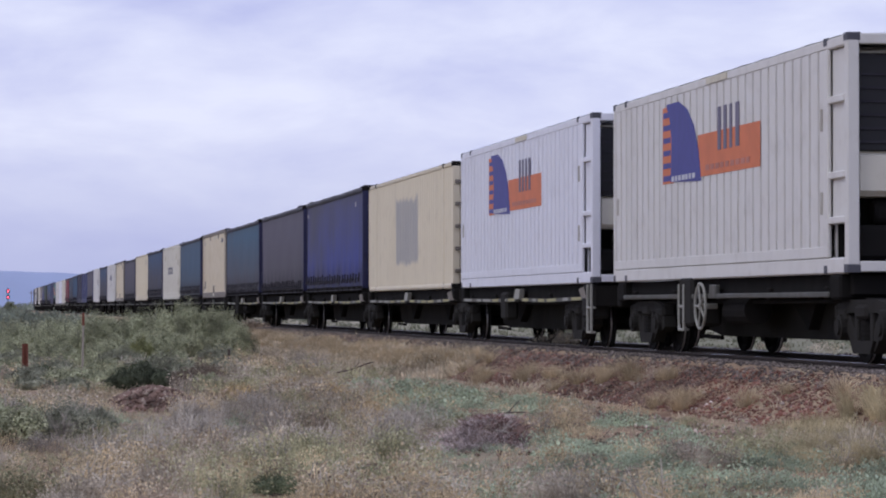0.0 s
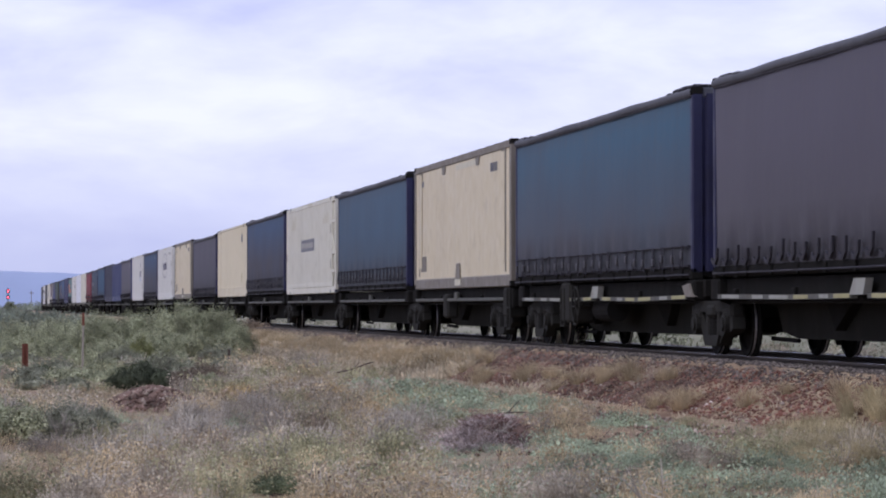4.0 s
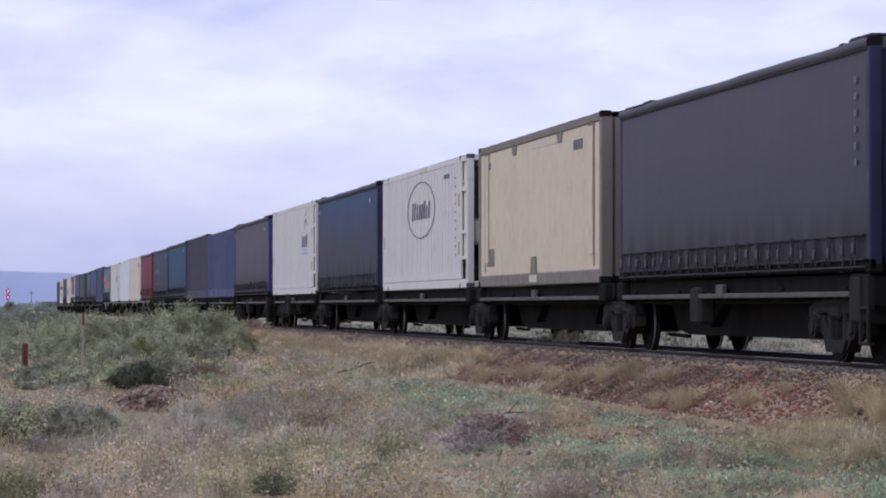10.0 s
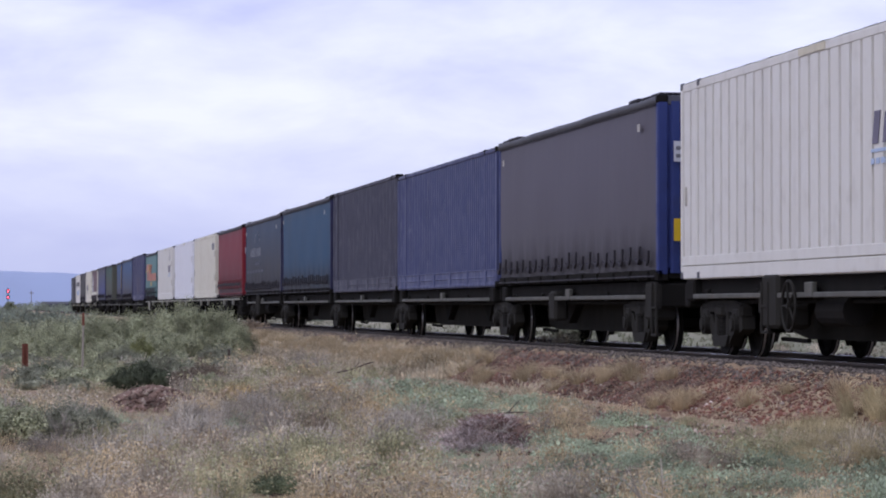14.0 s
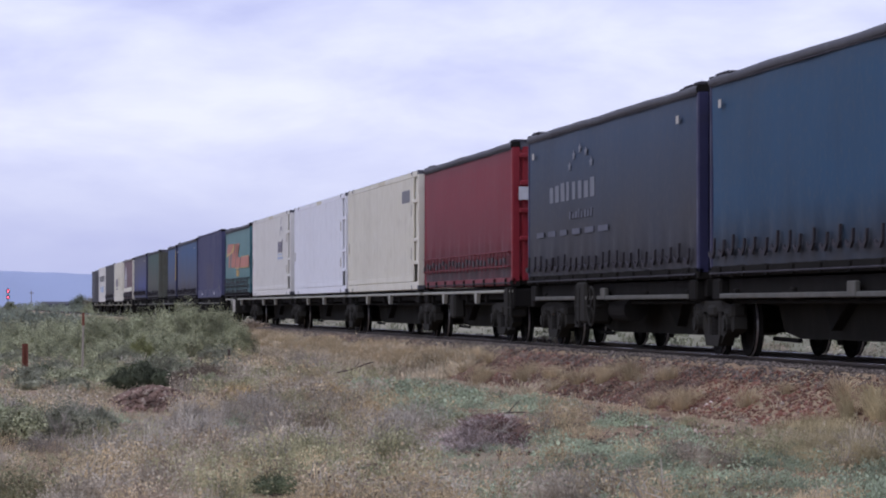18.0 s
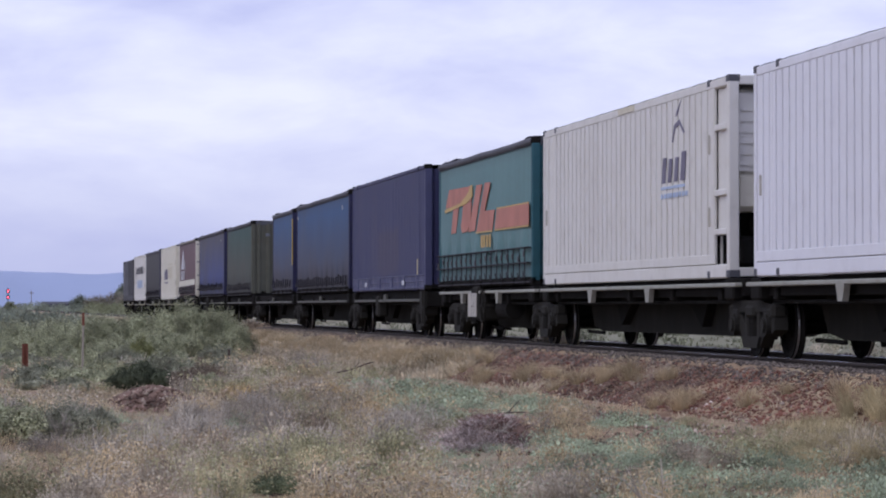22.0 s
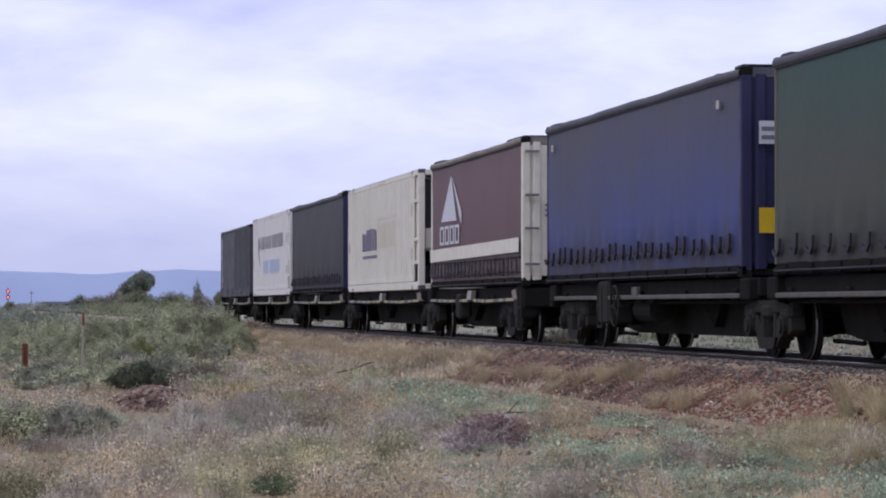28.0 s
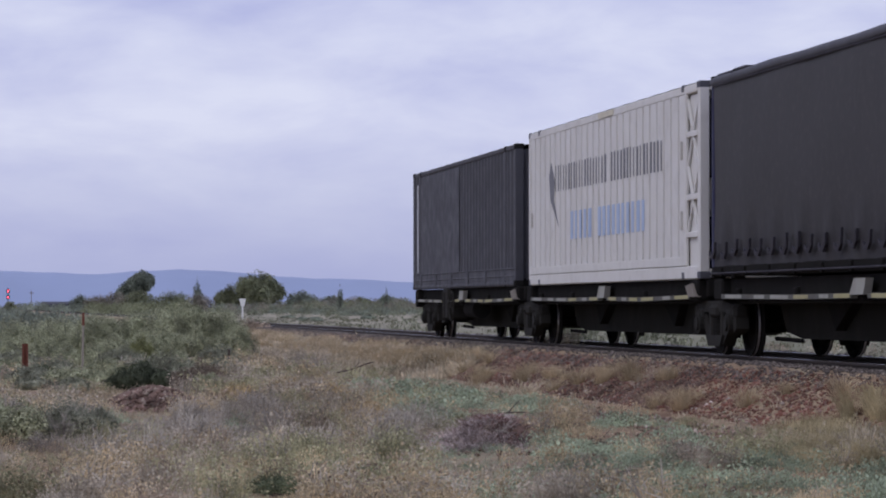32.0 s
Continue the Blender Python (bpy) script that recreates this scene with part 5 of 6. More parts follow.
PLANT = dict(
    gold=scrubby("dry_golden_herbs", srgb(150, 137, 114), srgb(176, 160, 130), srgb(188, 171, 140), srgb(194, 182, 156), srgb(160, 147, 122), srgb(180, 160, 122), lift=1.15),
    tan=scrubby("dry_tan_herbs", srgb(144, 135, 124), srgb(168, 158, 143), srgb(182, 173, 154), srgb(154, 146, 130), lift=1.12),
    olive=scrubby("drying_olive_herbs", srgb(126, 126, 102), srgb(152, 150, 120), srgb(172, 167, 134), srgb(136, 136, 110), lift=1.2),
    brown=scrubby("withered_brown_herbs", srgb(130, 118, 104), srgb(152, 138, 121), srgb(166, 152, 134), srgb(116, 106, 95), lift=1.1),
    grey=scrubby("dead_grey_twigs", srgb(146, 141, 132), srgb(168, 161, 150), srgb(130, 126, 118), srgb(182, 173, 158), lift=1.15),
    green=scrubby("blue_green_herbs", srgb(122, 132, 110), srgb(143, 154, 131), srgb(156, 166, 145), srgb(128, 136, 113), lift=1.25),
    umber=scrubby("brown_bush_twigs", srgb(118, 106, 94), srgb(140, 127, 113), srgb(104, 93, 84), lift=0.95),
    amber=scrubby("amber_seed_heads", srgb(158, 138, 102), srgb(182, 160, 120), srgb(196, 178, 140), lift=1.1),
    straw=scrubby("straw_grass", srgb(160, 149, 129), srgb(184, 172, 149), srgb(196, 185, 163), srgb(148, 138, 120), lift=1.15, tone=0.3),
    scrub=scrubby("plain_scrub_leaves", srgb(98, 102, 84), srgb(120, 123, 102), srgb(136, 137, 116), srgb(106, 110, 92), patch=0.2, lift=1.0, clump=0.7, spread=0.9),
    tall=scrubby("yellow_grass_blades", srgb(156, 146, 115), srgb(176, 164, 131), srgb(188, 176, 145), srgb(142, 133, 107), patch=0.6, lift=1.12, tone=0.3),
    tussock=scrubby("tussock_blades", srgb(152, 138, 113), srgb(172, 157, 129), srgb(186, 172, 145), srgb(138, 124, 101), patch=0.6, lift=1.2, tone=0.3),
    salt=scrubby("saltbush_leaves", srgb(114, 117, 93), srgb(138, 141, 113), srgb(160, 160, 133), srgb(120, 125, 101), patch=1.3, lift=1.2, clump=6.0, spread=0.9, thin=0.15, tone=0.5),
    dark=scrubby("shade_dark_leaves", srgb(66, 72, 58), srgb(82, 88, 70), srgb(98, 103, 84), lift=0.95),
    pale=scrubby("pale_grey_green_leaves", srgb(136, 138, 120), srgb(158, 158, 138), srgb(120, 124, 106), patch=1.0, lift=0.95),
    dry_pale=scrubby("pale_dry_grass", srgb(118, 119, 97), srgb(132, 131, 108), srgb(110, 112, 92), lift=0.85, tone=0.25),
    moss=scrubby("moss_green_leaves", srgb(88, 96, 76), srgb(106, 114, 88), srgb(124, 130, 104), patch=1.0, lift=0.9),
    clod=scrubby("red_brown_clod", srgb(122, 100, 90), srgb(148, 124, 112), srgb(104, 86, 78), srgb(176, 160, 144), patch=1.0, lift=0.8, thin=0.0, spread=1.0, clump=5.0),
    lime=scrubby("yellow_green_leaves", srgb(134, 138, 96), srgb(160, 160, 114), srgb(120, 126, 92)),
    # Far foliage is greyed and lightened: distance haze painted into its leaf colours.
    tree=scrubby("hazed_gum_tree_leaves", srgb(84, 90, 80), srgb(99, 105, 93), srgb(112, 117, 104), lift=1.6, clump=0.5, patch=0.15),
    warm_tree=scrubby("hazed_olive_brown_leaves", srgb(92, 97, 76), srgb(114, 115, 88), srgb(86, 91, 76), lift=1.5, clump=0.5, patch=0.15),
    brown_tree=scrubby("hazed_brown_scrub_leaves", srgb(104, 99, 90), srgb(122, 116, 104), srgb(96, 93, 86), lift=1.4, clump=0.5, patch=0.15),
    bark=plain("grey_bark", srgb(96, 88, 82), 0.95),
    red_stone=scrubby("red_ballast_stone", srgb(122, 84, 74), srgb(146, 101, 88), srgb(104, 75, 67), srgb(160, 127, 113), srgb(130, 114, 104), patch=0.8, lift=0.72, thin=0.0, spread=1.0, clump=3.0),
    brown_stone=scrubby("brown_ballast_stone", srgb(120, 100, 90), srgb(142, 122, 110), srgb(100, 84, 77), srgb(156, 138, 126), patch=0.8, lift=0.66, thin=0.0, spread=1.0, clump=3.0),
    grey_stone=scrubby("grey_ballast_stone", srgb(114, 106, 101), srgb(138, 128, 121), srgb(92, 85, 82), srgb(154, 143, 134), patch=0.8, lift=0.64, thin=0.0, spread=1.0, clump=5.0),
    pale_stone=scrubby("pale_pebble", srgb(176, 164, 154), srgb(198, 188, 180), srgb(150, 134, 124), thin=0.0, spread=1.0, clump=5.0),
    mound=plain("dull_red_earth", srgb(122, 98, 86), 0.95, 0, 0.4, 5),
    rust=plain("rusty_steel", srgb(122, 72, 58), 0.9),
    bleached=painted("bleached_wood", srgb(160, 152, 142), 0.9, 0.5, srgb(96, 80, 70)),
    dead=plain("dead_branch", srgb(84, 72, 68), 0.95),
    sign=painted("white_sign_paint", srgb(226, 226, 222), 0.5, 0.1),
    # The hill's pale blue is distance haze put into the base colour.
    far_hill=plain("far_haze_blue_hill", srgb(154, 166, 194), 1.0, 0, 0.16, 0.006),
)


def blot(b, a, b0, a0, rb, ra):
    """How far a place lies inside an oval patch."""
    return np.clip(1.35 - np.sqrt(((b - b0) / rb) ** 2 + ((a - a0) / ra) ** 2), 0, 1)


def build_herbs():
    def spots(n, far):
        lo, hi = 21.0 ** 0.7, far ** 0.7
        a = (lo + RNG.uniform(0, 1, n) * (hi - lo)) ** (1 / 0.7)
        return RNG.uniform(-1, 1, n) * (0.150 * a + 0.8), a

    # middles of the clumps: each has a kind, a spread and a height of its own
    m = 1500
    cb, ca = spots(m, 90.0)
    cx, cy = site(cb, ca)
    w_gold = 0.30 + 0.5 * blot(cb, ca, -3.2, 25, 2.6, 5) + 0.6 * blot(cb, ca, 0.2, 24.0, 1.6, 2.4) + 0.5 * blot(cb, ca, -1.2, 40, 1.0, 6)
    w_tan = 0.34 + 0 * cb
    w_olive = 0.30 + 0.35 * blot(cb, ca, -1.2, 27, 1.5, 4) + 0.2 * blot(cb, ca, -3.5, 30, 1.2, 6)
    w_brown = 0.10 + 0.3 * blot(cb, ca, -2.2, 47, 1.6, 7)
    w_grey = 0.07 + 1.8 * np.maximum(blot(cb, ca, -2.9, 36, 1.2, 6.5), 0.5 * blot(cb, ca, -0.7, 36, 0.8, 5))
    w_green = 0.05 + 16.0 * np.maximum.reduce([blot(cb, ca, 1.55, 28.5, 1.35, 6.5), blot(cb, ca, 3.0, 24.5, 1.5, 2.8), blot(cb, ca, -0.7, 53, 0.9, 7), blot(cb, ca, 0.4, 43, 1.0, 5)])
    w_straw = 0.02 + 6.0 * np.maximum.reduce([0.15 * blot(cb, ca, 4.0, 29.0, 1.1, 4.5), 0.8 * ((cx > 7.6) & (cx < 8.5) & (cy > 42)), 0.8 * ((cx > 8.5) & (cx < 9.4) & (cy > 62))])
    w_bare = 0.02 + 40.0 * np.maximum.reduce([1.0 * ((cx > 8.35) & (cy < 60)), 1.0 * (cx > 9.5), 0.6 * blot(cb, ca, -3.7, 47.5, 0.8, 3.0), 1.0 * blot(cb, ca, 2.7, 37, 1.15, 6.0), 0.8 * blot(cb, ca, 3.6, 34.5, 0.9, 2.6)])
    score = np.log(np.stack([w_gold, w_tan, w_olive, w_brown, w_grey, w_green, w_straw, w_bare])) + RNG.gumbel(size=(8, m))
    ckind = np.argmax(score, 0)
    wide = RNG.uniform(0.16, 0.42, m) * (ca / 30) ** 0.6
    tall = RNG.uniform(0.55, 1.5, m)

    n = 25000
    b, a = spots(n, 88.0)
    x, y = site(b, a)
    own, dist = np.zeros(n, int), np.zeros(n)
    for k in range(0, n, 2500):
        d = (b[k:k + 2500, None] - cb) ** 2 + ((a[k:k + 2500, None] - ca) * 0.75) ** 2
        own[k:k + 2500] = np.argmin(d, 1)
        dist[k:k + 2500] = np.sqrt(d.min(1))
    kind = ckind[own].copy()
    stray = (RNG.uniform(size=n) < 0.14) & (kind < 5)
    kind[stray] = RNG.integers(0, 5, int(stray.sum()))
    size = (0.3 + 1.05 * np.exp(-(dist / wide[own]) ** 2)) * tall[own] * RNG.uniform(0.8, 1.2, n)
    size = np.clip(size, 0.28, 1.75)
    # low growth before bushes and mounds
    for s0, ds, a0, a1, q in ((-0.096, 0.0105, 36, 49, 0.4), (-0.0535, 0.0135, 20, 25.6, 0.35), (-0.134, 0.022, 27, 34, 0.65), (0.016, 0.018, 26, 32.5, 0.45), (-0.0965, 0.013, 48, 56, 0.5), (-0.023, 0.009, 22, 27, 0.5), (-0.1356, 0.005, 50, 63, 0.3), (-0.118, 0.03, 45, 60, 0.7)):
        low = (np.abs(b / a - s0) < ds * RNG.uniform(0.8, 1.1, n)) & (a > a0) & (a < a1)
        size[low] *= q
    pts = np.stack([x, y, ground_z(x, y)], -1)
    gone = (dist > 1.1 * wide[own]) & (RNG.uniform(size=n) < 0.35) & (kind < 4)
    kind[gone] = 8
    near = a < 44
    # bushes and mounds keep the ground before them open
    for b0, a0, rb, ra in ((-4.5, 46.6, 0.6, 1.4), (-1.36, 25.2, 0.28, 0.6), (0.5, 32.6, 0.5, 0.55), (-4.7, 34.2, 0.6, 0.5), (-5.4, 55.2, 0.75, 1.8), (-0.6, 26.8, 0.27, 1.0)):
        kind[((b - b0) / rb) ** 2 + ((a - a0) / ra) ** 2 < RNG.uniform(0.7, 1.15, n)] = 7
    r = np.random.default_rng(3)
    herb = ([herb_clump(r, 8, 10, 0.21, 0.2, 0.0145) for _ in range(10)], [herb_clump(r, 7, 4, 0.25, 0.2, 0.026) for _ in range(6)])
    twig = ([twig_clump(r, 13, 0.26, 0.18) for _ in range(8)], [twig_clump(r, 8, 0.26, 0.2) for _ in range(5)])
    leafy = ([leafy_clump(r, 80, 0.12, 0.19, 0.015) for _ in range(8)], [leafy_clump(r, 40, 0.13, 0.24, 0.027) for _ in range(5)])
    grass = ([grass_tuft(r, 34, 0.22, 0.17, 0.0045) for _ in range(8)], [grass_tuft(r, 24, 0.16, 0.2, 0.0065) for _ in range(5)])
    sets = (("golden_herbs", "dry golden herbs with small seed heads", "gold", herb), ("tan_herbs", "greyish tan dry herbs with seed heads", "tan", herb),
            ("olive_herbs", "yellow-green drying herbs with seed heads", "olive", herb), ("brown_herbs", "rust-brown withered herbs", "brown", herb),
            ("grey_twigs", "tangle of dead grey twigs", "grey", twig), ("green_herbs", "low blue-green leafy herbs", "green", leafy),
            ("straw_grass", "dry straw-coloured grass tufts", "straw", grass))
    for k, (name, label, mat, (close, far)) in enumerate(sets):
        for sel, temp in ((near, close), (~near, far)):
            i = (kind == k) & sel
            if i.sum():
                strew(name, label, "grass" if k == 6 else "dry plants", temp, pts[i], size[i], PLANT[mat], 0.15)
    i = RNG.choice(np.where((kind == 5) & (a < 60))[0], 240)
    strew("pale_sprigs", "dry stalks among green herbs", "dry plants", [herb_clump(r, 4, 4, 0.2, 0.12, 0.022) for _ in range(5)], pts[i] + RNG.normal(size=(240, 3)) * (0.1, 0.1, 0), RNG.uniform(0.6, 1.1, 240), PLANT["gold"])
    # a few thin weeds on the bare gravel
    i = RNG.choice(np.where((kind == 7) & (x < 9.3))[0], 140)
    strew("gravel_weeds", "sparse dry weeds on red gravel", "dry plants", [grass_tuft(r, 10, 0.14, 0.14, 0.006) for _ in range(5)], pts[i], RNG.uniform(0.5, 1.2, 140), PLANT["straw"])
    # tussocks along the foot of the bank
    ty, tx = [], []
    for y0 in list(np.arange(33.2, 62, 1.35)) + list(62 + 100 * np.arange(0, 1, 0.009) ** 1.4):
        k = int(RNG.integers(1, 4)) if y0 < 62 else int(RNG.integers(2, 5))
        if y0 < 44 and RNG.uniform() < 0.35:
            continue
        xc = 9.2 + RNG.normal() * 0.14
        ty += list(y0 + RNG.normal(size=k) * 0.4)
        tx += list(np.clip(xc + RNG.normal(size=k) * 0.12, 8.7, 9.55))
    x, y = np.array(tx), np.array(ty)
    strew("tussock_grass", "bleached tussocks of grass on the bank", "grass", [grass_tuft(r, 280, 0.27, 0.42, 0.0036) for _ in range(6)], np.stack([x, y, ground_z(x, y)], -1),
          RNG.uniform(0.6, 1.1, len(x)), PLANT["tussock"], 0.12)
    # a soft stand of tall yellow grass before the gravel
    q = 210
    a = 26.5 + 6.5 * RNG.uniform(0, 1, q)
    b = np.clip(3.05 + 0.05 * (a - 26) + np.abs(RNG.normal(size=q)) * 0.75, 3.0, 5.2)
    x, y = site(b, a)
    strew("tall_grass", "soft stand of tall yellowish dry grass", "grass", [grass_tuft(r, 150, 0.34, 0.26, 0.0032) for _ in range(6)], np.stack([x, y, ground_z(x, y)], -1),
          RNG.uniform(0.5, 1.0, q) * (0.6 + 0.4 * np.clip((b - 3.0) / 1.2, 0, 1)), PLANT["tall"], 0.12)
    q = 3000
    y = 58 + 190 * RNG.uniform(0, 1, q) ** 1.3
    x = RNG.uniform(8.2, 9.6, q)
    strew("bank_grass", "short dry grass on the bank", "grass", [grass_tuft(r, 18, 0.15, 0.22, 0.011) for _ in range(6)], np.stack([x, y, ground_z(x, y)], -1), RNG.uniform(0.6, 1.3, q), PLANT["straw"], 0.12)


def build_stones():
    r = np.random.default_rng(5)
    stones = [pebble(r) for _ in range(8)]

    def lay(name, label, mat, n, x0, x1, y0, y1, s0, s1, power=1.6):
        y = y0 + (y1 - y0) * RNG.uniform(0, 1, n) ** power
        x = RNG.uniform(x0, x1, n)
        s = RNG.uniform(s0, s1, n)
        strew(name, label, "stones", stones, np.stack([x, y, ground_z(x, y) + s * 0.3], -1), np.stack([s, s * RNG.uniform(0.7, 1.1, n), s * RNG.uniform(0.5, 0.9, n)], -1), PLANT[mat], 0.3)

    lay("ballast", "grey crushed stone ballast", "grey_stone", 17000, 9.68, 10.75, 24, 150, 0.014, 0.036)
    lay("ballast", "grey crushed stone between the rails", "grey_stone", 6000, 10.75, 13.6, 24, 130, 0.025, 0.05)
    lay("red_ballast", "red-brown crushed stone on the bank", "red_stone", 14000, 8.85, 9.95, 22, 58, 0.012, 0.034, 1.7)
    lay("brown_ballast", "grey-brown crushed stone on the bank", "brown_stone", 9000, 8.85, 9.9, 40, 90, 0.014, 0.036, 1.3)
    lay("red_gravel", "loose red gravel below the bank", "clod", 9000, 7.4, 8.9, 22, 60, 0.007, 0.026, 1.2)
    lay("pebbles", "scattered pale pebbles", "pale_stone", 600, 7.4, 9.4, 22, 58, 0.015, 0.035, 1.2)
    # stones among the herbs and on the earth mound
    n = 420
    a = RNG.uniform(23, 34, n)
    b = 1.6 + RNG.normal(size=n) * 0.9
    x, y = site(b, a)
    strew("red_gravel", "red stones among green herbs", "stones", stones, np.stack([x, y, ground_z(x, y) + 0.03], -1), RNG.uniform(0.01, 0.03, n), PLANT["clod"], 0.3)


def heap(name, label, category, b, a, w, h, mat, stones=0, stone_mat=None, seed=1):
    """A rounded mound with lumps."""
    r = np.random.default_rng(seed)
    ring, n = [], 28
    for i in range(9):
        q = i / 8
        row = []
        for j in range(n):
            t = 2 * math.pi * j / n
            wob = 1 + 0.16 * math.sin(3 * t + seed) + 0.1 * math.sin(7 * t + 2 * seed)
            row.append((math.cos(t) * w / 2 * q * wob, math.sin(t) * w * 0.8 * q * wob, h * (1 - q * q) ** 1.2 * (1 + 0.2 * math.sin(5 * t + i)) - 0.04 * q))
        ring.append(row + row[:1])
    me = Shape().sheet(ring).mesh(name, mat, True)
    ob = tagged(new(name, me), label, category)
    ob.location = grounded(b, a, -0.02)
    if stones:
        t, q = r.uniform(0, 2 * math.pi, stones), np.sqrt(r.uniform(0, 1, stones))
        x, y = np.cos(t) * w / 2 * q, np.sin(t) * w * 0.8 * q
        z = h * (1 - q * q) ** 1.2
        s = r.uniform(0.012, 0.045, stones)
        g = grounded(b, a)
        st = strew("mound_stones", "clods and stones on a mound", "stones", [pebble(r) for _ in range(6)], np.stack([x + g[0], y + g[1], z + g[2]], -1), s, stone_mat, 0.3)
    return ob


def bush(name, label, category, b, a, w, h, leaves, size, mat, seed, lobes=9, deep=None, trunk=0.0, tight=1.0, group=""):
    """A shrub or tree: tapered stems and limbs, and a crown of many small leaves in uneven lobes with gaps."""
    r = np.random.default_rng(seed)
    deep = w if deep is None else deep
    thing = tagged(new(name), label, category, group)
    thing.location = grounded(b, a)
    low = trunk if trunk else 0.0
    cs, rs = [], []
    for i in range(lobes + 1):
        t = 2 * math.pi * (i / lobes + r.uniform(-0.06, 0.06))
        q = math.sqrt(r.uniform(0.04, 1.0)) * 0.74 if i else 0.08
        top = low + (h - low) * (1 - (0.45 if trunk else 0.62) * q * q) * (r.uniform(0.78, 1.0) if i else 1.0)
        rz = (top - low) * (r.uniform(0.34, 0.5) if trunk > 0.18 * h else r.uniform(0.46, 0.54))
        if trunk > 0.18 * h:
            rz = min(rz, 0.3 * w)
        cs.append((math.cos(t) * w / 2 * q, math.sin(t) * deep / 2 * q, top - rz))
        rs.append((w * r.uniform(0.19, 0.29) * tight, deep * r.uniform(0.19, 0.29) * tight, rz))
    s = Shape()
    rad = max(0.015, 0.035 * h if trunk else 0.012 * h)
    if trunk:
        s.tube((0, 0, -0.1), (0.03 * w, 0, low + 0.1 * h), rad * 1.25, 8, rad * 0.8)
    for c in cs:
        base = (0.03 * w * bool(trunk), 0, low + 0.05 * h) if trunk else (c[0] * 0.15, c[1] * 0.15, -0.05)
        mid = ((base[0] + c[0]) * 0.5, (base[1] + c[1]) * 0.5, base[2] + (c[2] - base[2]) * 0.62)
        s.tube(base, mid, rad * 0.6, 6, rad * 0.4)
        s.tube(mid, c, rad * 0.4, 6, rad * 0.15)
    part("trunk" if trunk else "stems", s, PLANT["bark"], thing)
    per = [max(0.2, x[0] * x[1] * x[2]) ** 0.66 for x in rs]
    tot = sum(per)
    V, F = [], []
    k = 0
    for c, q, p in zip(cs, rs, per):
        n = int(leaves * p / tot)
        d = r.normal(size=(n, 3))
        d /= np.linalg.norm(d, axis=1)[:, None]
        shell = r.uniform(0.3, 1.0, n) ** 0.45
        bump_ = 1 + 0.16 * np.sin(d[:, 0] * 5 + seed) * np.sin(d[:, 2] * 6 + d[:, 1] * 4)
        pos = np.array(c) + d * np.array(q) * (shell * bump_)[:, None]
        pos[:, 2] = np.maximum(pos[:, 2], 0.03)
        face = d + r.normal(size=(n, 3)) * 0.38 + np.array([0, 0, 0.15])
        face /= np.linalg.norm(face, axis=1)[:, None]
        u = np.cross(face, r.normal(size=(n, 3)))
        u /= np.linalg.norm(u, axis=1)[:, None] + 1e-9
        m = np.cross(face, u)
        sz = size * r.uniform(0.6, 1.35, n)[:, None]
        quad = np.stack([pos - u * sz, pos + m * sz * 0.55, pos + u * sz, pos - m * sz * 0.55], 1)
        V.append(quad.reshape(-1, 3))
        F.append(np.arange(k, k + 4 * n).reshape(-1, 4))
        k += 4 * n
    V, F = np.concatenate(V), np.concatenate(F)
    me = bpy.data.meshes.new("foliage")
    me.from_pydata(V.tolist(), [], F.tolist())
    me.materials.append(mat)
    part("crown" if trunk else "foliage", me, None, thing)
    return thing


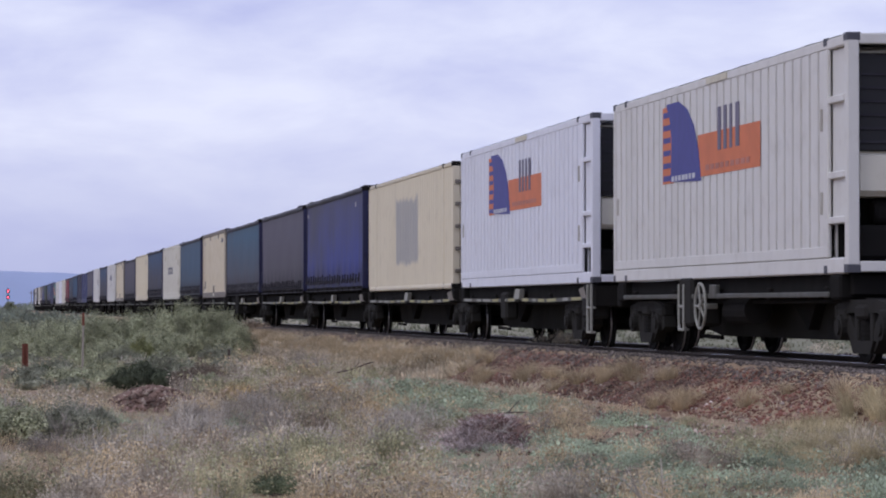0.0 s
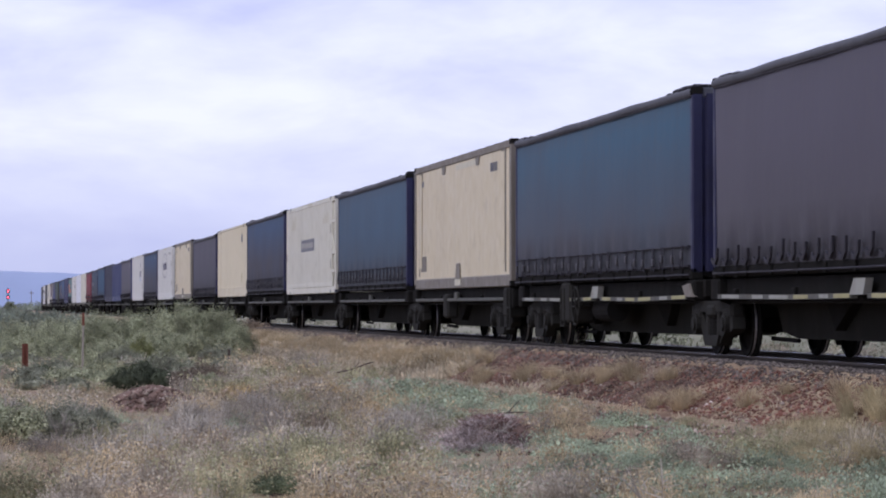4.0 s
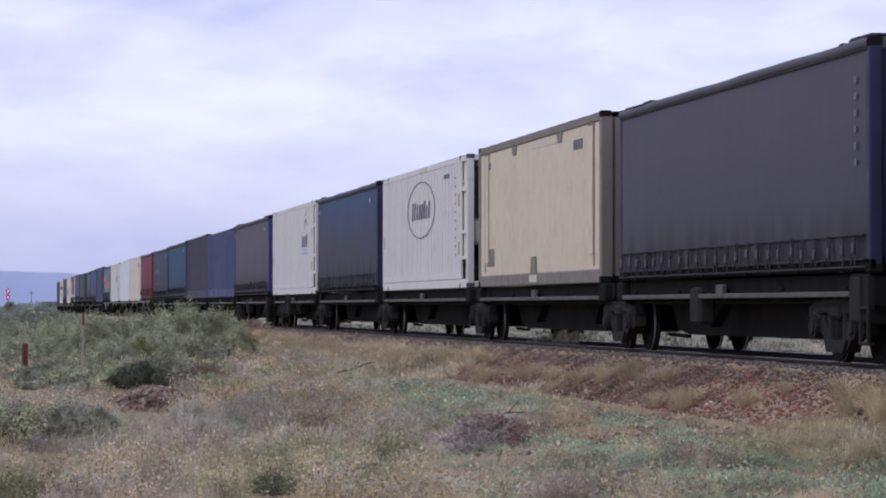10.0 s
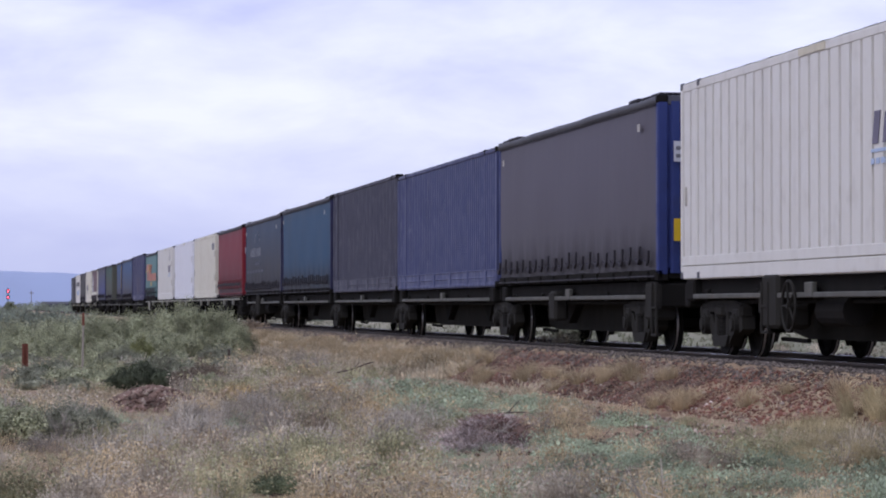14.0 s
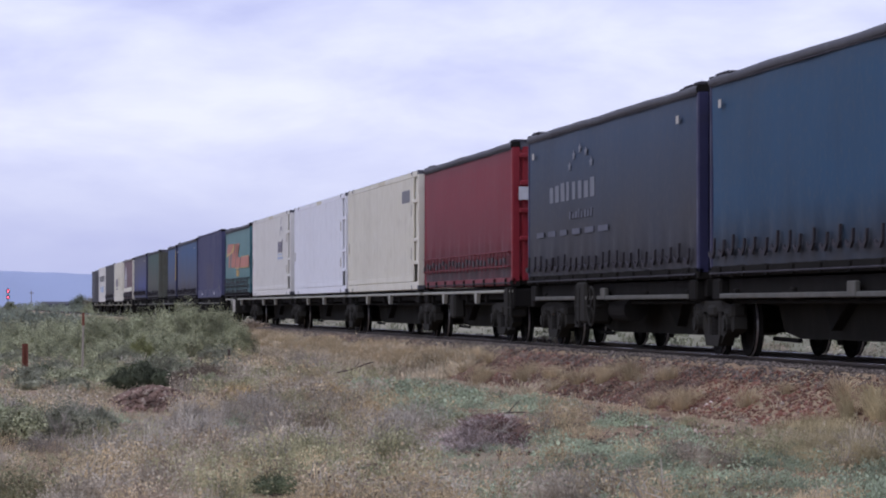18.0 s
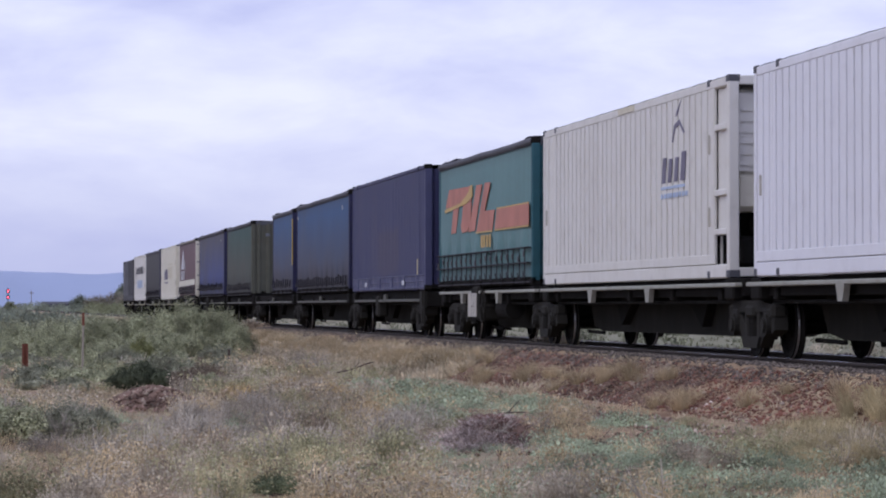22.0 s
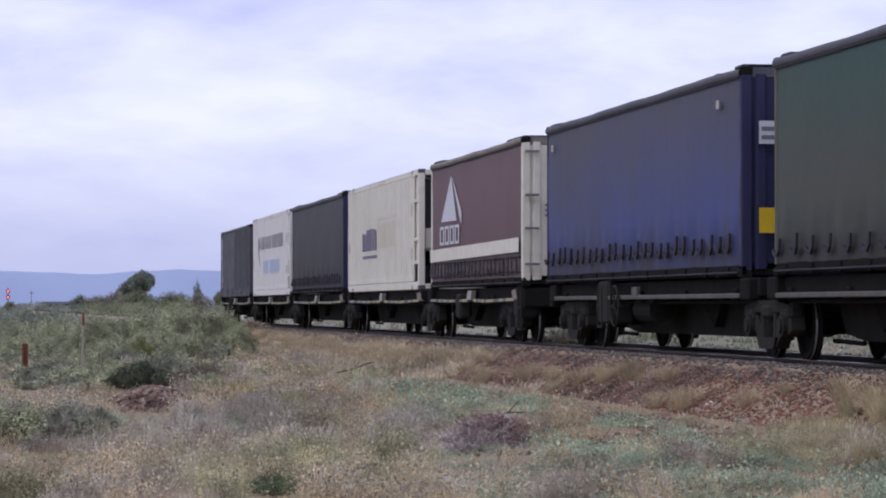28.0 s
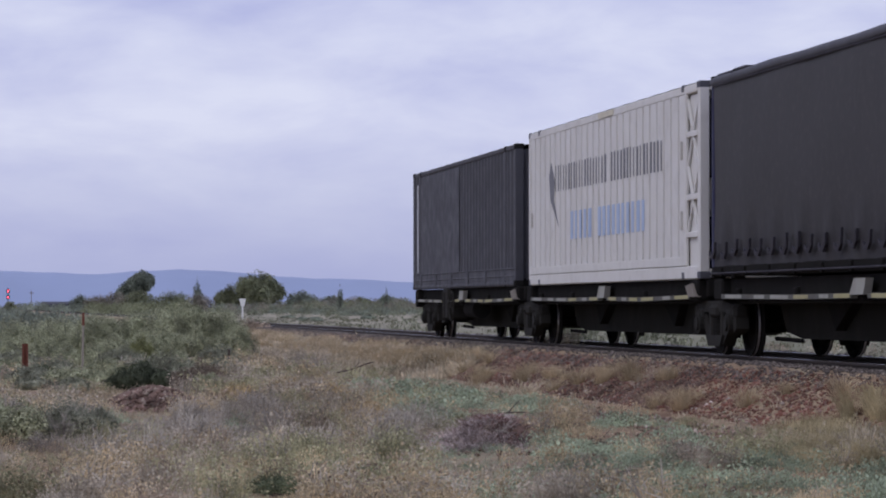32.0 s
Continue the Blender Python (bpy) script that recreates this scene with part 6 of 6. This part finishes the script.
def build_bushes():
    salt, pale, dk, lime = PLANT["salt"], PLANT["pale"], PLANT["dark"], PLANT["lime"]
    lab = "grey-green saltbush on dry ground"
    for i, (b, a, w, h, m) in enumerate((
            (-7.0, 84, 2.6, 1.84, salt), (-6.15, 84, 2.1, 1.6, salt), (-5.55, 83, 1.4, 1.05, salt), (-7.9, 85, 2.5, 1.7, salt), (-8.75, 85, 2.2, 1.5, salt), (-9.5, 84, 2.2, 1.46, salt),
            (-10.8, 84, 2.3, 1.22, salt), (-11.9, 85, 2.4, 1.26, salt), (-12.9, 84, 2.0, 1.2, salt), (-7.3, 79, 2.0, 1.2, salt), (-6.3, 78, 1.7, 1.0, salt), (-8.4, 78, 1.7, 0.95, salt),
            (-9.9, 78, 1.7, 0.85, salt), (-11.3, 78, 1.8, 0.85, salt), (-7.6, 73, 1.5, 0.68, pale), (-6.4, 72, 1.3, 0.66, salt), (-5.4, 74, 1.3, 0.68, pale), (-5.0, 71, 1.1, 0.5, pale),
            (-8.9, 73, 1.4, 0.62, salt), (-10.0, 72, 1.4, 0.6, pale), (-5.6, 66, 1.0, 0.46, pale), (-4.75, 66, 1.0, 0.42, pale), (-7.45, 76, 0.8, 0.92, lime), (-8.3, 66, 1.2, 0.5, pale), (-9.3, 67, 1.2, 0.52, salt),
            (-7.2, 66, 1.2, 0.5, salt), (-6.4, 64, 1.0, 0.44, pale), (-10.2, 78, 1.2, 0.8, salt), (-9.0, 87, 2.4, 1.52, salt), (-9.9, 86, 2.4, 1.5, salt), (-10.7, 87, 2.4, 1.42, salt), (-4.3, 62, 1.0, 0.32, pale), (-7.6, 60, 0.9, 0.34, pale))):
        bush("saltbush", lab if m is salt else "pale grey-green low bush", "bush", b, a, w, h, int(17000 * w * h / 2 + 3000), 0.019, m, 20 + i, 26, tight=0.55, group="bushes beside the track")
    # Dark leaves here paint in the shade under the pale bush behind.
    bush("shade_bush", "low bush darkened as the shade under a pale bush, beside a red earth mound", "bush", -5.5, 56.0, 1.25, 0.58, 11000, 0.02, dk, 60, 16, tight=0.75)
    bush("shade_bush", "small low bush darkened as painted shade", "bush", -6.0, 56.6, 0.6, 0.34, 3000, 0.02, dk, 61, 14, tight=0.7)
    bush("saltbush", "pale grey-green low bush", "bush", -5.25, 58.5, 1.4, 0.78, 9000, 0.018, pale, 62, 20, tight=0.6, group="bushes beside the track")
    for i, (b, a, w, h) in enumerate(((-4.85, 59.0, 1.2, 0.5), (-6.3, 59.0, 1.1, 0.46), (-5.9, 62.0, 1.2, 0.55), (-4.2, 55.0, 0.8, 0.36), (-8.0, 62.0, 1.2, 0.46), (-7.0, 61.0, 1.1, 0.44), (-8.8, 61.0, 1.1, 0.42), (-6.6, 57.5, 0.9, 0.34), (-7.6, 57.0, 0.8, 0.3), (-7.1, 58.5, 1.3, 0.5), (-7.9, 59.0, 1.2, 0.5), (-9.3, 58.5, 1.1, 0.42), (-6.5, 54.0, 0.8, 0.32))):
        bush("olive_bush", "olive green low bush among dry herbs", "bush", b, a, w, h, 4200, 0.024, PLANT["moss"] if i in (0, 2, 4) else salt if i % 2 else pale, 90 + i, 12, tight=0.8)
    for i, (b, a, w, h) in enumerate(((-4.75, 34.2, 0.85, 0.6), (-4.3, 34.9, 0.85, 0.56), (-5.15, 34.6, 0.8, 0.62), (-3.95, 35.4, 0.5, 0.4))):
        bush("grey_bush", "grey-green bush among dry herbs", "bush", b, a, w, h, 5200, 0.016, pale if i % 2 else salt, 70 + i, 10)
    bush("green_bush", "small dark green bush among golden herbs", "bush", -1.36, 25.4, 0.72, 0.2, 7000, 0.008, PLANT["moss"], 80, 16, tight=0.6)
    bush("green_bush", "small green bush in dry herbs", "bush", -0.62, 27.4, 0.5, 0.22, 3000, 0.012, salt, 81, 7)
    bush("straw_bush", "brown dry bush below the bank", "bush", -4.4, 55.5, 1.2, 0.6, 5200, 0.02, PLANT["umber"], 82, 14, tight=0.7)
    for i, (b, a, w, h) in enumerate(((-3.2, 48.5, 0.75, 0.4), (-1.62, 46.0, 0.8, 0.34), (-1.05, 41.0, 0.75, 0.3), (-2.6, 52.0, 0.8, 0.36), (-3.5, 44.0, 0.6, 0.26))):
        bush("golden_bush", "golden dry bush with seed heads", "bush", b, a, w, h, 2600, 0.015, PLANT["amber"], 200 + i, 14, tight=0.7)
    bush("straw_bush", "golden dry bush in grass", "bush", -3.75, 54, 0.9, 0.4, 1700, 0.024, PLANT["tan"], 83, 8)
    bush("straw_bush", "golden dry bush in grass", "bush", -2.5, 50, 1.0, 0.36, 1700, 0.024, PLANT["tan"], 84, 8)
    bush("straw_bush", "rust-brown bush beside the rails", "bush", -7.0, 112, 1.4, 0.5, 900, 0.05, PLANT["brown"], 85, 7)
    heap("earth_mound", "low mound of red earth and clods", "earth mound", -4.4, 46.8, 1.75, 0.34, PLANT["mound"], 1100, PLANT["clod"], 4)
    heap("earth_mound", "low mound under grey-brown dead brush", "earth mound", 0.5, 33.0, 1.1, 0.32, PLANT["mound"], 160, PLANT["clod"], 9)
    r = np.random.default_rng(11)
    def on_heap(n, b0, sb, a0, sa):
        """Places over the second mound, and its height there."""
        b_, a_ = b0 + r.normal(size=n) * sb, a0 + r.normal(size=n) * sa
        q = np.clip(((b_ - 0.5) / 0.55) ** 2 + ((a_ - 33.0) / 0.88) ** 2, 0, 1)
        x, y = site(b_, a_)
        return np.stack([x, y, ground_z(x, y) + 0.30 * (1 - q) ** 1.2 - 0.02], -1)

    brush = scrubby("dry_brush", srgb(158, 147, 143), srgb(182, 171, 164), srgb(136, 125, 122), srgb(116, 105, 104), spread=1.0, clump=5.0, lift=1.45)
    red_brush = scrubby("red_brush", srgb(120, 92, 88), srgb(140, 112, 104), srgb(92, 74, 72), spread=1.0, clump=6.0, lift=1.3)
    for n, place, mat, label in ((110, (0.3, 0.24, 32.4, 0.35), brush, "grey-brown dead twigs over a heap"), (70, (-0.12, 0.22, 32.3, 0.4), brush, "grey-brown dead twigs beside a heap"),
                                 (26, (0.62, 0.2, 32.8, 0.25), red_brush, "reddish dead twigs over a heap"), (16, (-0.25, 0.12, 33.2, 0.2), red_brush, "reddish dead twigs over a heap")):
        strew("dead_twigs", label, "dry plants", [twig_clump(r, 16, 0.11, 0.3) for _ in range(6)], on_heap(n, *place), r.uniform(0.7, 1.15, n), mat, 0.5)
    strew("clods", "red-brown clods and stones on a heap", "stones", [pebble(r) for _ in range(6)], on_heap(420, 0.68, 0.12, 32.75, 0.16) + (0, 0, 0.015), r.uniform(0.008, 0.024, 420), PLANT["clod"], 0.3)
    branch("pale_stick", 0.62, 32.05, [(-0.08, 0, 0.2), (0.0, 0.0, 0.19), (0.07, 0.03, 0.17)], 0.012, "pale bleached stick on a brush heap", PLANT["bleached"])

def branch(name, b, a, pts, rad, label, mat=None):
    s = Shape()
    for p, q in zip(pts, pts[1:]):
        s.tube(p, q, rad, 6, rad * 0.7)
    s.tube(pts[1], (pts[1][0] + 0.15, pts[1][1] + 0.1, pts[1][2] + 0.14), rad * 0.6, 6, rad * 0.3)
    ob = tagged(new(name, s.mesh(name, mat or PLANT["dead"])), label, "branch")
    ob.location = grounded(b, a)


def build_posts():
    p = new("fence_post")
    tagged(p, "rusty red steel fence post leaning in scrub", "fence post", "fence posts")
    p.location = grounded(-8.41, 62)
    part("post", Shape().prism([(-0.06, 0), (-0.045, 0.0), (-0.045, 0.83), (-0.06, 0.83)], -0.06, 0.06).prism([(0.02, 0), (0.06, 0), (0.06, 0.83), (0.02, 0.83)], -0.06, 0.06)
         .prism([(-0.06, 0.0), (0.06, 0.0), (0.06, 0.8), (-0.06, 0.8)], -0.012, 0.012), PLANT["rust"], p)
    q = new("fence_post")
    tagged(q, "thin bleached wooden fence post with rusty top", "fence post", "fence posts")
    q.location = grounded(-7.96, 68)
    part("post", Shape().tube((0, 0, -0.1), (0.02, 0, 1.12), 0.024, 8, 0.021), PLANT["bleached"], q)
    part("cap", Shape().tube((0.02, 0, 1.12), (0.022, 0, 1.4), 0.028, 8, 0.026), PLANT["rust"], q, "rusty top sleeve")
    q = new("fence_post")
    tagged(q, "short grey fence post behind low bushes", "fence post", "fence posts")
    q.location = grounded(-4.72, 68)
    part("post", Shape().tube((0, 0, -0.1), (0.0, 0.02, 0.55), 0.025, 8), PLANT["dead"], q)
    branch("dead_branch", -1.75, 60, [(-0.32, 0, 0.14), (0.0, 0.1, 0.2), (0.25, 0.1, 0.3), (0.42, 0.15, 0.34)], 0.016, "dark dead branch lying in dry grass")
    branch("dead_branch", 0.62, 33.6, [(-0.2, 0, 0.28), (0.1, 0.05, 0.33), (0.32, 0.1, 0.33)], 0.012, "dark dead branch on a twig heap")
    branch("dead_branch", 1.5, 30.5, [(-0.2, 0, 0.05), (0.05, 0.05, 0.1), (0.3, 0.1, 0.09)], 0.01, "thin dead branch among green herbs")


def build_distance():
    # marker sign beyond the rails
    s = new("marker_sign")
    tagged(s, "white tapered marker board on a white post", "sign", "")
    s.location = grounded(-19.2, 295)
    part("post", Shape().box(-0.07, 0.07, -0.05, 0.05, -0.1, 1.4, 0.01), PLANT["sign"], s)
    part("board", Shape().prism([(-0.16, 1.25), (0.16, 1.25), (0.34, 2.0), (-0.34, 2.0)], -0.09, -0.06, "y"), PLANT["sign"], s, "white board wider at the top")
    # signal
    g = new("railway_signal")
    tagged(g, "railway signal post with two red lights", "railway signal")
    g.location = grounded(-124.3, 880)
    lamp = Nodes("red_signal_light", 0.4)
    lamp.b.inputs["Emission Color"].default_value = (1.0, 0.10, 0.16, 1)
    lamp.b.inputs["Emission Strength"].default_value = 5.0
    red = lamp.done((0.6, 0.03, 0.05))
    part("post", Shape().tube((0, 0, -0.2), (0, 0, 6.7), 0.12, 8), MAT["black"], g)
    for z in (4.1, 5.8):
        h = part("signal_head", Shape().box(-0.5, 0.5, -0.1, 0.25, z - 0.52, z + 0.52, 0.2), MAT["black"], g, "black backing plate", at=(0, -0.2, 0))
        part("lens", Shape().lathe([(0.0, 0.0), (0.0, 0.25)], 16), red, h, "glowing red lens", at=(0, -0.12, z)).rotation_euler = (0, 0, radians(90))
    # far shed, mast and pale wall
    shed = new("far_shed")
    tagged(shed, "low grey shed far over the plain", "shed")
    shed.location = grounded(-111.5, 900)
    part("wall", Shape().box(-5.5, 5.5, -2, 2, -0.3, 1.9), MAT["violet_box"], shed)
    part("roof", Shape().prism([(-2.4, 1.9), (2.4, 1.9), (0.0, 2.7)], -5.8, 5.8, "x"), MAT["dark_box"], shed, "low dark gable roof")
    low_wall = tagged(new("far_wall", Shape().box(-2.4, 2.4, -0.15, 0.15, -0.2, 0.85, 0.02).mesh("far_wall", PLANT["sign"])), "pale low wall far over the plain", "wall")
    low_wall.location = grounded(-106.0, 870)
    mast = new("far_mast")
    tagged(mast, "thin steel mast far over the plain", "mast")
    mast.location = grounded(-120.3, 900)
    part("pole", Shape().tube((0, 0, -0.2), (0, 0, 6.0), 0.14, 8, 0.1), MAT["grey_frame"], mast)
    part("crossarm", Shape().box(-0.7, 0.7, -0.06, 0.06, 5.2, 5.4), MAT["grey_frame"], mast)
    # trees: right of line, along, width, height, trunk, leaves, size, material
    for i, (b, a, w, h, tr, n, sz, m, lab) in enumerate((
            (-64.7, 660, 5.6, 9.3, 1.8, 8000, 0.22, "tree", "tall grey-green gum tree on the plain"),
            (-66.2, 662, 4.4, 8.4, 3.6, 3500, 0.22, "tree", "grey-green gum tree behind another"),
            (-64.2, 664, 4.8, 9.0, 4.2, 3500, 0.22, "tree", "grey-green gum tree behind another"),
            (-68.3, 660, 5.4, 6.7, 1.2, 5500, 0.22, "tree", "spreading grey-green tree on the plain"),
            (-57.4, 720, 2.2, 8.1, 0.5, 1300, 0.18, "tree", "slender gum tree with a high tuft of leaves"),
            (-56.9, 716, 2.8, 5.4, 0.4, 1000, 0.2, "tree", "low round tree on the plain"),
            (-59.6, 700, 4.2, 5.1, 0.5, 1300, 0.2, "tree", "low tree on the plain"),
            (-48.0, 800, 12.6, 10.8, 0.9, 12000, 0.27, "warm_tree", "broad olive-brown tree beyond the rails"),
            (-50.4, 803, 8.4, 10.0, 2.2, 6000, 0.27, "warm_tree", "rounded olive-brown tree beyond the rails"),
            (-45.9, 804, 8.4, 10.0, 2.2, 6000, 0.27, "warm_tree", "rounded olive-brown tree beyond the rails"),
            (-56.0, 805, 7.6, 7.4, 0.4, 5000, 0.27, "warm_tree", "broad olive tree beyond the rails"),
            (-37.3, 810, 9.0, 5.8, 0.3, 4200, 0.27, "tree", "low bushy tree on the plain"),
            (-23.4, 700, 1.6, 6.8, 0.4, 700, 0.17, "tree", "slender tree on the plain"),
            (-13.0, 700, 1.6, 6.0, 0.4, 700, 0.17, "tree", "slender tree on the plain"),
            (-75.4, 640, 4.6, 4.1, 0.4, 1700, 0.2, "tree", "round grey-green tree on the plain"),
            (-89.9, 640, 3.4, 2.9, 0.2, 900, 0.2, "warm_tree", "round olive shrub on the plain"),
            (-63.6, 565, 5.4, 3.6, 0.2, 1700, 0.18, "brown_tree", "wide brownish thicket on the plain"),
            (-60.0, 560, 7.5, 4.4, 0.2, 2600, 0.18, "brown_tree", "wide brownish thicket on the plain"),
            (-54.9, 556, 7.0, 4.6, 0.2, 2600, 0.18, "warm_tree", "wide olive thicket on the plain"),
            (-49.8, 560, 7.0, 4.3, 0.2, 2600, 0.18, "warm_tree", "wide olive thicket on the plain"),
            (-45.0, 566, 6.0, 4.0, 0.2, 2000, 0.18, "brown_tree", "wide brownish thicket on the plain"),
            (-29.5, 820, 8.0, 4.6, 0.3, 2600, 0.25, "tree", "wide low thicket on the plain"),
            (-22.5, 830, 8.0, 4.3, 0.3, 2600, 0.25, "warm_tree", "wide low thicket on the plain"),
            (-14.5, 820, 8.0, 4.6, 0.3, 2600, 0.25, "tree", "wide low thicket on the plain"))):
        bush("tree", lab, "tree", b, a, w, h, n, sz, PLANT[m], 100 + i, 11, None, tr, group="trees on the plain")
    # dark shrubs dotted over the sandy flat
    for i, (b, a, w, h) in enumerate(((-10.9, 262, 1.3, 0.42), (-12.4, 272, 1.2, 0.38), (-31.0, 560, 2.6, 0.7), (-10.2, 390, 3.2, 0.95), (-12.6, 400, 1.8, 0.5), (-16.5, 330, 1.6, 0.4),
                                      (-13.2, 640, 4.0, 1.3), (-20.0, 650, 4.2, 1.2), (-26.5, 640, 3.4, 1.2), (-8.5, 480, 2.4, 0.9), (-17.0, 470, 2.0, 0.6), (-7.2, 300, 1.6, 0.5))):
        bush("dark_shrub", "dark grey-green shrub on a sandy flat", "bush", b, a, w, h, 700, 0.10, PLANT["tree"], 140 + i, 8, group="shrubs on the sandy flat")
    # low scrub over the plain
    r = np.random.default_rng(13)

    def keep(b, a, x):
        flat = (b / a > -0.078) & (b / a < 0.02) & (a < 690) & (x > 13)
        return (np.abs(x - TRACK_X) > 4.5) & ~((x > 14) & (a < 240) & (r.uniform(size=len(a)) < 0.92)) & ~(flat & (r.uniform(size=len(a)) < np.where(a > 380, 0.55, 0.9)))
    n = 2600
    a = 95 + 560 * r.uniform(0, 1, n) ** 1.7
    b = r.uniform(-1, 1, n) * (0.155 * a)
    x, y = site(b, a)
    clear = keep(b, a, x)
    x, y = x[clear], y[clear]
    temp = [leafy_clump(r, 100, 0.85, 0.75, 0.105) for _ in range(6)]
    strew("plain_scrub", "low grey-green scrub dotted over the plain", "scrub", temp, np.stack([x, y, ground_z(x, y) - 0.03], -1), r.uniform(0.5, 1.35, len(x)), PLANT["scrub"], 0.05)
    n = 1300
    a = 90 + 200 * r.uniform(0, 1, n) ** 1.4
    b = -r.uniform(0.4, 1.05, n) * (0.152 * a)
    x, y = site(b, a)
    k = x < 6.5
    strew("plain_scrub", "dense grey-green scrub beside the track", "scrub", temp, np.stack([x, y, ground_z(x, y) - 0.03], -1)[k], r.uniform(0.5, 1.1, int(k.sum())), PLANT["scrub"], 0.05)
    n = 420
    a = 170 + 300 * r.uniform(0, 1, n)
    b = -r.uniform(0.7, 1.05, n) * (0.152 * a)
    x, y = site(b, a)
    k = x < 6.5
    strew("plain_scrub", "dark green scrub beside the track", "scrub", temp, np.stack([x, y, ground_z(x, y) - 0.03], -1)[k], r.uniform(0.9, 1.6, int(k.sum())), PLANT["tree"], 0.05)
    n = 2600
    a = 150 + 900 * r.uniform(0, 1, n) ** 1.5
    b = r.uniform(-1, 1, n) * (0.155 * a)
    x, y = site(b, a)
    k = keep(b, a, x) & ((a > 520) | (x < 6))
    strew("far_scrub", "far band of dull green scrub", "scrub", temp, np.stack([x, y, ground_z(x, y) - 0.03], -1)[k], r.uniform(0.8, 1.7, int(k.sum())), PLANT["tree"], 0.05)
    # thickets in the distance
    fine_temp = [leafy_clump(r, 200, 0.9, 0.8, 0.075) for _ in range(6)]
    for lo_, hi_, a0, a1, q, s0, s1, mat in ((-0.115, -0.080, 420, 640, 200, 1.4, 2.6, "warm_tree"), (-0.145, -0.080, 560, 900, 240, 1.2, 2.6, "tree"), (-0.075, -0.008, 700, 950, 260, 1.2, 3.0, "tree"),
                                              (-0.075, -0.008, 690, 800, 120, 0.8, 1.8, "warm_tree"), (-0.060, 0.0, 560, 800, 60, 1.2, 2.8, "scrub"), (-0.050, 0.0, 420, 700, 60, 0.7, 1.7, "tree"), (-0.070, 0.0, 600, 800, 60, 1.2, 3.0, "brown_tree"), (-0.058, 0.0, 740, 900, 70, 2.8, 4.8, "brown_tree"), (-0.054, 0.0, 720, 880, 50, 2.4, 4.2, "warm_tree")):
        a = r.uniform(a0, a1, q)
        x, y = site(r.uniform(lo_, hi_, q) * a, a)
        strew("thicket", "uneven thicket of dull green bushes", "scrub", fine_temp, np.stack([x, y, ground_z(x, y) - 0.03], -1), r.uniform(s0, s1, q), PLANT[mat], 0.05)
    # dry grass beyond the rails
    n = 2000
    y = 40 + 300 * r.uniform(0, 1, n) ** 1.4
    x = 14.2 + 26 * r.uniform(0, 1, n) ** 1.3
    strew("plain_grass", "short pale grass beyond the rails", "grass", [grass_tuft(r, 18, 0.10, 0.3, 0.016) for _ in range(6)], np.stack([x, y, ground_z(x, y)], -1), r.uniform(0.6, 1.3, n), PLANT["dry_pale"], 0.1)
    # hills, with the haze in their colour
    far = 4300.0
    top = [(-2200, 49), (-900, 50), (-640, 53), (-610, 51), (-500, 47.5), (-455, 52), (-380, 54), (-300, 51), (-240, 45), (-185, 41), (-120, 40), (-60, 37), (0, 34), (90, 31), (300, 30), (700, 34), (1600, 30)]
    bs = np.concatenate([np.linspace(-2200, -660, 20), np.linspace(-650, 700, 150), np.linspace(720, 1600, 12)])
    hs = np.interp(bs, [q[0] for q in top], [q[1] for q in top]) + 0.5 * np.sin(bs * 0.03) + 0.3 * np.sin(bs * 0.11)
    rows = []
    for q in (0.0, 0.3, 0.6, 0.85, 1.0):
        X, Y = site(bs, far + 160 * q + 25 * np.sin(bs * 0.02) * (1 - q))
        rows.append([(float(x_), float(y_), float(-1 + (h_ + 1) * math.sin(q * math.pi / 2))) for x_, y_, h_ in zip(X, Y, hs)])
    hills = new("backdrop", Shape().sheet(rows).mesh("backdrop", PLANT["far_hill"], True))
    tagged(hills, "far range of low hills painted haze blue", "hills", kind="structure")


build_herbs()
build_stones()
build_bushes()
build_posts()
build_distance()


def motions():
    """The train rolls through; its wheels turn."""
    times = [float(t) for t in range(33)]
    for ob, place, z in MOVING:
        walk(ob, [(t, pose(TRACK_X, place - along(t), z)) for t in times])
    roll = [i / FPS for i in range(32 * FPS + 1)]
    for dy in (-0.89, 0.89):
        axles = [ob for ob, d in WHEELS if d == dy]
        walk(axles[0], [(t, pose(0, dy, 0.46, math.degrees(along(t) / 0.46))) for t in roll])
        keys = axles[0].animation_data
        for ob in axles[1:]:
            ob.rotation_mode = "QUATERNION"
            turn = ob.animation_data_create()
            turn.action = keys.action
            turn.action_slot = keys.action_slot


motions()
